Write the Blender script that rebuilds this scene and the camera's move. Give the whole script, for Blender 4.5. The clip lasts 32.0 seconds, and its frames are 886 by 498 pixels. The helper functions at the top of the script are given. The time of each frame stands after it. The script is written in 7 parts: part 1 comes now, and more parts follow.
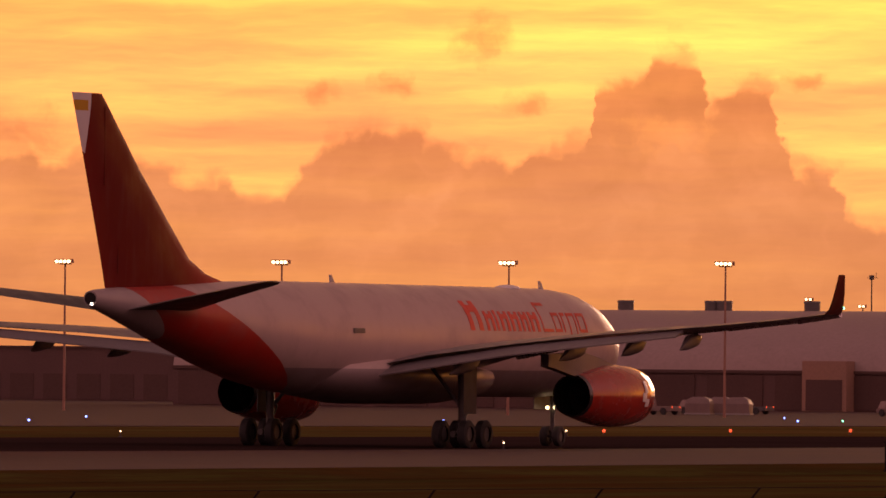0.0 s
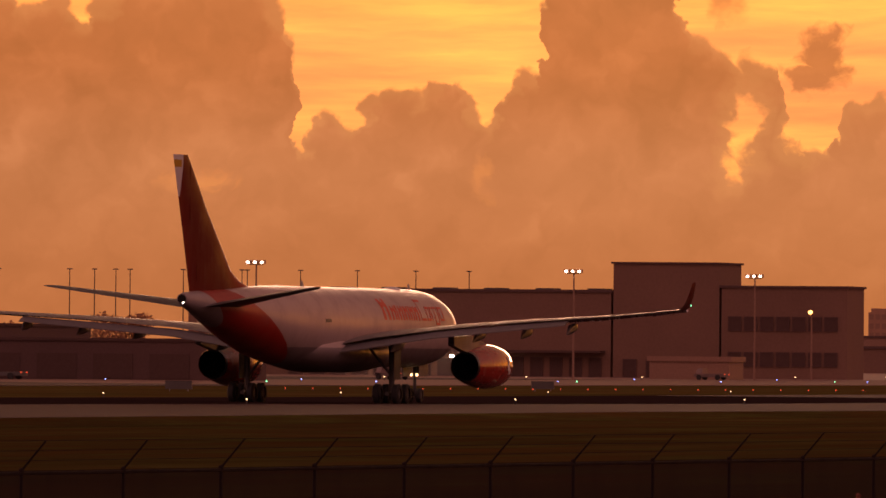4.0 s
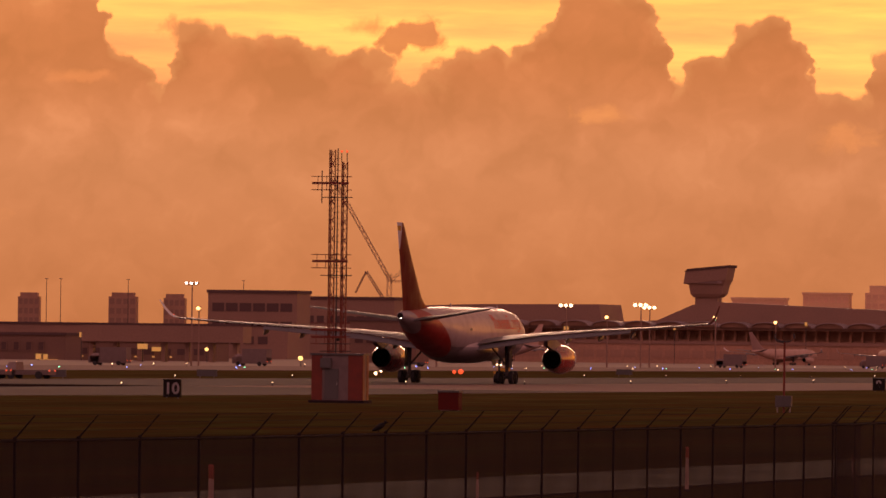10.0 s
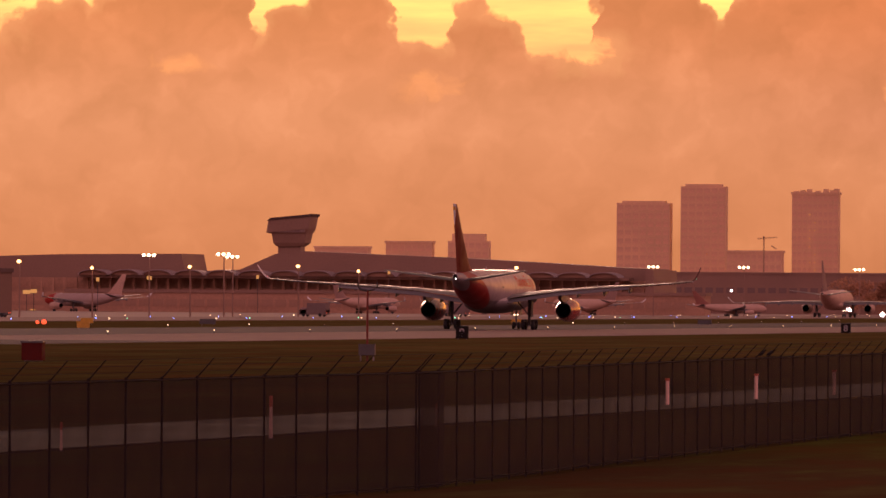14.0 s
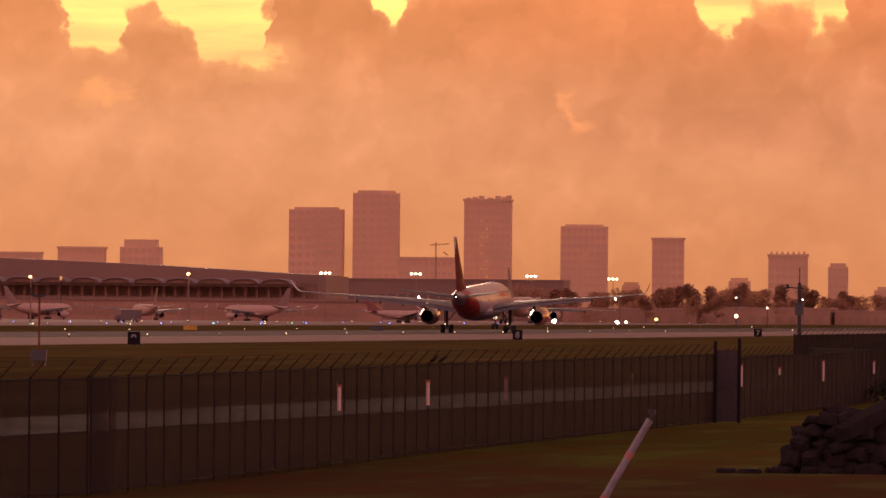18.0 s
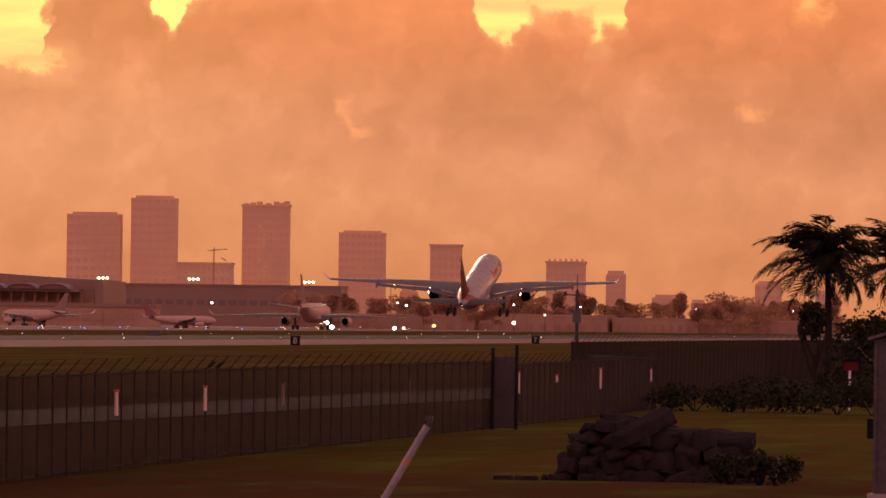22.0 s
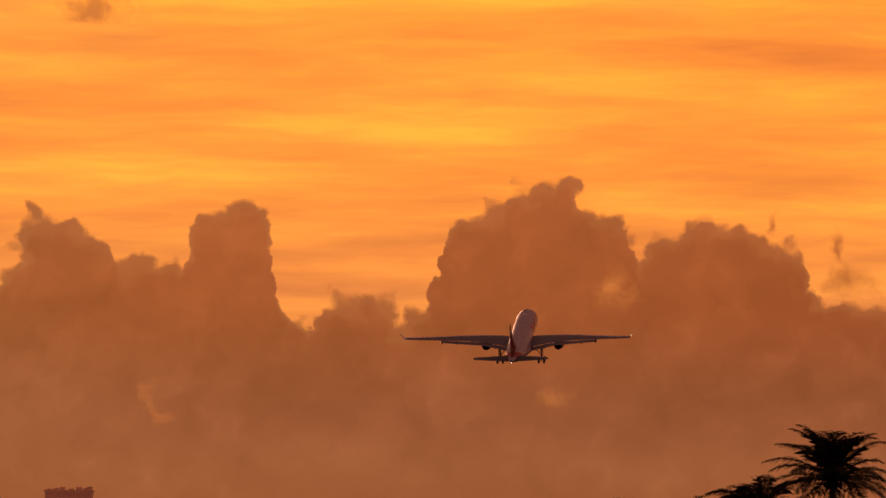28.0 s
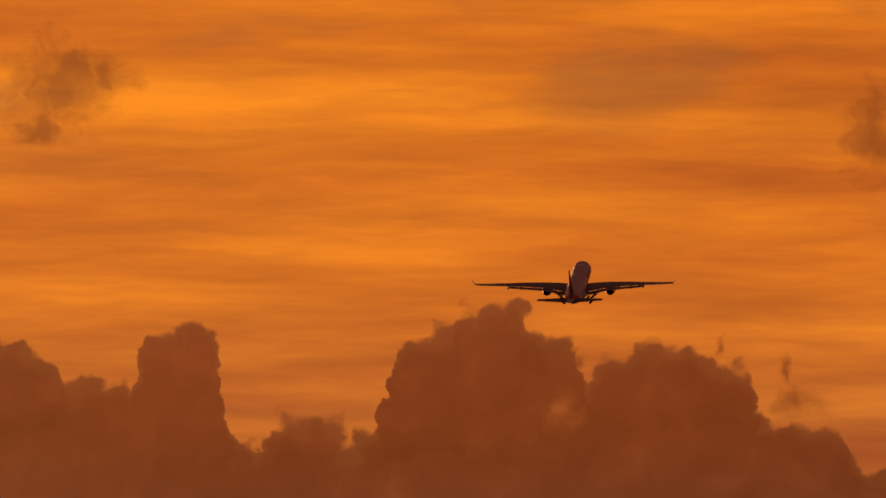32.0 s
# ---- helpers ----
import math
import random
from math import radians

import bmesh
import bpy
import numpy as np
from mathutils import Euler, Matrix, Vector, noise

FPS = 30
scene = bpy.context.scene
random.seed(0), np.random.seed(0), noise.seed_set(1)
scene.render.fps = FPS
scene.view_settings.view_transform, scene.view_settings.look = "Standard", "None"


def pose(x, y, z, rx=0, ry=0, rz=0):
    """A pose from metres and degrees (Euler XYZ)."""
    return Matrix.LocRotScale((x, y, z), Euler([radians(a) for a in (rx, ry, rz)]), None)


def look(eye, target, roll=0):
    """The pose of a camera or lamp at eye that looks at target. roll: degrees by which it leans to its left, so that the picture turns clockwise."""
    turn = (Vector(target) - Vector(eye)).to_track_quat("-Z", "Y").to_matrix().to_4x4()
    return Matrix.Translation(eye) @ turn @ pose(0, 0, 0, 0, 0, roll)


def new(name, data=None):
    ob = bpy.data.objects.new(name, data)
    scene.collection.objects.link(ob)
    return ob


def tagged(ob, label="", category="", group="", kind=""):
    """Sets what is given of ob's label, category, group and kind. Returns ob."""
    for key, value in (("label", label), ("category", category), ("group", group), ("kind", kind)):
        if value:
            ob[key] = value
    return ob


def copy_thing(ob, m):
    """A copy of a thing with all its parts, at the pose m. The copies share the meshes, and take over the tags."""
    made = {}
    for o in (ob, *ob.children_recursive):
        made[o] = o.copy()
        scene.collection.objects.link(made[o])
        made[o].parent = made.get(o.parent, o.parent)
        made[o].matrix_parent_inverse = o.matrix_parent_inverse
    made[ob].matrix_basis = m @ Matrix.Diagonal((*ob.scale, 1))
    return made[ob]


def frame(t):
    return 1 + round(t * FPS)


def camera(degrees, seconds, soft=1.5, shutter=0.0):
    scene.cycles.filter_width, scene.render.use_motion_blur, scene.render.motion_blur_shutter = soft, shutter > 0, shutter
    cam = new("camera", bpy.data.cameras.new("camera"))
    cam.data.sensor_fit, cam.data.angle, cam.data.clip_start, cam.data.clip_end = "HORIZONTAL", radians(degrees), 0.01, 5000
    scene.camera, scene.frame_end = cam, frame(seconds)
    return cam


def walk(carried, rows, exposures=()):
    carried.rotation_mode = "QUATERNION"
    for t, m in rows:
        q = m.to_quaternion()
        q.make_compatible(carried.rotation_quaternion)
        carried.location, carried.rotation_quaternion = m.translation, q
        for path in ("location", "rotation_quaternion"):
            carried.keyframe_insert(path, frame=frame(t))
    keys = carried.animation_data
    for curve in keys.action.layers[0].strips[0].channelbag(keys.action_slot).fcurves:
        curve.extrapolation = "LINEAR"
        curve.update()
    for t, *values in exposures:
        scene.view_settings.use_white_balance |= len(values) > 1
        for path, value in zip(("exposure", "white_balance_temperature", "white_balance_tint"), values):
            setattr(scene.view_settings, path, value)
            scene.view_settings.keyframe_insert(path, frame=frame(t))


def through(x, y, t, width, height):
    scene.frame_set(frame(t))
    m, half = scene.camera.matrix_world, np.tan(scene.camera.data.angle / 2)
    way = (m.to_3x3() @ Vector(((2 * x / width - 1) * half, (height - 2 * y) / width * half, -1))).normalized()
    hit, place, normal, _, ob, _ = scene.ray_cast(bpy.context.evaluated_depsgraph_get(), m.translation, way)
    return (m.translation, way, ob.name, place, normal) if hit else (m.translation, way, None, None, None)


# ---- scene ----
def aimed(bearing, rise, lean):
    """The tripod head: bearing from the runway's direction, rise over the horizon and lean, in degrees."""
    a, e = radians(bearing), radians(rise)
    way = Vector((math.cos(e) * math.sin(a), math.cos(e) * math.cos(a), math.sin(e)))
    return look(EYE, EYE + 100 * way, lean)


EYE = Vector((0, 0, 3.66))
cam = camera(4.989, 32.0, soft=1.6)
AIM = (
    (0, -25.473, 0.747, 0.54), (0.5, -24.190, 0.444, 0.55), (1, -23.595, 0.389, 0.68), (1.5, -22.810, 0.725, 0.95),
    (2, -22.114, 0.901, 0.47), (2.5, -20.975, 0.788, 0.45), (3, -19.769, 0.673, 0.58), (3.5, -18.371, 0.641, 0.54),
    (5.5, -16.154, 0.580, 0.67), (6, -15.548, 0.927, 0.69), (6.5, -15.052, 0.921, 0.66), (7, -14.683, 0.609, 0.56),
    (7.5, -14.143, 0.513, 0.43), (8, -13.700, 0.559, 0.50), (8.5, -13.006, 0.522, 0.66), (9, -12.610, 0.536, 0.78),
    (9.5, -12.245, 0.577, 0.70), (10, -11.830, 0.566, 0.70), (10.5, -11.272, 0.461, 0.75), (11, -10.681, 0.285, 0.74),
    (11.5, -10.239, 0.226, 0.90), (12, -10.059, 0.450, 0.69), (12.5, -10.219, 0.557, 0.43), (13, -10.100, 0.549, 0.41),
    (13.5, -9.880, 0.372, 0.48), (14, -9.477, 0.302, 0.39), (14.5, -9.156, 0.285, 0.49), (15, -8.897, 0.351, 0.50),
    (15.5, -8.600, 0.422, 0.51), (17.5, -7.728, 0.534, 0.74), (18, -7.630, 0.351, 0.52), (18.5, -7.189, 0.355, 0.62),
    (19, -7.054, 0.570, 0.67), (19.5, -7.089, 0.416, 0.75), (20, -6.895, 0.375, 0.70), (20.5, -6.800, 0.317, 0.48),
    (21, -7.022, 0.325, 0.53), (21.5, -6.717, 0.356, 0.59), (22, -6.380, 0.399, 0.80), (22.5, -6.060, 0.434, 0.69),
    (23, -5.868, 0.609, 0.67), (23.5, -5.955, 0.827, 0.57), (24, -5.861, 0.920, 0.69), (24.5, -5.819, 1.103, 0.47),
    (25, -5.672, 1.315, 0.36), (25.5, -5.603, 1.434, 0.36), (27.5, -5.206, 1.854, 0.60), (28, -5.286, 2.015, 0.59),
    (28.5, -5.158, 2.094, 0.59), (29, -5.084, 2.218, 0.64), (29.5, -5.016, 2.357, 0.51), (30, -4.984, 2.502, 0.65),
    (30.5, -4.991, 2.616, 0.58), (31, -5.049, 2.682, 0.66), (31.5, -5.041, 2.716, 0.62), (32, -5.002, 2.704, 0.56),
)
walk(cam, [(t, aimed(b, e, r)) for t, b, e, r in AIM],
     exposures=[(0, -0.12, 6250, 25), (1, -0.18, 6500, 26), (2, -0.22, 6600, 26), (3, -0.42, 6800, 28), (4.5, -0.5, 6800, 25), (6, -0.48, 6700, 22), (7, -0.76, 6800, 25), (7.5, -0.76, 6700, 25), (8.2, -0.55, 6600, 24), (9, -0.38, 6400, 25), (11, -0.23, 6000, 28), (12, 0.08, 5700, 24), (13, 0.02, 5650, 26), (14, -0.02, 5650, 27),
                (16, 0.06, 5550, 21), (23, 0.12, 5400, 17), (24, 0.02, 5400, 20), (25, -0.36, 5800, 25), (28, -1.28, 7300, 37), (30, -1.88, 8600, 52), (32, -2.25, 9400, 62)])

# ---- world and sun ----
SUN_BEARING, SUN_RISE = -13.0, 5.0
# tops of the cloud bank: bearing, elevation in degrees
BANK_A = ((-28.6, 1.3), (-27.97, 1.36), (-27.82, 1.4), (-27.66, 1.34), (-27.4, 1.35), (-27.18, 1.32), (-27.02, 1.26), (-26.86, 1.21), (-26.7, 1.17),
        (-26.57, 1.09), (-26.43, 1.08), (-26.29, 1.19), (-26.19, 1.35), (-26.1, 1.49), (-25.91, 1.51), (-25.65, 1.49), (-25.49, 1.39), (-25.27, 1.4),
        (-25.05, 1.33), (-24.92, 1.4), (-24.79, 1.44), (-24.66, 1.42), (-24.62, 1.7), (-24.46, 1.75), (-24.35, 1.81), (-24.27, 1.92), (-24.14, 1.94),
        (-24.02, 1.87), (-23.98, 1.65), (-23.82, 1.69), (-23.66, 1.76), (-23.6, 1.64), (-23.56, 1.37), (-23.47, 1.28), (-23.31, 1.29), (-23.26, 1.21),
        (-23.21, 1.07), (-23.02, 1.02), (-22.83, 1.15), (-22.64, 1.2), (-22.38, 1.2), (-22.22, 1.19), (-22.18, 0.97), (-22.06, 0.9), (-21.97, 0.97),
        (-21.81, 1.05), (-21.65, 1.1), (-21.46, 1.09), (-21.3, 1.15), (-21.24, 1.05), (-21.11, 1.04))
BANK_B = ((-21.11, 1.04), (-21.06, 1.12), (-20.92, 1.15), (-20.79, 1.19), (-20.7, 1.22), (-20.47, 1.32), (-20.41, 1.41), (-20.33, 1.48), (-20.21, 1.52),
        (-20.13, 1.64), (-20.08, 1.69), (-19.99, 2.01), (-19.86, 1.95), (-19.73, 1.96), (-19.57, 1.95), (-19.44, 1.89), (-19.38, 1.99), (-19.25, 2.07),
        (-19.1, 2.12), (-18.78, 2.14), (-18.52, 2.07), (-18.43, 1.96), (-18.33, 1.9), (-18.29, 1.65), (-18.26, 1.55), (-18.23, 1.19), (-18.18, 1.26),
        (-18.13, 1.35), (-18.01, 1.34), (-17.89, 1.32), (-17.86, 1.35), (-17.78, 1.49), (-17.66, 1.54), (-17.55, 1.49), (-17.5, 1.54), (-17.4, 1.51),
        (-17.34, 1.55), (-17.29, 1.4), (-17.13, 1.39), (-17.08, 1.52), (-17.0, 1.6), (-16.9, 1.6), (-16.88, 1.77), (-16.85, 2.0), (-16.8, 2.22),
        (-16.72, 2.33), (-16.53, 2.4), (-16.25, 2.36), (-16.15, 2.29), (-16.1, 2.04), (-16.02, 1.8))
BANK_C = ((-16.02, 1.8), (-15.86, 1.75), (-15.7, 1.71), (-15.55, 1.66), (-15.52, 1.38), (-15.45, 1.28), (-15.34, 1.22), (-15.23, 1.22), (-15.2, 1.38),
        (-15.12, 1.41), (-14.99, 1.45), (-14.87, 1.45), (-14.77, 1.51), (-14.71, 1.55), (-14.64, 1.53), (-14.58, 1.5), (-14.52, 1.58), (-14.45, 1.61),
        (-14.43, 1.87), (-14.38, 2.01), (-14.27, 2.12), (-14.19, 2.08), (-14.11, 1.97), (-14.04, 1.99), (-13.98, 2.07), (-13.89, 2.1), (-13.77, 2.05),
        (-13.74, 1.87), (-13.69, 1.73), (-13.6, 1.65), (-13.5, 1.6), (-13.44, 1.54), (-13.39, 1.66), (-13.31, 1.82), (-13.24, 1.89), (-13.16, 1.85),
        (-13.11, 1.78), (-12.97, 1.78), (-12.84, 1.81), (-12.72, 1.82), (-12.59, 1.77), (-12.46, 1.72), (-12.33, 1.74), (-12.24, 1.72), (-12.13, 1.67),
        (-12.04, 1.55), (-11.96, 1.58), (-11.85, 1.68), (-11.7, 1.76), (-11.57, 1.75), (-11.47, 1.71), (-11.38, 1.72))
BANK_D = ((-11.38, 1.72), (-11.31, 1.82), (-11.25, 1.92), (-11.16, 2.06), (-10.91, 2.09), (-10.71, 2.01), (-10.63, 1.89), (-10.57, 1.7), (-10.53, 1.52),
        (-10.45, 1.64), (-10.36, 1.69), (-10.26, 1.72), (-10.2, 1.8), (-10.11, 1.89), (-10.0, 1.93), (-9.91, 1.94), (-9.85, 1.83), (-9.76, 1.68),
        (-9.74, 1.53), (-9.63, 1.47), (-9.53, 1.45), (-9.44, 1.52), (-9.39, 1.68), (-9.26, 1.72), (-9.13, 1.67), (-9.04, 1.58), (-8.99, 1.48),
        (-8.85, 1.48), (-8.74, 1.4), (-8.65, 1.39), (-8.62, 1.55), (-8.59, 1.84), (-8.5, 1.92), (-8.34, 1.95), (-8.15, 1.92), (-8.02, 1.82),
        (-7.97, 1.7), (-7.92, 1.63), (-7.87, 1.71), (-7.83, 1.81), (-7.74, 1.9), (-7.61, 1.96), (-7.6, 2.19), (-7.47, 2.2), (-7.38, 2.1),
        (-7.25, 2.06), (-7.15, 2.03), (-7.11, 1.92), (-6.99, 1.95), (-6.87, 1.93), (-6.75, 1.9))
BANK_E = ((-6.75, 1.9), (-6.69, 2.07), (-6.63, 2.17), (-6.52, 2.24), (-6.37, 2.24), (-6.29, 2.14), (-6.26, 1.98), (-6.22, 1.72), (-6.15, 1.61),
        (-6.0, 1.56), (-5.98, 1.67), (-5.88, 1.73), (-5.75, 1.7), (-5.61, 1.68), (-5.54, 1.6), (-5.46, 1.67), (-5.37, 1.71), (-5.32, 1.92),
        (-5.3, 2.05), (-5.26, 2.16), (-5.2, 2.23), (-5.08, 2.26), (-4.92, 2.34), (-4.73, 2.37), (-4.63, 2.42), (-4.56, 2.4), (-4.52, 2.33),
        (-4.35, 2.26), (-4.23, 2.17), (-4.2, 1.93), (-4.15, 1.95), (-4.1, 2.03), (-4.05, 2.11), (-3.96, 2.17), (-3.84, 2.18), (-3.72, 2.15),
        (-3.58, 2.17), (-3.5, 2.16), (-3.36, 2.07), (-3.29, 2.01), (-3.24, 1.91), (-3.19, 1.82), (-3.1, 1.8), (-3.0, 1.81), (-2.88, 1.75),
        (-2.79, 1.71), (-2.76, 1.69), (-2.69, 1.56), (-2.54, 1.53), (-1.6, 1.5), (0.0, 1.9))
# billows that stand out of the bank: bearing, elevation, half width, half height
BILLOWS_A = ((-24.44, 1.64, 0.18, 0.13), (-24.16, 1.78, 0.16, 0.17), (-24.27, 1.56, 0.25, 0.14), (-23.85, 1.33, 0.25, 0.16), (-25.9, 1.26, 0.35, 0.25), (-19.94, 1.8, 0.2, 0.22),
        (-19.22, 1.86, 0.25, 0.25), (-18.52, 1.71, 0.24, 0.35), (-16.53, 2.03, 0.32, 0.38), (-15.71, 1.61, 0.18, 0.12), (-14.25, 1.93, 0.2, 0.2), (-13.87, 1.9, 0.15, 0.2),
        (-13.2, 1.71, 0.16, 0.19), (-17.73, 1.4, 0.14, 0.13), (-17.4, 1.43, 0.13, 0.12), (-13.26, 1.73, 0.15, 0.17))
BILLOWS_B = ((-10.87, 1.76, 0.29, 0.29), (-10.04, 1.67, 0.22, 0.25), (-8.39, 1.79, 0.38, 0.17), (-9.23, 1.56, 0.2, 0.16), (-8.23, 1.75, 0.2, 0.16), (-7.53, 2.01, 0.24, 0.18),
        (-5.81, 1.62, 0.18, 0.11), (-6.45, 2.05, 0.22, 0.2), (-6.38, 2.23, 0.09, 0.1), (-7.51, 2.07, 0.2, 0.15), (-5.77, 1.66, 0.2, 0.13), (-4.82, 2.15, 0.45, 0.22),
        (-4.41, 2.12, 0.21, 0.13), (-4.73, 2.29, 0.24, 0.12), (-3.87, 2.0, 0.24, 0.18), (-3.45, 1.94, 0.21, 0.15), (-4.65, 2.36, 0.08, 0.06))
# loose clouds
LOOSE = ((-15.28, 1.71, 0.17, 0.17), (-15.36, 1.57, 0.13, 0.11), (-11.99, 1.77, 0.14, 0.11), (-12.12, 1.72, 0.12, 0.1))
WISPS = ((-7.19, 3.61, 0.34, 0.3), (-2.58, 3.36, 0.18, 0.3), (-7.1, 3.68, 0.26, 0.18), (-15.83, 1.99, 0.1, 0.13), (-15.31, 2.19, 0.08, 0.06), (-25.27, 1.93, 0.18, 0.16), (-25.75, 1.67, 0.13, 0.08),
        (-26.16, 1.62, 0.11, 0.08), (-25.02, 1.57, 0.17, 0.07), (-23.71, 1.69, 0.14, 0.08), (-23.48, 1.25, 0.24, 0.06), (-27.91, 1.33, 0.38, 0.22), (-23.43, 1.71, 0.13, 0.06),
        (-21.56, 1.45, 0.19, 0.16), (-21.87, 1.22, 0.29, 0.13), (-12.26, 1.81, 0.14, 0.06), (-3.04, 2.04, 0.05, 0.11), (-3.42, 2.18, 0.04, 0.07),
        (-3.0, 1.85, 0.19, 0.1), (-7.27, 3.36, 0.22, 0.11), (-6.92, 3.65, 0.22, 0.11), (-7.27, 3.37, 0.17, 0.1))
# holes in the bank, and thin spots that let part of the bright sky through
HOLES = ((-15.72, 1.32, 0.06, 0.13), (-15.8, 1.05, 0.05, 0.05), (-15.41, 1.35, 0.08, 0.13), (-12.0, 1.58, 0.08, 0.05),
        (-8.71, 1.43, 0.1, 0.05), (-22.09, 0.86, 0.17, 0.08))
THIN = ((-24.23, 1.4, 0.24, 0.09), (-17.19, 0.99, 0.05, 0.11), (-18.77, 0.97, 0.17, 0.05), (-20.77, 0.51, 0.19, 0.06), (-13.86, 1.51, 0.14, 0.03), (-10.96, 1.34, 0.13, 0.04), (-9.56, 1.21, 0.16, 0.06),
        (-6.92, 1.12, 0.05, 0.11), (-6.87, 1.05, 0.06, 0.04), (-4.64, 1.19, 0.09, 0.04), (-4.32, 1.78, 0.08, 0.1), (-14.49, 0.78, 0.13, 0.08),
        (-4.34, 1.79, 0.04, 0.03))


class Nodes:
    """Short hand for building a node tree."""

    def __init__(self, tree):
        self.tree = tree

    def add(self, kind, **sets):
        n = self.tree.nodes.new(kind)
        for k, v in sets.items():
            if k == "operation":
                n.operation = v
        return n

    def put(self, value, socket):
        if isinstance(value, bpy.types.NodeSocket):
            self.tree.links.new(value, socket)
        elif value is not None:
            socket.default_value = value

    def math(self, op, a, b=None, c=None, clamp=False):
        n = self.tree.nodes.new("ShaderNodeMath")
        n.operation, n.use_clamp = op, clamp
        for v, s in zip((a, b, c), n.inputs):
            self.put(v, s)
        return n.outputs[0]

    def smooth(self, x, lo, hi, out0=0.0, out1=1.0):
        n = self.tree.nodes.new("ShaderNodeMapRange")
        n.interpolation_type = "SMOOTHSTEP"
        for v, s in zip((x, lo, hi, out0, out1), n.inputs):
            self.put(v, s)
        return n.outputs[0]

    def vec(self, x, y, z=0.0):
        n = self.tree.nodes.new("ShaderNodeCombineXYZ")
        for v, s in zip((x, y, z), n.inputs):
            self.put(v, s)
        return n.outputs[0]

    def noise(self, v, scale, detail=4.0, rough=0.5, lac=2.0):
        n = self.tree.nodes.new("ShaderNodeTexNoise")
        self.put(v, n.inputs["Vector"])
        for k, x in (("Scale", scale), ("Detail", detail), ("Roughness", rough), ("Lacunarity", lac)):
            n.inputs[k].default_value = x
        return n.outputs["Fac"]

    def cells(self, v, scale, smoothness=0.6):
        n = self.tree.nodes.new("ShaderNodeTexVoronoi")
        n.feature = "SMOOTH_F1"
        self.put(v, n.inputs["Vector"])
        n.inputs["Scale"].default_value = scale
        n.inputs["Smoothness"].default_value = smoothness
        return n.outputs["Distance"]

    def mix(self, f, a, b, blend="MIX"):
        n = self.tree.nodes.new("ShaderNodeMix")
        n.data_type, n.blend_type, n.clamp_factor = "RGBA", blend, True
        for v, s in ((f, n.inputs[0]), (a, n.inputs[6]), (b, n.inputs[7])):
            self.put(v if isinstance(v, (float, int, bpy.types.NodeSocket)) else (*v, 1.0), s)
        return n.outputs[2]

    def ramp(self, f, stops):
        n = self.tree.nodes.new("ShaderNodeValToRGB")
        e = n.color_ramp.elements
        while len(e) < len(stops):
            e.new(0.5)
        for el, (p, c) in zip(e, stops):
            el.position, el.color = p, (*c, 1.0)
        self.put(f, n.inputs[0])
        return n.outputs[0]

    def curve(self, x, points, x0, x1, y1):
        n = self.tree.nodes.new("ShaderNodeFloatCurve")
        c = n.mapping.curves[0]
        n.mapping.use_clip = True
        pts = [((a - x0) / (x1 - x0), b / y1) for a, b in points]
        c.points[0].location, c.points[1].location = pts[0], pts[-1]
        for p in pts[1:-1]:
            c.points.new(*p)
        for p in c.points:
            p.handle_type = "AUTO"
        n.mapping.update()
        self.put(self.math("DIVIDE", self.math("SUBTRACT", x, x0), x1 - x0, clamp=True), n.inputs["Value"])
        return self.math("MULTIPLY", n.outputs[0], y1)


world = bpy.data.worlds.new("dawn_sky")
scene.world = world
world.use_nodes = True
wt = world.node_tree
wt.nodes.clear()
N = Nodes(wt)
coord = wt.nodes.new("ShaderNodeTexCoord")
sep = wt.nodes.new("ShaderNodeSeparateXYZ")
wt.links.new(coord.outputs["Generated"], sep.inputs[0])
DX, DY, DZ = sep.outputs
bearing = N.math("MULTIPLY", N.math("ARCTAN2", DX, DY), 57.29578)
rise = N.math("MULTIPLY", N.math("ARCSINE", DZ), 57.29578)
flat = N.vec(bearing, rise, 0.0)
warp = N.math("SUBTRACT", N.noise(flat, 1.6, 5.0, 0.55), 0.5)
flat2 = N.vec(N.math("ADD", bearing, 31.7), N.math("ADD", rise, 5.3), 2.0)
warp2 = N.math("SUBTRACT", N.noise(flat2, 1.9, 5.0, 0.55), 0.5)
curl = N.math("SUBTRACT", N.noise(flat, 5.5, 3.0, 0.5), 0.5)
curl2 = N.math("SUBTRACT", N.noise(flat2, 5.5, 3.0, 0.5), 0.5)
wb = N.math("MULTIPLY_ADD", curl, 0.3, N.math("MULTIPLY_ADD", warp, 0.5, bearing))
we = N.math("MULTIPLY_ADD", curl2, 0.16, N.math("MULTIPLY_ADD", warp2, 0.45, rise))
warped = N.vec(wb, we, 0.0)
puff = N.math("SUBTRACT", 0.42, N.cells(warped, 4.2))
puff2 = N.math("SUBTRACT", 0.42, N.cells(warped, 11.0))
fray = N.math("SUBTRACT", N.noise(warped, 9.0, 6.0, 0.6), 0.5)
# the bank's edge follows its tops, roughened by billows of three sizes
eb = N.math("MULTIPLY_ADD", curl, 0.3, bearing)
ee = N.math("MULTIPLY_ADD", curl2, 0.13, rise)
near = N.vec(eb, ee, 0.0)
BANKS = (BANK_A, BANK_B, BANK_C, BANK_D, BANK_E)


def tops_at(x):
    """Elevation of the bank's top at a bearing."""
    top = None
    for tops in BANKS:
        run = N.curve(x, tops, tops[0][0], tops[-1][0], 4.0)
        top = run if top is None else N.mix(N.math("GREATER_THAN", x, tops[0][0]), top, run)
    return top


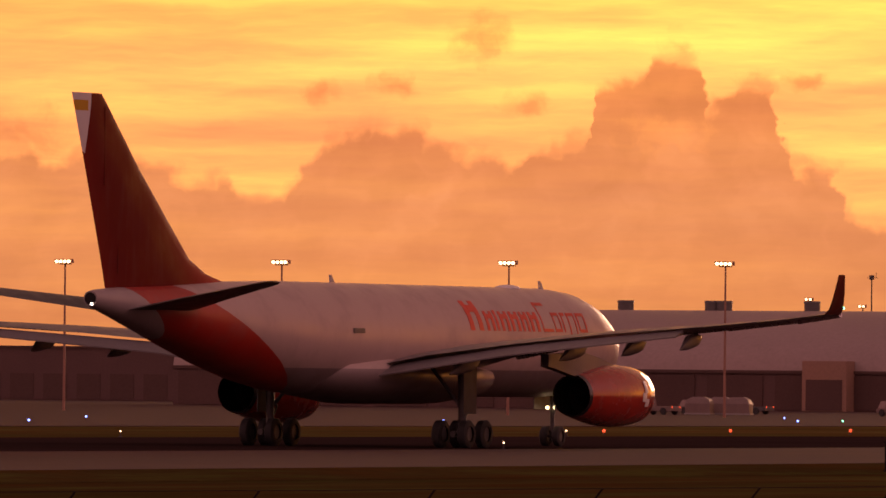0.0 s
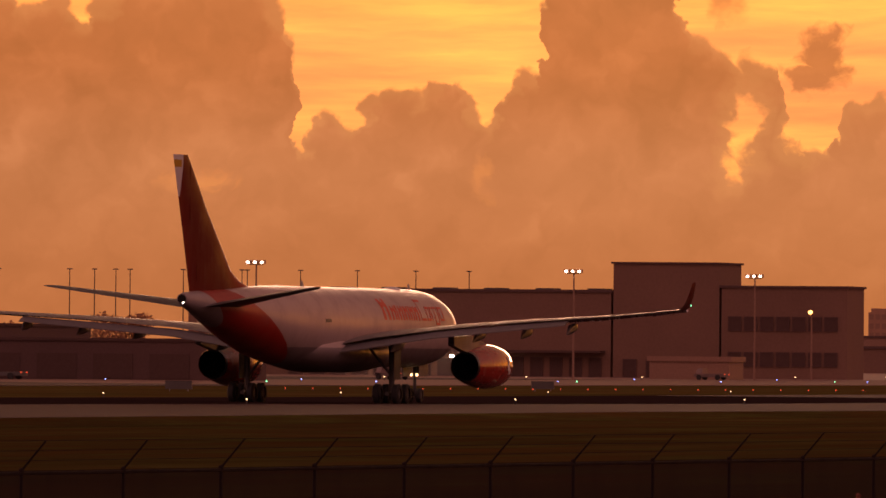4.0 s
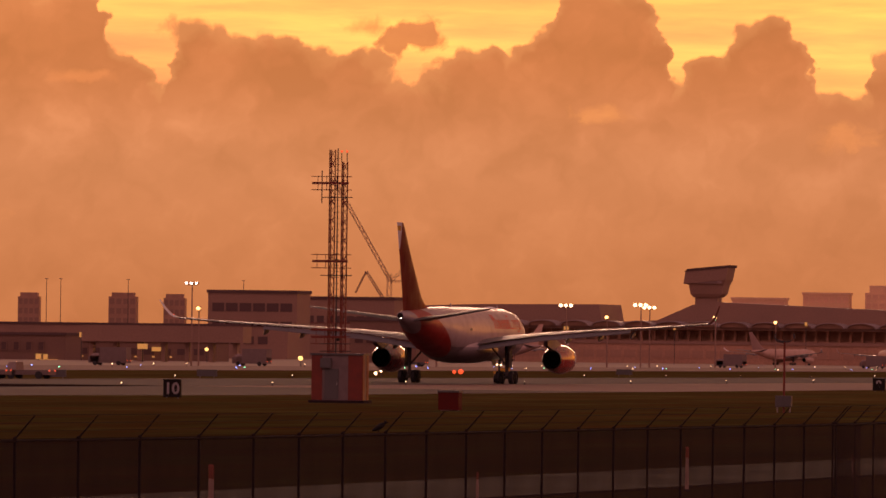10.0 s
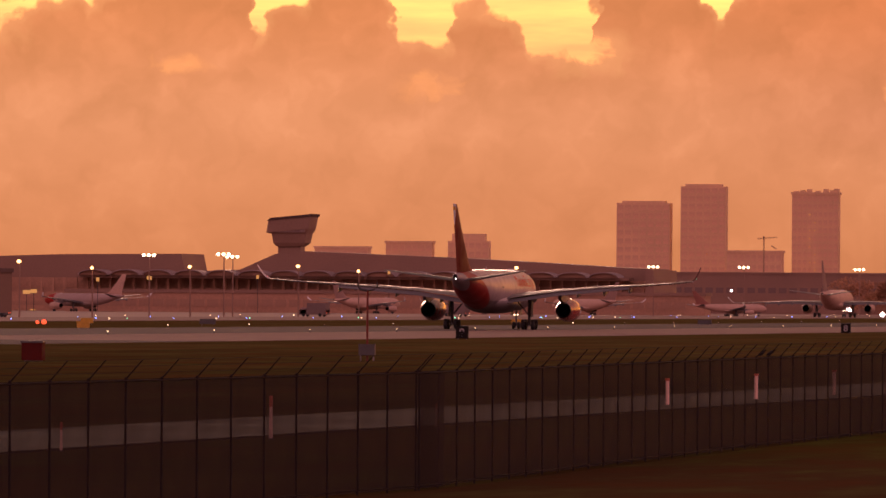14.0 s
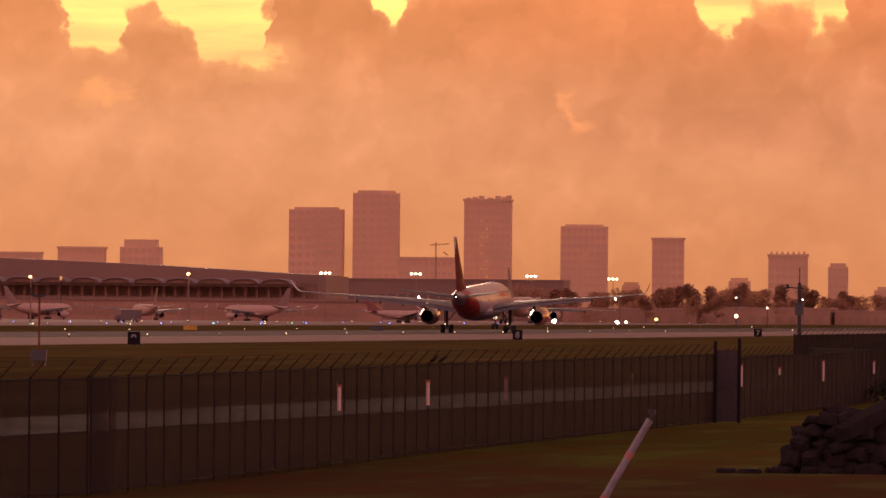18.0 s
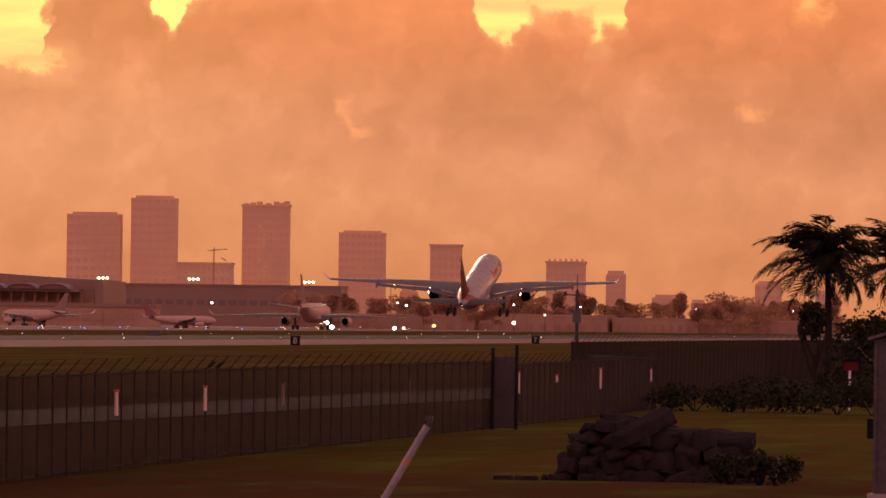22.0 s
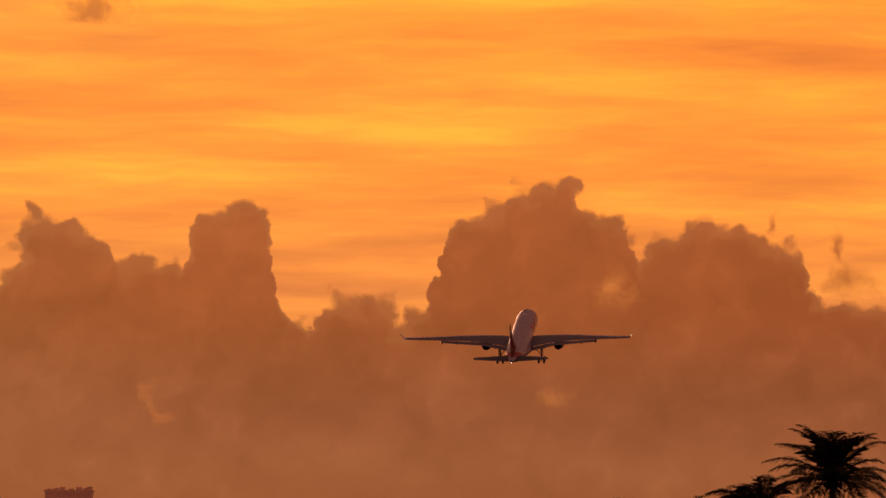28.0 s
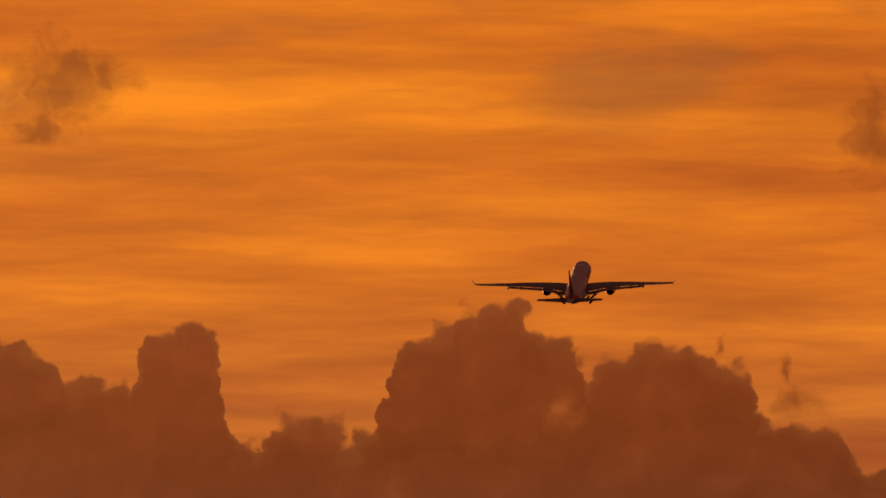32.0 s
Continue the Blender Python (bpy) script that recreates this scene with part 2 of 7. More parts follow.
round1, round2 = N.math("SUBTRACT", 0.46, N.cells(near, 3.3, 0.3)), N.math("SUBTRACT", 0.46, N.cells(near, 8.0, 0.25))
bumps = N.math("MULTIPLY_ADD", round1, 0.14, N.math("MULTIPLY_ADD", round2, 0.1, N.math("MULTIPLY", fray, 0.06)))
depth = N.math("ADD", N.math("SUBTRACT", tops_at(eb), ee), bumps)
ragged = N.math("ADD", N.math("MULTIPLY", fray, 1.9), N.math("MULTIPLY", puff2, 0.9))


def reach(b, e, w, h):
    """Distance from the middle of an ellipse in the sky, 1 on its rim."""
    n = wt.nodes.new("ShaderNodeVectorMath")
    n.operation = "MULTIPLY_ADD"
    N.put(near, n.inputs[0])
    n.inputs[1].default_value, n.inputs[2].default_value = (1 / w, 1 / h, 0), (-b / w, -e / h, 0)
    m = wt.nodes.new("ShaderNodeVectorMath")
    m.operation = "LENGTH"
    wt.links.new(n.outputs[0], m.inputs[0])
    return m.outputs["Value"]


for b, e, w, h in BILLOWS_A + BILLOWS_B:
    d = N.math("MULTIPLY_ADD", N.math("SUBTRACT", 1.0, reach(b, e, w, h)), min(w, h), bumps)
    depth = N.math("MAXIMUM", depth, d)
for b, e, w, h in HOLES:
    d = N.math("MULTIPLY_ADD", N.math("SUBTRACT", reach(b, e, w, h), 1.0), min(w, h), N.math("MULTIPLY", ragged, 0.06))
    depth = N.math("MINIMUM", depth, d)
bank = N.smooth(depth, -0.012, N.smooth(bearing, -22.5, -19.5, 0.13, 0.04))
for clouds, lo, hi, dens in ((LOOSE, -0.15, 0.35, 0.9), (WISPS, -0.25, 0.95, 0.7)):
    for b, e, w, h in clouds:
        bank = N.math("MAXIMUM", bank, N.smooth(N.math("ADD", N.math("SUBTRACT", 1.0, reach(b, e, w, h)), N.math("MULTIPLY", ragged, 0.5)), lo, hi, 0.0, dens))
bank = N.math("MULTIPLY", bank, N.smooth(bearing, -24.5, -20.0, 0.78, 1.0))
for b, e, w, h in THIN:
    bank = N.math("MULTIPLY", bank, N.smooth(N.math("ADD", reach(b, e, w, h), N.math("MULTIPLY", ragged, 1.1)), 0.1, 1.5, 0.78, 1.0))
# the clear sky: streaks of high cloud, bright and yellow low down, deep orange higher up
streak = N.noise(N.vec(N.math("MULTIPLY", bearing, 0.22), N.math("MULTIPLY_ADD", bearing, 0.06, N.math("MULTIPLY", rise, 2.6)), 4.0), 1.2, 5.0, 0.55)
clear = N.ramp(N.math("DIVIDE", rise, 90.0, clamp=True), ((0.0, (1.5, 0.58, 0.13)), (0.02, (1.8, 0.63, 0.13)), (0.027, (2.45, 0.87, 0.1)), (0.033, (2.65, 0.93, 0.09)), (0.04, (2.45, 0.85, 0.074)), (0.05, (2.3, 0.71, 0.06)),
                                             (0.09, (1.0, 0.36, 0.1)), (0.2, (0.22, 0.11, 0.07)), (0.4, (0.05, 0.04, 0.04)), (1.0, (0.02, 0.02, 0.025))))
clear = N.mix(1.0, clear, N.ramp(streak, ((0.3, (0.76, 0.63, 0.82)), (0.5, (0.94, 0.9, 0.92)), (0.68, (1.22, 1.3, 1.1)))), "MULTIPLY")
threads = N.noise(N.vec(N.math("MULTIPLY", bearing, 0.5), N.math("MULTIPLY_ADD", bearing, -0.12, N.math("MULTIPLY_ADD", warp2, 0.5, N.math("MULTIPLY", rise, 4.5))), 9.0), 1.3, 5.0, 0.6)
clear = N.mix(1.0, clear, N.ramp(threads, ((0.34, (0.83, 0.81, 0.92)), (0.5, (0.98, 0.98, 1.0)), (0.66, (1.14, 1.19, 1.08)))), "MULTIPLY")
veil = N.noise(N.vec(N.math("MULTIPLY", bearing, 0.45), N.math("MULTIPLY", rise, 1.5), 17.0), 1.0, 4.0, 0.55)
clear = N.mix(N.math("MULTIPLY", N.math("MULTIPLY", N.smooth(veil, 0.48, 0.66), N.smooth(rise, 2.7, 3.8)), 0.55), clear, (1.05, 0.47, 0.13))
# the bank: dull pink orange, with softly lit folds
lit = N.vec(N.math("ADD", wb, 0.05), N.math("ADD", we, -0.16), 0.0)
folds = N.math("SUBTRACT", N.noise(warped, 1.7, 6.0, 0.52), N.noise(lit, 1.7, 6.0, 0.52))
fold2 = N.math("SUBTRACT", N.noise(warped, 4.5, 5.0, 0.5), 0.5)
folds = N.math("ADD", N.math("MULTIPLY_ADD", folds, 1.2, 0.46), N.math("MULTIPLY", fold2, 0.25))
folds = N.math("MULTIPLY_ADD", round1, 0.3, N.math("MULTIPLY_ADD", puff, 0.12, N.math("MULTIPLY_ADD", puff2, 0.14, folds)))
folds = N.math("MULTIPLY_ADD", N.math("SUBTRACT", folds, 0.5), N.smooth(rise, 0.5, 1.6, 0.5, 1.0), 0.5)
shade = N.ramp(folds, ((0.2, (0.53, 0.173, 0.066)), (0.5, (0.65, 0.224, 0.089)), (0.8, (0.8, 0.302, 0.124))))
shade = N.mix(N.smooth(rise, 0.0, 1.3), N.mix(1.0, shade, (0.92, 0.84, 0.69), "MULTIPLY"), shade)
shade = N.mix(N.smooth(rise, 0.95, 1.75), shade, N.mix(1.0, shade, (0.84, 0.615, 0.485), "MULTIPLY"))
dawnward = N.smooth(bearing, -8.5, -6.5)
gradient = N.mix(N.smooth(rise, 1.05, 2.1), (0.87, 0.78, 0.8), (1.27, 1.13, 1.04))
shade = N.mix(N.math("MULTIPLY", dawnward, N.smooth(rise, 0.75, 1.05)), shade, N.mix(1.0, shade, gradient, "MULTIPLY"))
rim = N.math("MULTIPLY", N.smooth(depth, -0.02, 0.02), N.smooth(depth, 0.02, 0.14, 1.0, 0.0))
shade = N.mix(N.math("MULTIPLY", rim, 0.17), shade, (1.2, 0.55, 0.17))
sky = N.mix(bank, clear, shade)
# away from the dawn the lower sky is a dull pink that fades to a dark zenith
SUN_WAY = Vector((math.sin(radians(SUN_BEARING)) * math.cos(radians(SUN_RISE)), math.cos(radians(SUN_BEARING)) * math.cos(radians(SUN_RISE)), math.sin(radians(SUN_RISE))))
facing = N.math("ADD", N.math("ADD", N.math("MULTIPLY", DX, SUN_WAY.x), N.math("MULTIPLY", DY, SUN_WAY.y)), N.math("MULTIPLY", DZ, SUN_WAY.z))
far = N.ramp(N.math("DIVIDE", rise, 90.0, clamp=True), ((0.0, (0.3, 0.122, 0.1)), (0.07, (0.55, 0.23, 0.19)), (0.17, (0.95, 0.41, 0.34)), (0.33, (1.05, 0.47, 0.4)), (0.55, (0.36, 0.19, 0.18)), (1.0, (0.04, 0.035, 0.04))))
sky = N.mix(N.smooth(facing, 0.3, 0.9), far, sky)
glow = wt.nodes.new("ShaderNodeBackground")
nishita = wt.nodes.new("ShaderNodeTexSky")
nishita.sky_type, nishita.sun_disc = "NISHITA", False
nishita.sun_elevation, nishita.sun_rotation = radians(SUN_RISE), radians(SUN_BEARING)
nishita.dust_density = 3.0
N.put(N.mix(1.0, N.mix(1.0, nishita.outputs[0], (0.05, 0.05, 0.06), "MULTIPLY"), N.mix(1.0, sky, (10.0, 10.0, 10.0), "MULTIPLY"), "ADD"), glow.inputs["Color"])
glow.inputs["Strength"].default_value = 0.1
out = wt.nodes.new("ShaderNodeOutputWorld")
wt.links.new(glow.outputs[0], out.inputs["Surface"])

sun = new("sun", bpy.data.lights.new("sun", "SUN"))
sun.data.energy, sun.data.angle, sun.data.color = 0.7, radians(12), (1.0, 0.57, 0.33)
sun.matrix_world = look((0, 0, 0), -SUN_WAY * 10)
sun.location = SUN_WAY * 300

# ---- materials ----


def paint(name, colour, rough=0.6, metal=0.0, vary=0.12, scale=1.5, bump=0.0, fine=12.0, spec=0.5):
    """A surface with variation at two scales, in object space."""
    m = bpy.data.materials.new(name)
    m.use_nodes = True
    t = m.node_tree
    n = Nodes(t)
    b = t.nodes["Principled BSDF"]
    co = t.nodes.new("ShaderNodeTexCoord").outputs["Object"]
    big, small = n.noise(co, scale, 4.0, 0.6), n.noise(co, scale * fine, 3.0, 0.6)
    f = n.math("MULTIPLY_ADD", small, 0.4, n.math("MULTIPLY", big, 0.6))
    lo, hi = [c * (1 - vary * 1.6) for c in colour], [min(1.0, c * (1 + vary)) for c in colour]
    n.put(n.ramp(f, ((0.32, lo), (0.66, hi))), b.inputs["Base Color"])
    n.put(n.smooth(big, 0.3, 0.7, max(0.05, rough - 0.1), min(1.0, rough + 0.1)), b.inputs["Roughness"])
    b.inputs["Metallic"].default_value = metal
    b.inputs["Specular IOR Level"].default_value = spec
    if bump:
        k = t.nodes.new("ShaderNodeBump")
        k.inputs["Strength"].default_value = bump
        n.put(f, k.inputs["Height"])
        t.links.new(k.outputs[0], b.inputs["Normal"])
    return m


def lamp_glow(name, colour, strength):
    m = bpy.data.materials.new(name)
    m.use_nodes = True
    b = m.node_tree.nodes["Principled BSDF"]
    b.inputs["Base Color"].default_value = (0.2, 0.16, 0.12, 1)
    b.inputs["Emission Color"].default_value = (*colour, 1)
    b.inputs["Emission Strength"].default_value = strength
    return m


def banded(name, tests, base, rough=0.28, coat=0.3, spec=0.5, grime=0.22):
    """Aircraft paint: colours laid over each other where a line in object space is passed. tests: (ax, ay, az, limit, colour)."""
    m = bpy.data.materials.new(name)
    m.use_nodes = True
    t = m.node_tree
    n = Nodes(t)
    b = t.nodes["Principled BSDF"]
    co = t.nodes.new("ShaderNodeTexCoord").outputs["Object"]
    s = t.nodes.new("ShaderNodeSeparateXYZ")
    t.links.new(co, s.inputs[0])
    col = base
    for group in tests:
        colour, soft, f = group[0], 0.0, 1.0
        for rule in group[1:]:
            if isinstance(rule, float):
                soft = rule
                continue
            ax, ay, az, limit = rule
            d = n.math("ADD", n.math("ADD", n.math("MULTIPLY", s.outputs[0], ax), n.math("MULTIPLY", s.outputs[1], ay)), n.math("MULTIPLY", s.outputs[2], az))
            f = n.math("MULTIPLY", f, n.smooth(d, limit - soft, limit + soft) if soft else n.math("GREATER_THAN", d, limit))
        col = n.mix(f, col, colour)
    dirt = n.noise(co, 0.6, 5.0, 0.6)
    seams = n.noise(n.vec(n.math("MULTIPLY", s.outputs[0], 0.3), n.math("MULTIPLY", s.outputs[1], 2.2), n.math("MULTIPLY", s.outputs[2], 0.3)), 1.0, 2.0, 0.5)
    col = n.mix(n.math("MULTIPLY", n.smooth(dirt, 0.45, 0.75), grime), col, (0.2, 0.17, 0.15))
    col = n.mix(n.math("MULTIPLY", n.smooth(seams, 0.5, 0.7), 0.035), col, (0.25, 0.22, 0.2))
    n.put(col, b.inputs["Base Color"])
    n.put(n.smooth(dirt, 0.3, 0.7, rough - 0.08, rough + 0.14), b.inputs["Roughness"])
    b.inputs["Coat Weight"].default_value = coat
    b.inputs["Specular IOR Level"].default_value = spec
    return m


WHITE, RED = (0.46, 0.36, 0.335), (0.34, 0.02, 0.009)
M = dict(
    tarmac=paint("tarmac", (0.072, 0.044, 0.042), 0.95, scale=0.05, fine=40, spec=0.02),
    oldtarmac=paint("old_road_tarmac", (0.028, 0.019, 0.022), 0.9, scale=0.08, fine=40, spec=0.1),
    # apron concrete brightened in colour to stand for distant haze
    apron=paint("hazed_apron_concrete", (0.27, 0.175, 0.135), 0.9, scale=0.03, fine=30, spec=0.12),
    rubber=paint("rubber", (0.022, 0.022, 0.023), 0.7, scale=3),
    steel=paint("galvanised_steel", (0.32, 0.31, 0.30), 0.45, 0.7, scale=4),
    darksteel=paint("dark_steel", (0.06, 0.055, 0.055), 0.55, 0.4, scale=4),
    grey=paint("grey_paint", (0.42, 0.41, 0.41), 0.4, scale=1.5),
    darkgrey=paint("dark_grey_paint", (0.09, 0.085, 0.085), 0.5, scale=1.5),
    bare=paint("bare_metal", (0.55, 0.53, 0.52), 0.28, 0.9, scale=2),
    black=paint("black_paint", (0.014, 0.012, 0.012), 0.6, scale=4, spec=0.12),
    white=paint("white_paint", (0.74, 0.72, 0.70), 0.4, scale=1.2),
    orange=paint("orange_paint", (0.17, 0.022, 0.008), 0.45, scale=2, vary=0.2),
    bright_red=paint("bright_red_film", (0.62, 0.07, 0.035), 0.45, scale=2),
    postpaint=paint("weathered_dark_posts", (0.02, 0.014, 0.013), 0.85, scale=3, spec=0.15),
    cranepaint=paint("faded_crane_paint", (0.3, 0.16, 0.11), 0.7, scale=1),
    fadedred=paint("faded_red_film", (0.45, 0.2, 0.16), 0.7, scale=4),
    vehicle=paint("dusty_white_vehicle", (0.18, 0.13, 0.115), 0.5, scale=1),
    shelterwhite=paint("weathered_white_panel", (0.17, 0.125, 0.12), 0.6, scale=1.5, vary=0.2),
    binred=paint("dull_dark_red", (0.1, 0.014, 0.01), 0.7, scale=2, spec=0.1),
    yellow=paint("yellow_paint", (0.65, 0.36, 0.03), 0.45, scale=2),
    winggrey=paint("wing_grey", (0.15, 0.132, 0.136), 0.42, 0.0, scale=0.8),
    concrete=paint("concrete", (0.38, 0.31, 0.28), 0.85, scale=0.15, fine=30, bump=0.1),
    # cladding of far buildings and masts, lifted in colour to imitate haze
    cladding=paint("hazed_metal_cladding", (0.58, 0.385, 0.3), 0.6, 0.1, scale=0.08, fine=40),
    darkclad=paint("hazed_dark_cladding", (0.29, 0.175, 0.12), 0.65, scale=0.08, fine=40),
    roofwhite=paint("white_roof_membrane", (0.31, 0.24, 0.22), 0.6, scale=0.06, fine=30),
    # haze over the far towers is put into these pale warm colours
    tower=paint("hazed_tower_facade", (0.84, 0.55, 0.31), 0.75, scale=0.05, fine=30),
    towerglass=paint("hazed_tower_window", (0.8, 0.5, 0.31), 0.7, scale=0.3, spec=0.1),
    glass=paint("dark_glass", (0.22, 0.15, 0.13), 0.2, scale=0.3, spec=0.6),
    rock=paint("broken_rock", (0.031, 0.022, 0.021), 0.95, scale=1.5, bump=0.6, vary=0.4, spec=0.1),
    bark=paint("palm_bark", (0.03, 0.022, 0.018), 0.9, scale=3, bump=0.5, spec=0.1),
    frond=paint("palm_frond", (0.018, 0.018, 0.008), 0.8, scale=1.0, vary=0.3, spec=0.12),
    shrub=paint("shrub_leaves", (0.03, 0.032, 0.012), 0.8, scale=0.8, vary=0.3, spec=0.15),
    plywood=paint("painted_shed_panel", (0.1, 0.079, 0.076), 0.85, scale=0.7, fine=14, vary=0.3, spec=0.2),
    sheddoor=paint("weathered_shed_door", (0.14, 0.112, 0.11), 0.8, scale=0.9, fine=14, vary=0.25, spec=0.2),
    # cargo wall colour includes the haze in front of it
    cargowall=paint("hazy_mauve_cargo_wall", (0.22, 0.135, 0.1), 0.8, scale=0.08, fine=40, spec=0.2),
    # bark paled to carry the haze of the horizon trees
    hazebark=paint("hazed_tree_bark", (0.36, 0.22, 0.16), 0.9, scale=3),
    hangarwall=paint("dull_hangar_wall", (0.122, 0.077, 0.07), 0.8, scale=0.08, fine=40, spec=0.2),
    hangardoor=paint("dark_hangar_door", (0.1, 0.062, 0.054), 0.8, scale=0.08, fine=40, spec=0.2),
    postwhite=paint("reflective_white", (0.97, 0.66, 0.52), 0.35, scale=3, vary=0.05),
    capred=paint("reflective_orange_red", (0.5, 0.12, 0.06), 0.5, scale=3),
    leanpost=paint("weathered_grey_white_post", (0.3, 0.27, 0.28), 0.7, scale=2, vary=0.25),
    gategrey=paint("dull_gate_sheet", (0.075, 0.055, 0.056), 0.8, scale=1.2, vary=0.25, spec=0.2),
    # far walls and windows: low contrast and orange tone are painted haze
    hazewall=paint("hazed_wall", (0.47, 0.28, 0.18), 0.8, scale=0.05, fine=40, spec=0.15, vary=0.2),
    hazeglass=paint("hazed_window", (0.4, 0.238, 0.155), 0.5, scale=0.3, spec=0.3),
    shelterpale=paint("dulled_white_numeral", (0.3, 0.27, 0.26), 0.6, scale=2),
    ink=paint("dark_stencil_ink", (0.016, 0.013, 0.014), 0.8, scale=3),
    lampwarm=lamp_glow("warm_floodlight", (1.0, 0.66, 0.3), 6),
    lampsodium=lamp_glow("sodium_lamp", (1.0, 0.5, 0.13), 6),
    lampwhite=lamp_glow("white_lamp", (1.0, 0.82, 0.62), 9),
    lampbeam=lamp_glow("landing_lamp", (1.0, 0.85, 0.62), 30),
    lampblue=lamp_glow("blue_taxiway_lamp", (0.18, 0.3, 1.0), 7),
    lampred=lamp_glow("red_lamp", (1.0, 0.09, 0.015), 1.6),
    lampgreen=lamp_glow("green_lamp", (0.15, 0.9, 0.4), 5),
    lampdim=lamp_glow("dim_window_lamp", (1.0, 0.42, 0.07), 0.6),
)


def ground_paint(name="airfield_grass", dark=(0.024, 0.021, 0.007), mid=(0.05, 0.038, 0.011), pale=(0.08, 0.055, 0.016), span=1.0, bare=False):
    """Mown airfield grass with paler worn strips, brightened with distance to imitate haze."""
    m = bpy.data.materials.new(name)
    m.use_nodes = True
    t = m.node_tree
    n = Nodes(t)
    b = t.nodes["Principled BSDF"]
    co = t.nodes.new("ShaderNodeTexCoord").outputs["Object"]
    s = t.nodes.new("ShaderNodeSeparateXYZ")
    t.links.new(co, s.inputs[0])
    big = n.noise(co, 0.02, 5.0, 0.6)
    strips = n.noise(n.vec(n.math("MULTIPLY", s.outputs[0], 0.12), n.math("MULTIPLY", s.outputs[1], 0.006)), 1.0, 4.0, 0.6)
    blade = n.noise(co, 1.4, 5.0, 0.7)
    f = n.math("ADD", n.math("MULTIPLY", big, 0.35), n.math("ADD", n.math("MULTIPLY", strips, 0.35), n.math("MULTIPLY", blade, 0.3)))
    patch = n.noise(n.vec(n.math("MULTIPLY", s.outputs[0], 0.22 * span), n.math("MULTIPLY", s.outputs[1], 0.05 * span)), 1.0, 5.0, 0.65)
    grass = n.ramp(f, ((0.3, dark), (0.5, mid), (0.7, pale)))
    # haze painted in: the grass colour brightens along y, away from the camera
    far_haze = n.smooth(s.outputs[1], 230.0, 900.0, 1.2, 2.1)
    grass = n.mix(1.0, grass, n.vec(far_haze, n.math("MULTIPLY", far_haze, 0.97), n.math("MULTIPLY", far_haze, 1.05)), "MULTIPLY")
    if bare:
        worn = n.math("MULTIPLY_ADD", patch, 70.0, n.math("MULTIPLY", s.outputs[1], 1.0))
        grass = n.mix(n.smooth(worn, 245.0, 305.0, 0.8, 0.0), grass, n.mix(blade, (0.05, 0.026, 0.012), (0.11, 0.062, 0.03)))
    n.put(n.mix(1.0, grass, n.ramp(patch, ((0.36, (1.05, 0.8, 0.75)), (0.5, (0.9, 0.9, 0.9)), (0.64, (1.05, 1.4, 1.1)))), "MULTIPLY"), b.inputs["Base Color"])
    b.inputs["Roughness"].default_value = 0.95
    b.inputs["Specular IOR Level"].default_value = 0.0
    k = t.nodes.new("ShaderNodeBump")
    k.inputs["Strength"].default_value = 0.12
    n.put(blade, k.inputs["Height"])
    t.links.new(k.outputs[0], b.inputs["Normal"])
    return m


def mesh_screen(name, lo, hi):
    """Woven wire fabric of a given density: part of the light passes."""
    m = bpy.data.materials.new(name)
    m.use_nodes = True
    t = m.node_tree
    n = Nodes(t)
    b = t.nodes["Principled BSDF"]
    b.inputs["Base Color"].default_value = (0.026, 0.016, 0.019, 1)
    b.inputs["Roughness"].default_value = 0.8
    b.inputs["Specular IOR Level"].default_value = 0.1
    co = t.nodes.new("ShaderNodeTexCoord").outputs["Object"]
    n.put(n.smooth(n.noise(co, 0.8, 4.0, 0.6), 0.3, 0.7, lo, hi), b.inputs["Alpha"])
    return m


def leaves(name, colour, through):
    """Foliage that lets part of the light through."""
    m = paint(name, colour, 0.8, scale=0.4, vary=0.25, spec=0.05)
    t = m.node_tree
    n = Nodes(t)
    b = t.nodes["Principled BSDF"]
    tr = t.nodes.new("ShaderNodeBsdfTranslucent")
    t.links.new(b.inputs["Base Color"].links[0].from_socket, tr.inputs["Color"])
    mx = t.nodes.new("ShaderNodeMixShader")
    mx.inputs[0].default_value = through
    t.links.new(b.outputs[0], mx.inputs[1])
    t.links.new(tr.outputs[0], mx.inputs[2])
    t.links.new(mx.outputs[0], t.nodes["Material Output"].inputs["Surface"])
    return m


# leaf colour far paler than foliage: haze painted into the horizon trees
M["leaf"] = leaves("hazed_tree_leaves", (0.5, 0.285, 0.165), 0.5)
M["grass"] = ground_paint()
M["lawn"] = ground_paint("rough_yard_lawn", (0.038, 0.031, 0.007), (0.078, 0.067, 0.013), (0.12, 0.1, 0.018), 1.6, True)
M["screen"] = mesh_screen("chain_link_fabric", 0.43, 0.55)
M["densescreen"] = mesh_screen("dense_chain_link_fabric", 0.46, 0.62)
M["thickscreen"] = mesh_screen("thickly_slatted_fabric", 0.66, 0.82)


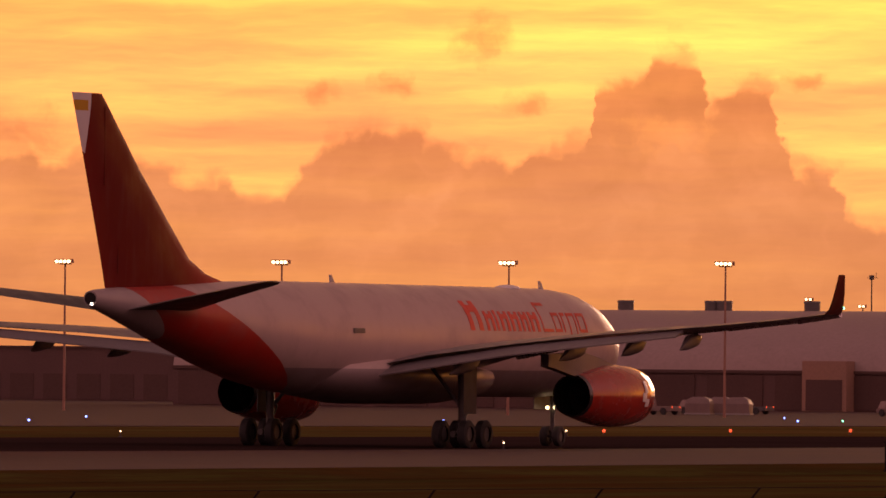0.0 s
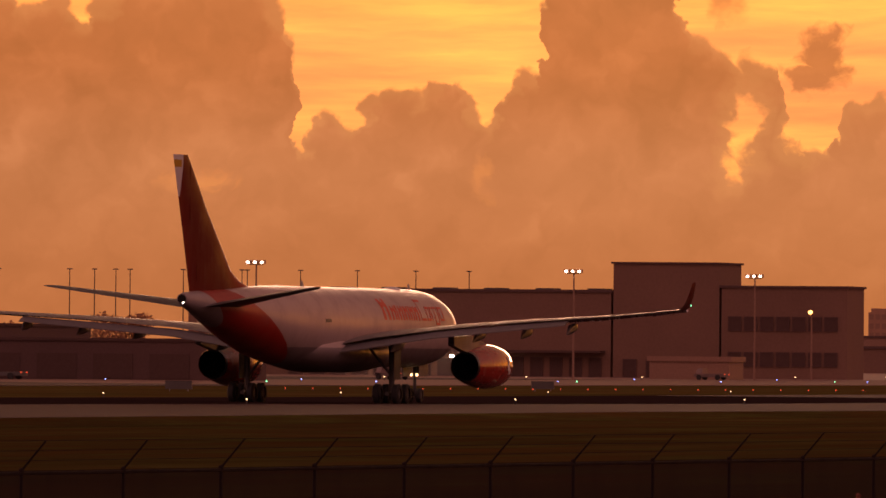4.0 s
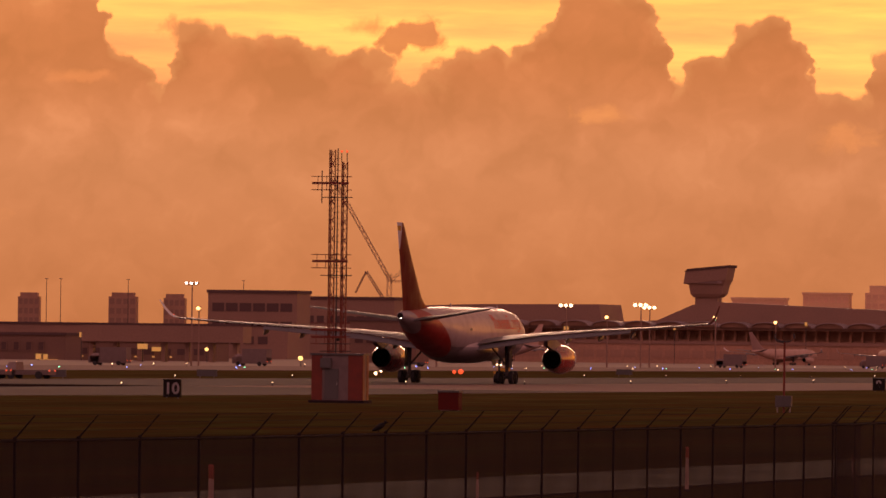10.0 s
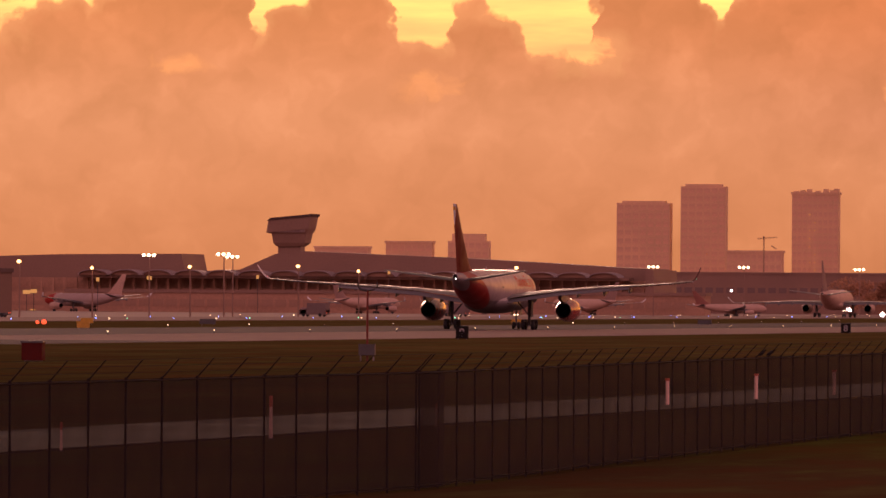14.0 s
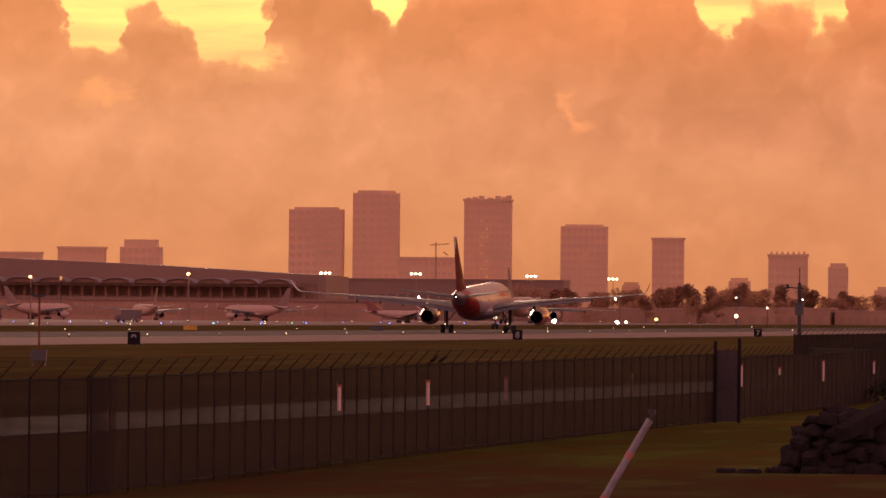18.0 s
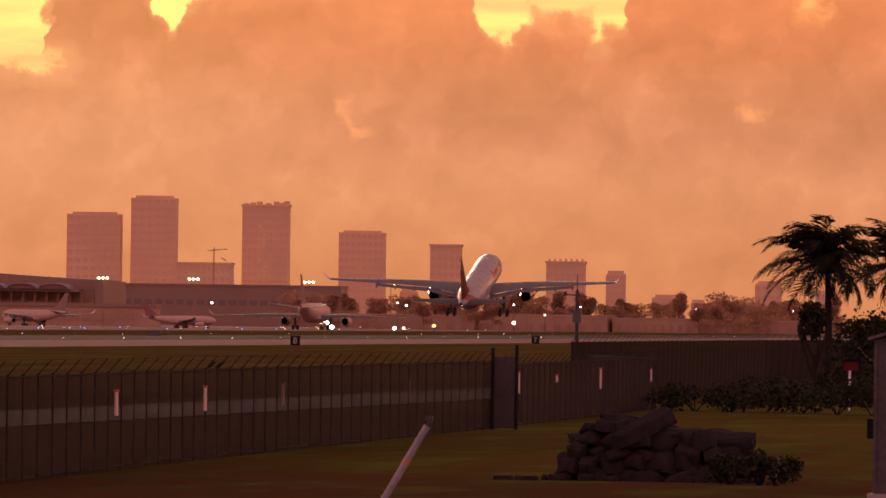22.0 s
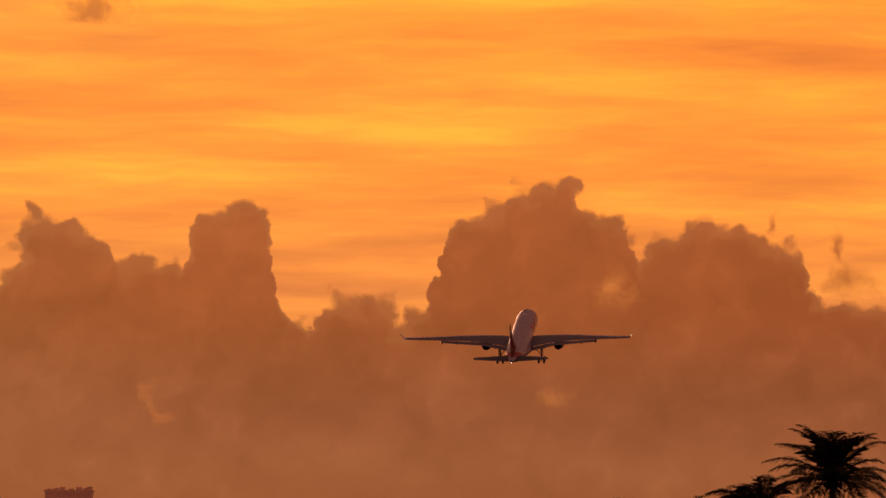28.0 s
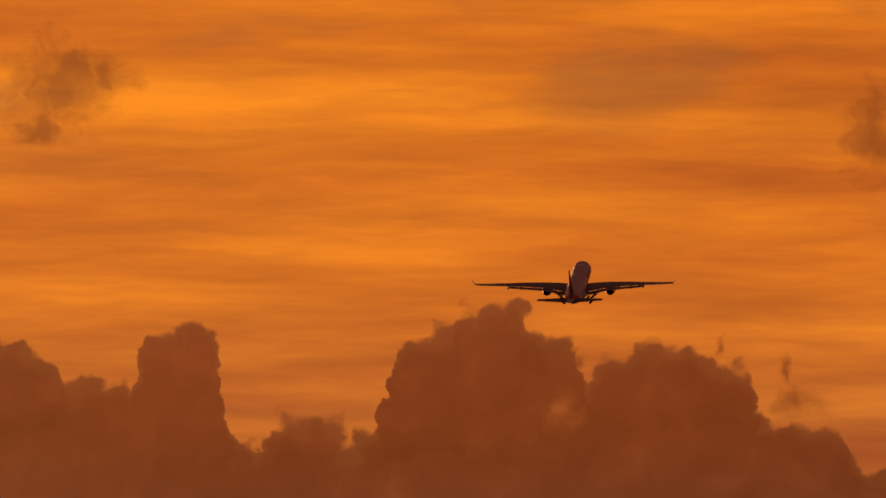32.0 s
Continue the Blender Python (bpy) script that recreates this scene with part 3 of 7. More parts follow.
# ---- mesh helpers ----
class Shape:
    """Gathers vertices and faces of one mesh."""

    def __init__(self):
        self.v, self.f, self.m = [], [], []

    def add(self, verts, faces, slot=0):
        o = len(self.v)
        self.v += [tuple(p) for p in verts]
        self.f += [tuple(i + o for i in f) for f in faces]
        self.m += [slot] * len(faces)
        return self

    def box(self, x0, x1, y0, y1, z0, z1, slot=0, turn=None):
        v = [Vector((x, y, z)) for z in (z0, z1) for y in (y0, y1) for x in (x0, x1)]
        if turn is not None:
            v = [turn @ p for p in v]
        return self.add(v, [(0, 2, 3, 1), (4, 5, 7, 6), (0, 1, 5, 4), (2, 6, 7, 3), (0, 4, 6, 2), (1, 3, 7, 5)], slot)

    def tube(self, a, b, r0, r1=None, sides=8, slot=0, cap=True):
        a, b = Vector(a), Vector(b)
        r1 = r0 if r1 is None else r1
        q = (b - a).to_track_quat("Z", "Y")
        ring = [q @ Vector((math.cos(2 * math.pi * i / sides), math.sin(2 * math.pi * i / sides), 0)) for i in range(sides)]
        v = [a + p * r0 for p in ring] + [b + p * r1 for p in ring]
        f = [(i, (i + 1) % sides, sides + (i + 1) % sides, sides + i) for i in range(sides)]
        if cap:
            f += [tuple(reversed(range(sides))), tuple(range(sides, 2 * sides))]
        return self.add(v, f, slot)

    def loft(self, rings, closed=True, slot=0, ends=True):
        n = len(rings[0])
        v = [p for r in rings for p in r]
        f = []
        for k in range(len(rings) - 1):
            for i in range(n if closed else n - 1):
                j = (i + 1) % n
                f.append((k * n + i, k * n + j, (k + 1) * n + j, (k + 1) * n + i))
        if ends and closed:
            f += [tuple(reversed(range(n))), tuple(range((len(rings) - 1) * n, len(rings) * n))]
        return self.add(v, f, slot)

    def ball(self, c, r, rings=4, sides=8, squash=1.0, slot=0):
        c = Vector(c)
        rr = []
        for k in range(rings + 1):
            a = math.pi * k / rings
            s = max(math.sin(a), 0.02)
            rr.append([c + Vector((r * s * math.cos(2 * math.pi * i / sides), r * s * math.sin(2 * math.pi * i / sides), r * squash * math.cos(a))) for i in range(sides)])
        return self.loft(list(reversed(rr)), slot=slot)

    def mesh(self, name, mats, smooth=False):
        me = bpy.data.meshes.new(name)
        me.from_pydata(self.v, [], self.f)
        for m in mats if isinstance(mats, (list, tuple)) else [mats]:
            me.materials.append(m)
        me.polygons.foreach_set("material_index", self.m)
        if smooth:
            me.polygons.foreach_set("use_smooth", [True] * len(self.f))
            me.set_sharp_from_angle(angle=radians(40))
        me.update()
        return me


def part(name, shape, material, parent=None, label="", smooth=False, at=None):
    """One mesh object under a thing or a part."""
    ob = new(name, shape.mesh(name, material, smooth) if isinstance(shape, Shape) else shape)
    if parent is not None:
        ob.parent = parent
    if at is not None:
        ob.matrix_basis = at
    return tagged(ob, label)


def thing(name, label, category, group="", kind="", at=None):
    e = new(name)
    e.empty_display_size = 0.5
    if at is not None:
        e.matrix_basis = at
    return tagged(e, label, category, group, kind)


def across(bearing_deg, y):
    """The lateral place at the depth y that lies on a bearing from the camera, to fit its view."""
    return y * math.tan(radians(bearing_deg))


# ---- ground, runway, taxiways ----
g = Shape()
g.add([(-4800, -300, 0), (1500, -300, 0), (1500, 4900, 0), (-4800, 4900, 0)], [(0, 1, 2, 3)])
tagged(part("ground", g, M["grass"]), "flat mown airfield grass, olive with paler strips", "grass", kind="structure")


def strip(name, x0, x1, y0, y1, z, mat, label, category):
    s = Shape()
    s.box(x0, x1, y0, y1, -0.3, z)
    return tagged(part(name, s, mat), label, category, kind="structure")


def crest(y):
    """Height of the runway: it rises a little towards its near end."""
    u = min(max((y - 560) / 220, 0.0), 1.0)
    return 0.36 - 0.3 * u * u * (3 - 2 * u)


def ribbon(name, x0, x1, lift, mat, label, category, foot0=None, foot1=None, y0=-250, y1=3744):
    """A strip along the runway; foot0 and foot1 say where its edges come down to the grass."""
    s = Shape()
    rings = []
    for y in [v for v in [-250, 300, 560] + [560 + 22 * k for k in range(1, 11)] + [900, 900.1, 3744] if y0 <= v <= y1]:
        z = crest(y) + lift
        rings.append([Vector((x0 if foot0 is None else foot0, y, z - 0.35 if foot0 is None else 0.012)), Vector((x0, y, z)), Vector((x1, y, z)), Vector((x1 if foot1 is None else foot1, y, z - 0.35 if foot1 is None else 0.012))])
    s.loft(rings, closed=False)
    return tagged(part(name, s, mat), label, category, kind="structure")


# the far stretches of pavement get a paler colour in place of haze
M["hazedpavement"] = paint("hazed_pavement", (0.22, 0.135, 0.107), 0.95, scale=0.05, fine=40, spec=0.02)
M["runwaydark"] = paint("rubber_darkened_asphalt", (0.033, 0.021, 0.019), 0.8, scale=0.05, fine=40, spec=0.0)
ribbon("verge_runway", -262, -170, -0.012, M["grass"], "low grassy bank beside the runway", "grass", -276, -164.5)
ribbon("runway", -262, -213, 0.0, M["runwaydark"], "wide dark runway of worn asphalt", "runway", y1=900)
ribbon("runway_east", -262, -213, 0.0, M["tarmac"], "wide runway of worn asphalt, lightened for haze", "runway", y0=900.1)
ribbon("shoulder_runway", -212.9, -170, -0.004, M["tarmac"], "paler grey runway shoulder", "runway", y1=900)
ribbon("shoulder_runway_east", -212.9, -170, -0.004, M["hazedpavement"], "runway shoulder, paled for haze", "runway", y0=900.1)
strip("road_perimeter", -58, -50, -200, 1200, 0.05, M["oldtarmac"], "narrow grey service road inside the fence", "road")
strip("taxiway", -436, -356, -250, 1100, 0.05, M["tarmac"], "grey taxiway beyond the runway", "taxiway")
strip("taxiway_east", -436, -356, 1100.1, 3640, 0.05, M["hazedpavement"], "taxiway beyond the runway, paled for haze", "taxiway")
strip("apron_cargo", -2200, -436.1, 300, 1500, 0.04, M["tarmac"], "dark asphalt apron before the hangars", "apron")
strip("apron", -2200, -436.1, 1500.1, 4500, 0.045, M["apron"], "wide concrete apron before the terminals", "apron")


# ---- airliner ----
def fuselage_ring(y, zc, rx, rz, n=28):
    return [Vector((rx * math.cos(2 * math.pi * i / n), y, zc + rz * math.sin(2 * math.pi * i / n))) for i in range(n)]


FUSE = ((28.85, 4.75, 0.15, 0.15), (28.4, 4.82, 0.75, 0.7), (27.5, 4.95, 1.35, 1.25), (26.2, 5.12, 1.95, 1.85), (24.6, 5.25, 2.4, 2.35), (22.6, 5.33, 2.7, 2.68), (20.2, 5.35, 2.82, 2.82),
        (10, 5.35, 2.82, 2.82), (0, 5.35, 2.82, 2.82), (-7.0, 5.35, 2.82, 2.82), (-10.5, 5.45, 2.78, 2.72), (-14, 5.65, 2.62, 2.46), (-17.5, 5.95, 2.32, 2.08), (-21, 6.28, 1.88, 1.62),
        (-24.5, 6.62, 1.32, 1.14), (-27.5, 6.9, 0.8, 0.74), (-29.5, 7.05, 0.45, 0.46), (-29.95, 7.08, 0.36, 0.36))


def foil(chord_lead, chord_trail, x, z, thick, n=7):
    """An aerofoil section across y, from the leading edge to the trailing edge, top then bottom."""
    c = chord_lead - chord_trail
    top, bottom = [], []
    for i in range(n + 1):
        u = i / n
        t = thick * c * 2.6 * (0.2969 * math.sqrt(u) - 0.126 * u - 0.3516 * u * u + 0.2843 * u ** 3 - 0.1036 * u ** 4) * 2
        camber = 0.02 * c * 4 * u * (1 - u)
        top.append(Vector((x, chord_lead - u * c, z + camber + t * 0.62)))
        bottom.append(Vector((x, chord_lead - u * c, z + camber - t * 0.38)))
    return top + list(reversed(bottom[1:-1])) if n > 1 else top


def wing_shape(side, stations):
    s = Shape()
    rings = [foil(a, b, side * x, z, th) for x, a, b, z, th in stations]
    if side > 0:
        rings = [list(reversed(r)) for r in rings]
    s.loft(rings)
    return s


def wheel_shape(r, w):
    s = Shape()
    prof = ((-w / 2, r * 0.55), (-w / 2, r * 0.86), (-w * 0.36, r), (w * 0.36, r), (w / 2, r * 0.86), (w / 2, r * 0.55))
    n = 18
    s.loft([[Vector((x, rr * math.cos(2 * math.pi * i / n), rr * math.sin(2 * math.pi * i / n))) for i in range(n)] for x, rr in prof], ends=False)
    s.add([(-w * 0.3, 0.55 * r * math.cos(2 * math.pi * i / n), 0.55 * r * math.sin(2 * math.pi * i / n)) for i in range(n)], [tuple(range(n))], 1)
    s.add([(w * 0.3, 0.55 * r * math.cos(2 * math.pi * i / n), 0.55 * r * math.sin(2 * math.pi * i / n)) for i in range(n)], [tuple(reversed(range(n)))], 1)
    return s


def scaled(shape, k):
    shape.v = [tuple(c * k for c in p) for p in shape.v]
    return shape


def airliner(name, label, body, fin_mat, cowl, k=1.0, lettering=None, lights=True):
    """A twin-engined airliner standing on its wheels: origin between the main wheels, nose to +y."""
    root = thing(name, label, "airplane")
    made = {}

    def p(n, shape, mat, parent=root, lab="", smooth=True, at=None):
        if isinstance(shape, Shape):
            shape = scaled(shape, k)
        return part(n, shape, mat, parent, lab, smooth, at)

    s = Shape()
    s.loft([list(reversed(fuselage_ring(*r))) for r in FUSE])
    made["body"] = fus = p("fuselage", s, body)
    s = Shape()
    s.tube((0, -29.7, 7.06), (0, -30.0, 7.08), 0.33, 0.3, 14)
    p("exhaust_outlet", s, M["black"], fus)
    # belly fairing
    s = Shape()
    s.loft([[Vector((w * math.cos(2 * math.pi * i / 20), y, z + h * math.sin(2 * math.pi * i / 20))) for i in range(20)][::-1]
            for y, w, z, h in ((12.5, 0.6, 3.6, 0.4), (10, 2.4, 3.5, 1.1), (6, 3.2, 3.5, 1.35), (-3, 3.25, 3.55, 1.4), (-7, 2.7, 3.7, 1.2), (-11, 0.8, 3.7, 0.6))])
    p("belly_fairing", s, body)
    # wings
    for side in (-1, 1):
        st = ((2.2, 8.9, -3.6, 4.05, 0.13), (5.0, 7.1, -3.3, 4.6, 0.125), (9.6, 4.3, -2.9, 5.2, 0.11), (15, 1.0, -4.4, 5.68, 0.10), (21, -2.7, -6.4, 6.05, 0.095), (26, -5.8, -8.3, 6.4, 0.09), (29.0, -7.6, -9.6, 6.68, 0.09))
        w = made["wing%d" % side] = p("wing", wing_shape(side, st), M["winggrey"])
        wl = Shape()
        rings = [foil(a, b, side * x, z, th) for x, a, b, z, th in ((29.0, -7.6, -9.6, 6.68, 0.09), (29.45, -8.3, -10.0, 6.95, 0.08), (29.95, -9.3, -10.6, 7.65, 0.07), (30.4, -10.3, -11.1, 8.55, 0.06))]
        wl.loft([list(reversed(r)) for r in rings] if side > 0 else rings)
        p("winglet", wl, M["orange"] if lettering and side > 0 else M["white"], w)
        fl = Shape()
        fl.loft([[Vector((side * x, y, z)), Vector((side * x, y - c, z - 0.35 * c)), Vector((side * x, y - c, z - 0.35 * c - 0.06)), Vector((side * x, y, z - 0.18))][::side] for x, y, z, c in
                 ((2.9, -3.2, 4.1, 1.5), (9.6, -2.75, 5.1, 1.35), (20.0, -5.9, 5.92, 0.95))])
        p("flap", fl, M["winggrey"], w)
        for x, y, z, c in ((6.4, -2.0, 4.2, 3.4), (12.5, -2.4, 4.95, 3.2), (16.3, -3.6, 5.2, 2.9), (20.0, -5.0, 5.5, 2.6)):
            ft = Shape()
            ft.loft([[Vector((side * x + a * 0.24 * math.cos(2 * math.pi * i / 8), yy, zz + a * 0.36 * math.sin(2 * math.pi * i / 8))) for i in range(8)][::-1]
                     for yy, zz, a in ((y + c * 0.5, z + 0.1, 0.15), (y + c * 0.25, z - 0.05, 0.9), (y - c * 0.15, z - 0.2, 1.0), (y - c * 0.5, z - 0.55, 0.12))])
            p("flap_track_fairing", ft, M["winggrey"], w)
        le = Shape()
        for (xa, ya, _, za, _), (xb, yb, _, zb, _) in zip(st[1:-1], st[2:]):
            le.tube((side * xa, ya + 0.10, za - 0.02), (side * xb, yb + 0.08, zb - 0.02), 0.16, 0.12, 6)
        p("slat", le, M["bare"], w, "bare metal leading edge")
        if lights:
            li = Shape()
            li.ball((side * 29.45, -8.25, 7.0), 0.06)
            p("wingtip_light", li, M["lampred"] if side < 0 else M["lampgreen"], w)
        # engine
        ex, ez = side * 9.37, 2.66
        ring = lambda y, r: [Vector((ex + r * math.cos(2 * math.pi * i / 24), y, ez + r * math.sin(2 * math.pi * i / 24))) for i in range(24)]
        s = Shape()
        s.loft([ring(y, r) for y, r in ((9.6, 1.05), (11.0, 1.12), (11.45, 1.24), (11.3, 1.38), (10.4, 1.5), (9.0, 1.58), (7.6, 1.54), (6.2, 1.38), (4.9, 1.16), (4.3, 1.07), (4.2, 1.04))], ends=False)
        eng = p("engine", s, cowl)
        s = Shape()
        s.loft([ring(y, r) for y, r in ((4.2, 1.04), (4.25, 0.99), (6.0, 0.96), (6.2, 0.6), (6.1, 0.5))], ends=False)
        s.loft([ring(y, r) for y, r in ((6.1, 0.5), (5.3, 0.32), (4.7, 0.05))], ends=False)
        p("exhaust_cone", s, M["black"], eng)
        s = Shape()
        s.loft([ring(9.6, 1.06), ring(9.7, 0.3), ring(10.2, 0.04)], ends=False)
        p("fan", s, M["black"], eng)
        s = Shape()
        s.loft([[Vector((ex - 0.22, y0, z0)), Vector((ex + 0.22, y0, z0)), Vector((ex + 0.22, y1, z1)), Vector((ex - 0.22, y1, z1))] for y0, z0, y1, z1 in
                ((9.6, 4.0, 9.2, 4.1), (7.6, 3.8, 7.2, 4.55), (5.0, 3.5, 5.0, 4.85), (1.0, 4.1, 1.0, 4.7))])
        p("pylon", s, M["winggrey"], eng)
        if lettering and side > 0:
            s = Shape()
            for lo, hi, y0, y1 in ((0.1, 0.5, 9.9, 10.12), (-0.18, 0.1, 9.6, 9.95), (-0.35, -0.1, 9.95, 10.25)):
                arc = [lo + (hi - lo) * k / 3 for k in range(4)]
                s.loft([[Vector((ex + r * math.cos(a), y, ez + r * math.sin(a))) for a in arc] for y, r in ((y0 - 0.15, 1.57), (y0, 1.6), (y1, 1.56), (y1 + 0.1, 1.5))], closed=False)
            p("emblem", s, M["white"], eng, "small white emblem of three plain leaves")
        # tailplane
        st = ((0.9, -21.2, -27.8, 6.55, 0.13), (4.6, -24.6, -29.3, 7.12, 0.13), (9.1, -28.3, -30.9, 7.8, 0.12), (9.6, -29.1, -30.9, 7.88, 0.08))
        p("tailplane", wing_shape(side, st), M["darkgrey"] if lettering else M["winggrey"])
    # fin
    s = Shape()
    rings = []
    for z, lead, trail, th in ((7.1, -12.0, -28.3, 0.04), (7.95, -15.6, -28.6, 0.055), (8.4, -17.9, -28.75, 0.075), (9.1, -19.7, -29.0, 0.09), (13.2, -24.9, -30.6, 0.095), (16.4, -28.5, -31.9, 0.09), (16.8, -29.0, -32.05, 0.07)):
        f = foil(lead, trail, 0, 0, th)
        rings.append([Vector((q.z - 0.0, q.y, z)) for q in f])
    s.loft(rings)
    fin = p("fin", s, fin_mat)
    s = Shape()
    for z0, z1 in ((8.3, 12.4), (12.45, 16.2)):
        a = lambda z: -28.7 - (z - 8.3) * 0.37
        for sx in (-0.2, 0.2):
            s.box(sx - 0.01, sx + 0.01, a((z0 + z1) / 2) + 1.9, a((z0 + z1) / 2) + 1.95, z0, z1)
    p("rudder_hinge", s, M["binred"] if lettering else M["darkgrey"], fin)
    for y in (-4.0, 20.6):
        s = Shape()
        s.loft([[Vector((-0.04, y + 0.3, 8.12)), Vector((0.04, y + 0.3, 8.12)), Vector((0.04, y - 0.2, 8.12)), Vector((-0.04, y - 0.2, 8.12))],
                [Vector((-0.03, y - 0.1, 8.55)), Vector((0.03, y - 0.1, 8.55)), Vector((0.03, y - 0.3, 8.55)), Vector((-0.03, y - 0.3, 8.55))]])
        p("antenna", s, M["grey"], fus)
    s = Shape()
    s.ball((0, 16.5, 8.12), 0.7, 6, 12, 0.28)
    p("antenna_dome", s, M["white"], fus)
    if lights:
        s = Shape()
        s.ball((0.1, -30.0, 6.82), 0.07)
        p("tail_light", s, M["lampwhite"], fus)
    # undercarriage
    wheel = scaled(wheel_shape(0.70, 0.48), k).mesh("wheel", [M["rubber"], M["darkgrey"]], True)
    small = scaled(wheel_shape(0.52, 0.38), k).mesh("nose_wheel", [M["rubber"], M["darkgrey"]], True)
    for side in (-1, 1):
        px, pz = side * 5.34, 3.2
        s = Shape()
        s.tube((0, 0, 1.2), (0, 0, -2.45), 0.24, 0.2, 12)
        s.tube((0, -1.1, -2.5), (0, 1.1, -2.5), 0.16, 0.16, 8)
        s.tube((-side * 0.1, 0.1, -1.2), (-side * 1.8, 0.2, 0.8), 0.1, 0.1, 8)
        s.tube((0, 0.2, -1.9), (0, 0.75, -1.2), 0.06)
        s.tube((0, 0.75, -1.2), (0, 0.2, -0.7), 0.06)
        leg = p("main_gear", s, M["darkgrey"], root, "", True, pose(px * k, 0, pz * k))
        made["gear%d" % side] = leg
        d = Shape()
        d.box(side * 0.34, side * 0.4, -0.7, 0.8, -1.5, 1.0)
        p("gear_door", d, M["darkgrey"], leg, smooth=False)
        for wx in (-0.7, 0.7):
            for wy in (-0.99, 0.99):
                p("wheel", wheel, None, leg, at=pose(wx * k, wy * k, -2.5 * k))
    s = Shape()
    s.tube((0, 0, 0.8), (0, 0, -2.35), 0.16, 0.12, 10)
    s.tube((-0.3, 0, -2.38), (0.3, 0, -2.38), 0.08)
    s.tube((0, 0.1, -1.2), (0, 1.6, 0.6), 0.08)
    nose = p("nose_gear", s, M["darkgrey"], root, "", True, pose(0, 22.2 * k, 2.9 * k))
    made["nose"] = nose
    for wx in (-0.36, 0.36):
        p("wheel", small, None, nose, at=pose(wx * k, 0, -2.38 * k))
    for sx in (-0.6, 0.6):
        d = Shape()
        d.box(sx - 0.03, sx + 0.03, -1.0, 1.2, -1.0, 0.4)
        p("nose_gear_door", d, M["darkgrey"], nose, smooth=False)
    if lights:
        for sx in (-0.22, 0.22):
            s = Shape()
            s.ball((sx, -0.16, -0.9), 0.1)
            p("taxi_light", s, M["lampwarm"], nose)
    if lettering:
        lettering(p, fus)
    return root, made


def side_bars(p, fus):
    """The carrier's name on the flank, as plain blocks of its size and colour."""
    R = 2.835

    def block(s, y0, y1, z0, z1, lean=0.0):
        v, f, n = [], [], 4
        for i in range(n + 1):
            z = z0 + (z1 - z0) * i / n
            x = math.sqrt(max(R * R - (z - 5.35) ** 2, 0.01))
            q = lean * (z - z0)
            v += [(x, y0 + q, z), (x, y1 + q, z), (x - 0.012, y0 + q, z), (x - 0.012, y1 + q, z)]
        for i in range(n):
            a = 4 * i
            f += [(a, a + 1, a + 5, a + 4), (a + 2, a + 6, a + 7, a + 3), (a, a + 4, a + 6, a + 2), (a + 1, a + 3, a + 7, a + 5)]
        s.add(v, f)

    y = 6.4
    for w, tall, gap in ((1.55, 1.5, 0.45), (1.0, 1.0, 0.2), (0.28, 1.05, 0.3), (1.0, 1.0, 0.25), (1.0, 1.0, 0.25), (0.85, 1.0, 0.22), (1.0, 1.0, 0.35)):
        s = Shape()
        if w > 0.5:
            block(s, y, y + w * 0.32, 5.9, 5.9 + tall)
            block(s, y + w * 0.68, y + w, 5.9, 5.9 + tall)
            block(s, y + w * 0.3, y + w * 0.7, 5.9 + tall * 0.62, 5.9 + tall * 0.86)
        else:
            block(s, y, y + w, 5.9, 5.9 + tall)
        p("lettering_block", s, M["bright_red"], fus, "bold red block on the white flank", False)
        y += w + gap
    for w, tall in ((1.25, 1.5), (0.85, 1.0), (0.5, 1.0), (0.9, 1.3), (0.95, 1.0)):
        s = Shape()
        z0 = 5.9 if tall != 1.3 else 5.6
        block(s, y, y + 0.14, z0, z0 + tall)
        block(s, y + 0.14, y + w, z0 + tall - 0.16, z0 + tall)
        if w > 0.6:
            block(s, y + 0.14, y + w, z0, z0 + 0.16)
        if w < 1.2 and w > 0.6:
            block(s, y + w - 0.14, y + w, z0 + 0.16, z0 + tall - 0.16)
        p("lettering_block", s, M["bright_red"], fus, "thin red outline block on the white flank", False)
        y += w + 0.24
    s = Shape()
    block(s, -7.2, -5.9, 5.65, 5.9)
    p("registration_bar", s, M["darkgrey"], fus, "small dark bar", False)


# the grey below z 3.9 is the underside's shade, painted onto the white body
CARGO_BODY = banded("cargo_livery_belly_shade", (((0.22, 0.175, 0.175), (0, 0, -1, -3.9)), (RED, (0, -1, -2.35, 4.0)), ((0.33, 0.28, 0.28), (0, -1, -1.5, 15.5))), WHITE, 0.42, 0.08)
CARGO_FIN = banded("cargo_fin_paint", (((0.36, 0.03, 0.012), 2.6, (0, 0.785, 0.62, -9.9)), ((0.2, 0.01, 0.006), 1.8, (0, -0.94, -0.34, 24.3)), ((0.62, 0.6, 0.6), (0, -1, 0.15, 32.8), (0, 0.444, 1, 0.3)), ((0.5, 0.3, 0.03), (0, 0, 1, 15.95), (0, -1, 0, 30.6), (0, 0, -1, -16.45))),
                   (0.12, 0.005, 0.004), 0.55, 0.04, 0.12, 0.04)
CARGO_COWL = banded("cargo_cowl_paint", (((0.03, 0.025, 0.025), (0, -1, 0, -4.45)), ((0.62, 0.6, 0.58), (0, 1, 0, 11.25))), (0.38, 0.024, 0.01), 0.2, 0.5)
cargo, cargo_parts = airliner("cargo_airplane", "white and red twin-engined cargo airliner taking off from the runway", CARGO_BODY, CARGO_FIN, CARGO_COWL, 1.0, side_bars)


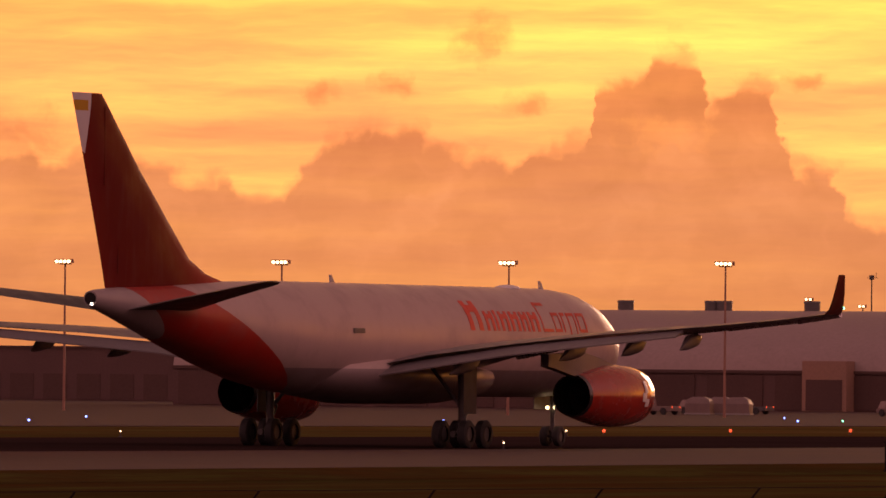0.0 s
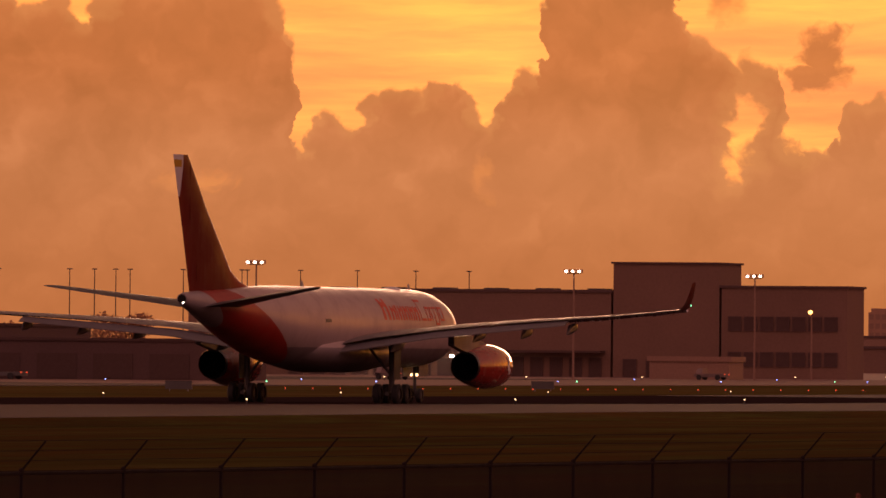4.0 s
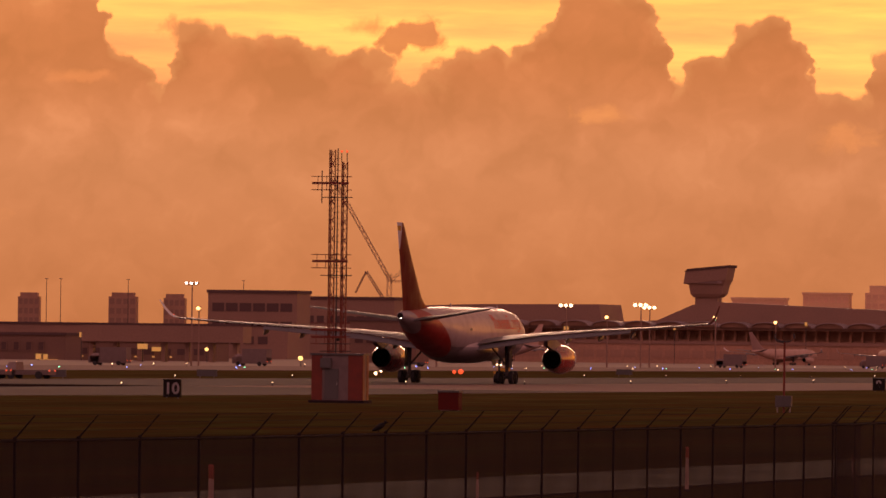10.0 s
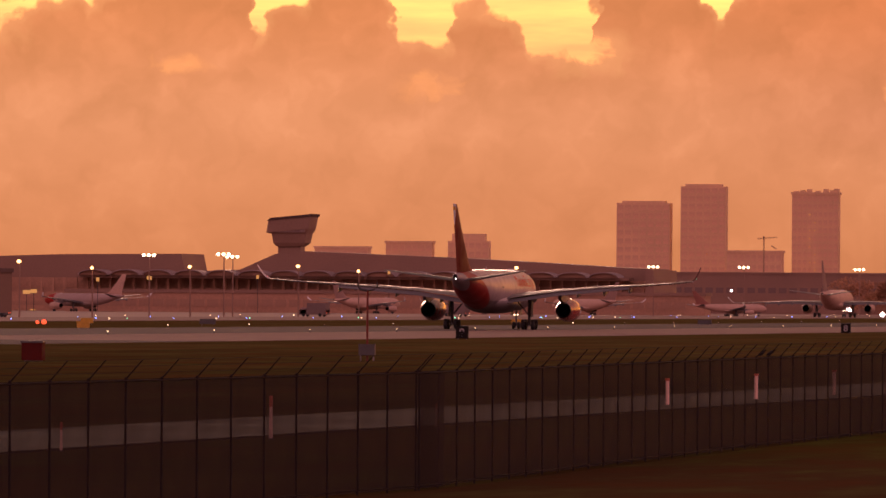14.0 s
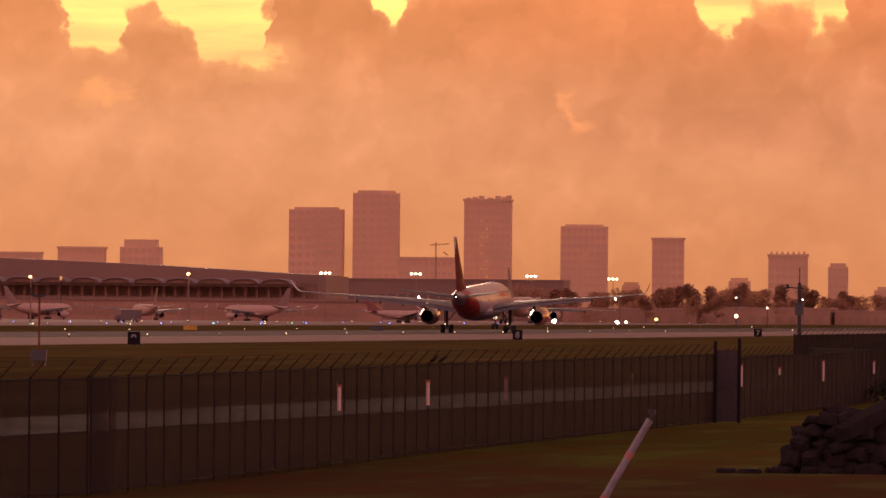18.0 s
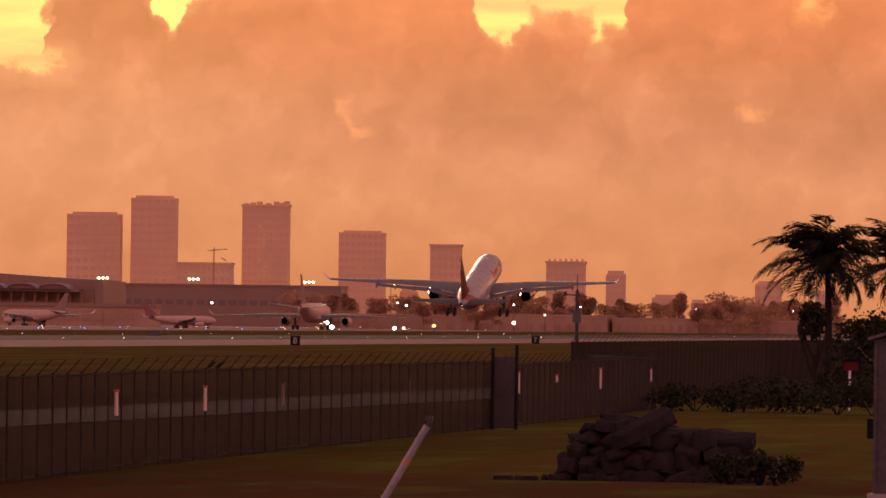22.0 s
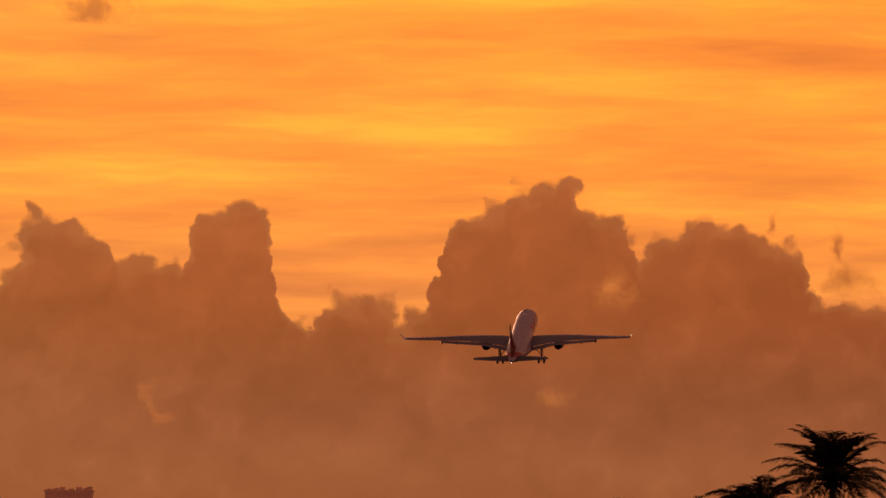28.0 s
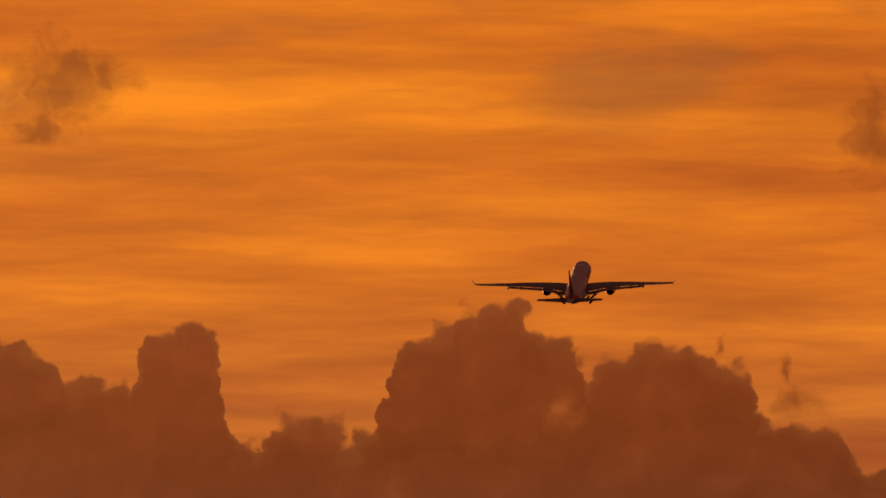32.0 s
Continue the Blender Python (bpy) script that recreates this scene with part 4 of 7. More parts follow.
# ---- perimeter fence ----
FENCE_LINE = ((-52, 20), (-40, 90), (-34.5, 150), (-33, 195), (-35, 260), (-38.5, 425))


def along(line, step):
    """Points and headings at even steps along a line on the ground."""
    out, carry = [], 0.0
    for (xa, ya), (xb, yb) in zip(line[:-1], line[1:]):
        a, b = Vector((xa, ya, 0)), Vector((xb, yb, 0))
        n = (b - a).length
        t = carry
        while t < n:
            out.append((a.lerp(b, t / n), math.atan2(yb - ya, xb - xa)))
            t += step
        carry = t - n
    return out


def fence(name, label, line, tall, step, screen):
    root = thing(name, label, "fence", kind="structure")
    s = Shape()
    s.tube((0, 0, -0.05), (0, 0, tall), 0.022, 0.022, 6)
    s.tube((0, 0, tall), (0, -0.3, tall + 0.34), 0.014, 0.01, 5)
    s.ball((0, 0, tall), 0.035, 3, 6)
    post = s.mesh("post", M["postpaint"])
    panel = Shape()
    panel.add([(0, -0.006, 0.04), (step, -0.006, 0.04), (step, -0.006, tall), (0, -0.006, tall), (0, 0.006, 0.04), (step, 0.006, 0.04), (step, 0.006, tall), (0, 0.006, tall)],
              [(0, 1, 2, 3), (4, 7, 6, 5)])
    panel = panel.mesh("fabric_panel", screen)
    rail = Shape()
    rail.tube((0, 0, tall - 0.03), (step, 0, tall - 0.03), 0.02, 0.02, 5)
    rail.tube((0, 0, 0.1), (step, 0, 0.1), 0.012, 0.012, 4)
    for k in range(3):
        rail.tube((0, -0.1 * (k + 1), tall + 0.113 * (k + 1)), (step, -0.1 * (k + 1), tall + 0.113 * (k + 1)), 0.004, 0.004, 3)
    rail = rail.mesh("rail", M["postpaint"])
    run = along(line, step)
    for k, (q, a) in enumerate(run):
        if k + 1 < len(run):
            d = run[k + 1][0] - q
            a = math.atan2(d.y, d.x)
        m = Matrix.Translation(q) @ Matrix.Rotation(a, 4, "Z")
        part("post", post, None, root, at=m)
        part("fabric_panel", panel, None, root, at=m)
        part("rail", rail, None, root, at=m)
    return root


fence("fence_perimeter", "tall dark chain-link fence with slanted barbed-wire arms", FENCE_LINE[:4], 2.32, 2.75, M["screen"])
# fabric made denser here to fit the camera's grazing view along the wires
fence("fence_slatted", "dark chain-link fence with denser fabric and barbed wire", ((-33.0, 195.0), (-35, 260), (-36.1, 337)), 2.32, 2.75, M["densescreen"])

# rough lawn of the yard, from the fence to the road where the view begins
s = Shape()
edge = [(x + 0.3, y) for x, y in FENCE_LINE] + [(-44, 455), (60, 455), (60, 20)]
s.add([(x, y, 0.02) for x, y in edge] + [(x, y, -0.2) for x, y in edge], [tuple(range(len(edge)))[::-1]] + [(i, (i + 1) % len(edge), len(edge) + (i + 1) % len(edge), len(edge) + i) for i in range(len(edge))])
tagged(part("lawn", s, M["lawn"]), "rough green and brown lawn inside the yard fence", "grass", kind="structure")


# ---- things on the airfield ----
def distance_sign(y, digits):
    root = thing("distance_sign", "black runway distance sign with white number %s" % digits, "sign", "runway distance signs", at=pose(-165, y, 0))
    s = Shape()
    s.box(-0.62, 0.62, -0.16, 0.16, 0.12, 1.3)
    s.box(-0.66, 0.66, -0.19, 0.19, 1.28, 1.34)
    s.box(-0.66, 0.66, -0.19, 0.19, 0.08, 0.13)
    part("cabinet", s, M["black"], root)
    for x in (-0.4, 0.4):
        s = Shape()
        s.tube((x, 0, -0.02), (x, 0, 0.1), 0.05)
        part("leg", s, M["steel"], root)
    c = bpy.data.curves.new("number", "FONT")
    c.body, c.size, c.extrude, c.align_x, c.offset = digits, 1.1, 0.01, "CENTER", 0.03
    c.materials.append(M["shelterpale"])
    part("number", c, None, root, "white numerals", at=pose(0, -0.185, 0.33, 90, 0, 0))


for i, digits in enumerate(("11", "10", "9", "8", "7")):
    distance_sign(390.8 + 304.8 * i, digits)


def ground_lamp(name, label, category, group, mat, r=0.11, h=0.3):
    root = thing(name, label, category, group)
    s = Shape()
    s.tube((0, 0, 0), (0, 0, h), 0.05, 0.04, 6)
    s.tube((0, 0, 0), (0, 0, 0.04), 0.13, 0.12, 8)
    part("stem", s, M["darksteel"], root)
    s = Shape()
    s.ball((0, 0, h + r * 0.8), r, 4, 8)
    part("lens", s, mat, root)
    return root


def rows_of(proto, spots, z=0.0):
    for k, (x, y) in enumerate(spots):
        m = pose(x, y, z(y) if callable(z) else z)
        if k == 0:
            proto.matrix_basis = m
        else:
            copy_thing(proto, m)


rows_of(ground_lamp("runway_edge_light", "small white runway edge light on a stem", "light", "runway edge lights", M["lampwarm"], 0.05),
        [(x, y) for x in (-211, -263) for y in range(330, 2700, 60)], crest)
rows_of(ground_lamp("taxiway_light", "small blue taxiway edge light on a stem", "light", "taxiway edge lights", M["lampblue"], 0.09),
        [(x, y) for x in (-369, -403) for y in range(700, 2900, 75)])
rows_of(ground_lamp("guard_light", "low red guard light beside the taxiway", "light", "red guard lights", M["lampred"], 0.13, 0.2), [(-297, y) for y in (650, 672, 694, 718, 742)])
rows_of(ground_lamp("stop_bar_light", "tiny red light in a row beside the taxiway", "light", "row of tiny red lights", M["lampred"], 0.07, 0.15),
        [(across(-18.3 + 0.155 * k, 950 + 5 * k), 950 + 5 * k) for k in range(26)])
random.seed(5)
rows_of(ground_lamp("apron_light", "small warm light standing on the apron", "light", "apron lights", M["lampwarm"], 0.085, 0.5),
        [(-random.uniform(406, 428), y) for y in range(1250, 4100, 70)] + [(-random.uniform(330, 368), y) for y in range(1700, 3300, 110)])
rows_of(ground_lamp("taxiway_green_light", "small green taxiway centreline light", "light", "green taxiway lights", M["lampgreen"], 0.1, 0.1), [(-386, y) for y in range(900, 2700, 130)], 0.05)

# low dark guidance signs beyond the runway
for b, y, w, mat in ((-18.9, 900, 2.6, "darkgrey"), (-16.85, 1000, 2.4, "darkgrey"), (-14.0, 1060, 2.2, "darkgrey"), (-13.15, 1150, 2.4, "darkgrey"), (-11.5, 1250, 1.6, "yellow"), (-10.8, 1500, 2.4, "darkgrey"),
                     (-9.05, 1650, 2.2, "yellow"), (-11.48, 1500, 1.9, "yellow"), (-8.0, 1750, 2.4, "darkgrey")):
    root = thing("guidance_sign", "low %s taxiway guidance sign on two legs" % ("yellow" if mat == "yellow" else "dark"), "sign", "taxiway guidance signs", at=pose(across(b, y), y, 0))
    s = Shape()
    s.box(-w / 2, w / 2, -0.12, 0.12, 0.2, 0.95)
    s.box(-w / 2 - 0.04, w / 2 + 0.04, -0.15, 0.15, 0.93, 0.99)
    part("cabinet", s, M[mat], root)
    for x in (-w * 0.35, w * 0.35):
        s = Shape()
        s.tube((x, 0, 0), (x, 0, 0.22), 0.04)
        part("leg", s, M["steel"], root)


# equipment shelter with its antenna mast
def shelter():
    root = thing("equipment_shelter", "orange and white striped equipment shelter with a door", "shelter", at=pose(-146, 664, 0, 0, 0, 4))
    s = Shape()
    s.box(-1.9, 1.9, -1.6, 1.6, 0, 0.18)
    part("base_slab", s, M["oldtarmac"], root)
    s = Shape()
    s.box(-1.72, 1.72, -1.4, 1.4, 0.18, 3.2)
    part("body", s, M["shelterwhite"], root)
    s = Shape()
    s.box(-1.82, 1.82, -1.52, 1.52, 3.2, 3.32)
    part("roof", s, M["darkgrey"], root)
    for x0, x1, mat in ((-1.72, -1.0, "orange"), (0.75, 1.72, "orange")):
        s = Shape()
        s.box(x0, x1, -1.43, -1.39, 0.2, 3.18)
        part("stripe_panel", s, M[mat], root)
    for y0, y1 in ((-1.4, -0.5), (0.4, 1.3)):
        s = Shape()
        s.box(1.71, 1.75, y0, y1, 0.2, 3.18)
        part("stripe_panel", s, M["orange"], root)
    s = Shape()
    s.box(-0.85, 0.1, -1.45, -1.38, 0.25, 2.3)
    d = part("door", s, M["darkgrey"], root)
    s = Shape()
    s.tube((0.0, -1.5, 1.2), (0.0, -1.5, 1.4), 0.03)
    part("handle", s, M["steel"], d)
    s = Shape()
    s.box(-1.1, -0.4, -1.75, -1.4, 2.35, 3.0)
    part("cooling_unit", s, M["darkgrey"], root)


shelter()


def lattice(s, x, y, h, w, rail=0.045):
    legs = [(x + w * math.cos(a), y + w * math.sin(a)) for a in (0.5, 2.6, 4.7)]
    for lx, ly in legs:
        s.tube((lx, ly, 0), (lx, ly, h), rail, rail, 5)
    n = int(h / 0.62)
    for i in range(n):
        z0, z1 = h * i / n, h * (i + 1) / n
        for k in range(3):
            a, b = legs[k], legs[(k + 1) % 3]
            s.tube((*a, z0), (*b, z1 if i % 2 else z0), 0.02, 0.02, 3, cap=False)
            s.tube((*b, z0), (*a, z1), 0.018, 0.018, 3, cap=False)


def antenna_mast():
    root = thing("antenna_mast", "tall red and white twin lattice antenna mast with dipole arrays", "mast", at=pose(-147.5, 668, 0))
    for x, h, n in ((-0.1, 17.0, "lattice_column"), (0.75, 16.2, "lattice_column")):
        s = Shape()
        lattice(s, x, 0, h, 0.22)
        part(n, s, M["orange"], root, "red lattice column")
    s = Shape()
    s.tube((0.25, 0.2, 0), (0.25, 0.2, 17.1), 0.05, 0.04, 6)
    for z in [0.4 * k for k in range(2, 42)]:
        s.box(0.1, 0.4, 0.19, 0.21, z, z + 0.03)
    part("ladder", s, M["darksteel"], root)
    for z, w in ((14.75, 1.4), (9.5, 1.25), (4.9, 1.2), (4.4, 1.2)):
        s = Shape()
        s.box(-0.9 - w * 0.35, 1.1, -0.35, -0.22, z - 0.08, z + 0.08)
        for dz in (-0.45, 0.45):
            s.tube((-0.9 - w * 0.4, -0.3, z + dz), (1.35, -0.3, z + dz), 0.025, 0.025, 4)
        for x in (-1.0, -0.4, 0.3, 1.0):
            s.tube((x, -0.3, z - 0.5), (x, -0.3, z + 0.5), 0.022, 0.022, 4)
        part("dipole_bay", s, M["orange"], root)
        s = Shape()
        s.tube((-0.75, -0.3, z - 0.95), (1.4, -0.3, z - 0.95), 0.03, 0.03, 4)
        part("cross_arm", s, M["darksteel"], root)
    s = Shape()
    s.tube((-0.72, -0.3, 13.4), (-0.72, -0.3, 15.6), 0.04, 0.04, 5)
    part("whip_antenna", s, M["darksteel"], root)
    for x in (0.55, 0.92):
        s = Shape()
        s.tube((x, 0, 16.2), (x, 0, 16.82), 0.03)
        part("light_stem", s, M["darksteel"], root)
        s = Shape()
        s.ball((x, 0, 16.9), 0.085)
        part("obstruction_light", s, M["lampred"], root)


antenna_mast()

root = thing("equipment_bin", "dark red squat metal equipment cabinet in the grass", "cabinet", at=pose(across(-11.78, 595), 595, 0))
s = Shape()
s.box(-0.62, 0.62, -0.5, 0.5, 0.05, 1.1)
part("body", s, M["binred"], root)
s = Shape()
s.box(-0.68, 0.68, -0.56, 0.56, 1.1, 1.22)
part("lid", s, M["darkgrey"], root)
s = Shape()
s.box(-0.5, 0.5, -0.4, 0.4, -0.02, 0.05)
part("plinth", s, M["concrete"], root)

root = thing("sensor_pole", "orange sensor pole with a forked top and a grey box", "pole", at=pose(across(-9.9, 622), 622, 0))
s = Shape()
s.tube((0, 0, 0), (0, 0, 4.4), 0.075, 0.065, 8)
part("pole", s, M["orange"], root)
s = Shape()
ring = [(-0.58, 4.9, 0.05), (-0.62, 4.65, 0.06), (-0.45, 4.45, 0.06), (0, 4.36, 0.07), (0.45, 4.45, 0.06), (0.62, 4.65, 0.06), (0.58, 4.9, 0.05)]
s.loft([[Vector((x + r * math.cos(2 * math.pi * i / 6) * (0.7 if abs(x) < 0.5 else 1), r * math.sin(2 * math.pi * i / 6), z + (r * math.cos(2 * math.pi * i / 6) if abs(x) < 0.5 else 0))) for i in range(6)] for x, z, r in ring])
part("forked_head", s, M["darksteel"], root)
s = Shape()
s.box(-0.5, 0.5, -0.25, 0.15, 0.35, 1.05)
part("control_box", s, M["darkgrey"], root)
for x in (-0.4, 0.4):
    s = Shape()
    s.tube((x, -0.05, 0), (x, -0.05, 0.4), 0.04)
    part("leg", s, M["steel"], root)


def pylon():
    root = thing("marker_post", "slim white marker post with an orange top", "marker post", "marker posts along the service road")
    s = Shape()
    s.loft([[Vector((r * math.cos(2 * math.pi * i / 10), r * math.sin(2 * math.pi * i / 10), z)) for i in range(10)] for z, r in ((0.05, 0.085), (0.9, 0.075))])
    part("post", s, M["postwhite"], root, smooth=True)
    s = Shape()
    s.loft([[Vector((r * math.cos(2 * math.pi * i / 10), r * math.sin(2 * math.pi * i / 10), z)) for i in range(10)] for z, r in ((0.88, 0.082), (1.15, 0.08), (1.18, 0.05))])
    part("cap", s, M["capred"], root, "orange cap", True)
    s = Shape()
    s.tube((0, 0, 0), (0, 0, 0.06), 0.2, 0.17, 10)
    part("foot", s, M["rubber"], root)
    return root


mp = pylon()
for k, (b, x) in enumerate(((-13.12, -48.6), (-11.62, -49.5), (-10.44, -48.6), (-9.51, -49.5), (-15.07, -48.6), (-5.15, -49), (-4.75, -49))):
    m = pose(x, x / math.tan(radians(b)), 0) @ Matrix.Diagonal((0.55, 0.55, 0.6, 1) if x == -49.5 else (0.75, 0.75, 1, 1))
    if k:
        copy_thing(mp, m)
    else:
        mp.matrix_basis = m

# gate in the fence, and the screened fence beyond it
root = thing("gate", "narrow grey metal gate panel between two dark posts", "gate", at=pose(-35.64, 338, 0, 0, 0, 8))
for x in (-0.42, 0.38):
    s = Shape()
    s.tube((x, 0, 0), (x, 0, 2.75 if x < 0 else 2.85), 0.06, 0.06, 8)
    part("post", s, M["postpaint"], root)
s = Shape()
s.box(-0.36, 0.32, -0.03, 0.03, 0.06, 2.45)
part("gate_leaf", s, M["gategrey"], root)
solid = paint("slatted_screen", (0.015, 0.009, 0.0105), 0.9, scale=0.6, vary=0.3, spec=0.1)
fence("fence_yard", "long dark slatted yard fence with barbed wire", ((-45, 455), (-47, 590), (-40, 700), (-20, 760)), 2.75, 3.05, solid)
fence("fence_screen", "dark screened stretch of fence beside the gate", ((-36.2, 341), (-38.8, 428)), 2.2, 2.75, M["thickscreen"])
fence("fence_return", "dark screened fence turning towards the yard", ((-38.8, 428), (-44, 452)), 2.2, 2.75, solid)


def bird(x, y, z, turn):
    root = thing("bird", "dark bird perched on the fence wire", "bird", "birds on the fence", at=pose(x, y, z, 0, 0, turn))
    k = 0.55
    s = Shape()
    s.loft([[Vector((r * math.cos(2 * math.pi * i / 8), u, 0.16 + 0.5 * u + r * 1.1 * math.sin(2 * math.pi * i / 8))) for i in range(8)][::-1] for u, r in ((-0.2, 0.02), (-0.1, 0.06), (0.02, 0.09), (0.12, 0.075), (0.2, 0.02))])
    part("body", scaled(s, k), M["black"], root, smooth=True)
    s = Shape()
    s.ball((0, 0.2, 0.3), 0.055)
    s.tube((0, 0.24, 0.3), (0, 0.32, 0.29), 0.016, 0.004, 5)
    part("head", scaled(s, k), M["black"], root, smooth=True)
    s = Shape()
    s.box(-0.03, 0.03, -0.4, -0.16, 0.02, 0.05, turn=pose(0, 0, 0, 20))
    part("tail", scaled(s, k), M["black"], root)
    s = Shape()
    s.tube((-0.03, 0, 0), (-0.03, 0.0, 0.12), 0.008, 0.008, 4)
    s.tube((0.03, 0, 0), (0.03, 0.0, 0.12), 0.008, 0.008, 4)
    part("leg", scaled(s, k), M["black"], root)


def on_fence(b):
    """The point of the fence line on a bearing."""
    t = math.tan(radians(b))
    for (xa, ya), (xb, yb) in zip(FENCE_LINE[:-1], FENCE_LINE[1:]):
        u = (t * ya - xa) / ((xb - xa) - t * (yb - ya))
        if 0 <= u <= 1:
            return xa + u * (xb - xa), ya + u * (yb - ya)


# stand-ins for marker posts behind the fence, set on its face to fit the camera's view
for b, z0, z1 in ((-8.22, 1.29, 1.91), (-7.72, 1.25, 1.9), (-7.28, 1.21, 1.89), (-6.57, 1.07, 1.83), (-5.952, 1.15, 1.93), (-5.737, 1.45, 1.75), (-5.49, 1.08, 1.9), (-5.205, 1.2, 1.75)):
    u = math.tan(radians(b))
    w = (-36.2 - u * 341) / (u * 87 + 2.6)
    x, y = (-36.2 - 2.6 * w, 341 + 87 * w) if b > -6 else on_fence(b)
    root = thing("reflector_strip", "slim pale stand-in on the fence for a marker post behind it", "reflector", "reflector strips on the fence", at=pose(x + 0.06, y - 0.03, 0))
    s = Shape()
    s.loft([[Vector((-0.045, 0, z)), Vector((0, -0.02, z)), Vector((0.045, 0, z)), Vector((0, 0.012, z))] for z in (z0, z1)])
    part("strip", s, M["postwhite"], root)
    s = Shape()
    s.box(-0.055, 0.055, -0.025, 0.02, z1 - 0.06, z1)
    part("clamp", s, M["capred"], root)
for b, turn in ((-12.18, -60), (-7.68, -50), (-7.63, -70)):
    x, y = on_fence(b)
    bird(x, y, 2.32, turn)

root = thing("weather_mast", "slim dark weather mast with vane arms", "mast", at=pose(across(-5.62, 720), 720, 0))
s = Shape()
s.tube((0, 0, 0), (0, 0, 5.9), 0.17, 0.12, 8)
part("pole", s, M["darksteel"], root)
s = Shape()
s.tube((0, 0, 5.8), (0, 0, 7.0), 0.04, 0.03, 6)
part("tip_rod", s, M["darksteel"], root)
s = Shape()
s.tube((-0.85, 0, 5.6), (0.3, 0, 5.5), 0.05, 0.05, 6)
s.box(-0.95, -0.75, -0.02, 0.02, 5.5, 5.8)
part("vane_arm", s, M["darksteel"], root)
s = Shape()
s.box(-0.3, 0.3, -0.2, 0.2, 3.6, 4.5)
part("instrument_box", s, M["darkgrey"], root)


# ---- buildings beyond the runway ----
def wall_thing(name, label, x0, x1, y0, y1, h, mat, roof="darkclad", parapet=0.6, category="building"):
    """A plain block with its walls and a roof with a parapet. Parts are added by the caller."""
    root = thing(name, label, category)
    s = Shape()
    s.box(x0, x1, y0, y1, 0, h)
    part("wall", s, M[mat], root)
    s = Shape()
    s.box(x0 - 0.25, x1 + 0.25, y0 - 0.25, y1 + 0.25, h, h + parapet)
    part("roof", s, M[roof], root)
    return root


def pane_row(root, name, x0, x1, y, z0, z1, n, mat, fill=0.7, frame=None, face="y"):
    """A row of like panels set proud of a wall that faces -y (or +x)."""
    w = (x1 - x0) / n
    s = Shape()
    if face == "y":
        s.box(-w * fill / 2, w * fill / 2, -0.12, 0.06, 0, z1 - z0)
    else:
        s.box(-0.06, 0.12, -w * fill / 2, w * fill / 2, 0, z1 - z0)
    me = s.mesh(name, M[mat])
    fr = None
    if frame:
        s = Shape()
        a, b, h = w * fill / 2 + 0.12, w * fill / 2, z1 - z0
        for p, q, r, t in ((-a, -b, 0, h), (b, a, 0, h), (-a, a, h, h + 0.12), (-a, a, -0.1, 0)):
            s.box(p, q, -0.2, 0.04, r, t)
        fr = s.mesh("frame", M[frame])
    for i in range(n):
        c = x0 + w * (i + 0.5)
        ob = part(name, me, None, root, at=pose(c, y, z0) if face == "y" else pose(y, c, z0))
        if fr and face == "y":
            part("frame", fr, None, ob)


# barrel-roofed hangar: long side to the runway, arched end to the east
def hangar():
    x0, x1, y0, y1 = -662, -548, 1300, 1362
    root = thing("hangar", "long pale barrel-roofed hangar with dark doors", "hangar")
    s = Shape()
    s.box(x0, x1, y0, y1, 0, 5.6)
    part("wall", s, M["hangarwall"], root)
    s = Shape()
    n = 20
    prof = [(y0 + (y1 - y0) * (1 - math.cos(math.pi * i / n)) / 2, 5.6 + 8.6 * math.sin(math.pi * i / n)) for i in range(n + 1)]
    s.loft([[Vector((x, y, z)) for y, z in prof] for x in (x0, x1 - 0.5)])
    part("roof", s, M["roofwhite"], root, "pale curved roof", True)
    s = Shape()
    s.loft([[Vector((x, y, z)) for y, z in prof] for x in (x1 - 0.5, x1)])
    part("gable", s, M["hangarwall"], root)
    for i in range(11):
        s = Shape()
        x = x0 + (x1 - x0) * (i + 0.5) / 11
        s.box(x - 4.2, x + 4.2, y0 - 0.25, y0 + 0.1, 0.1, 4.9)
        part("door_panel", s, M["hangardoor"], root)
    s = Shape()
    s.box(x0, x1, y0 - 0.35, y0, 5.2, 5.65)
    part("gutter", s, M["hangardoor"], root)
    for b in (-24.44, -23.95, -23.885, -23.39, -22.89, -22.805, -25.2, -26.0, -26.35):
        x = across(b, 1331)
        s = Shape()
        s.tube((x, 1331, 14.0), (x, 1331, 15.3), 1.15, 1.15, 14)
        s.tube((x, 1331, 15.3), (x, 1331, 15.6), 1.25, 1.15, 14)
        part("roof_vent", s, M["darkgrey"], root, "dark round roof vent")
    xa, xb = across(-23.396, y0), across(-23.148, y0)
    s = Shape()
    s.box(xa, xb, y0 - 3.0, y0, 0, 7.0)
    blk = part("entrance_block", s, M["darkclad"], root, "paler projecting entrance block")
    s = Shape()
    s.box(xa + 0.6, xb - 0.6, y0 - 3.1, y0 - 2.95, 0.1, 4.4)
    part("entrance_door", s, M["hangardoor"], blk)
    s = Shape()
    s.box(x1, x1 + 0.3, y0 + 6, y1 - 6, 0.1, 5.0)
    part("end_door", s, M["hangardoor"], root)


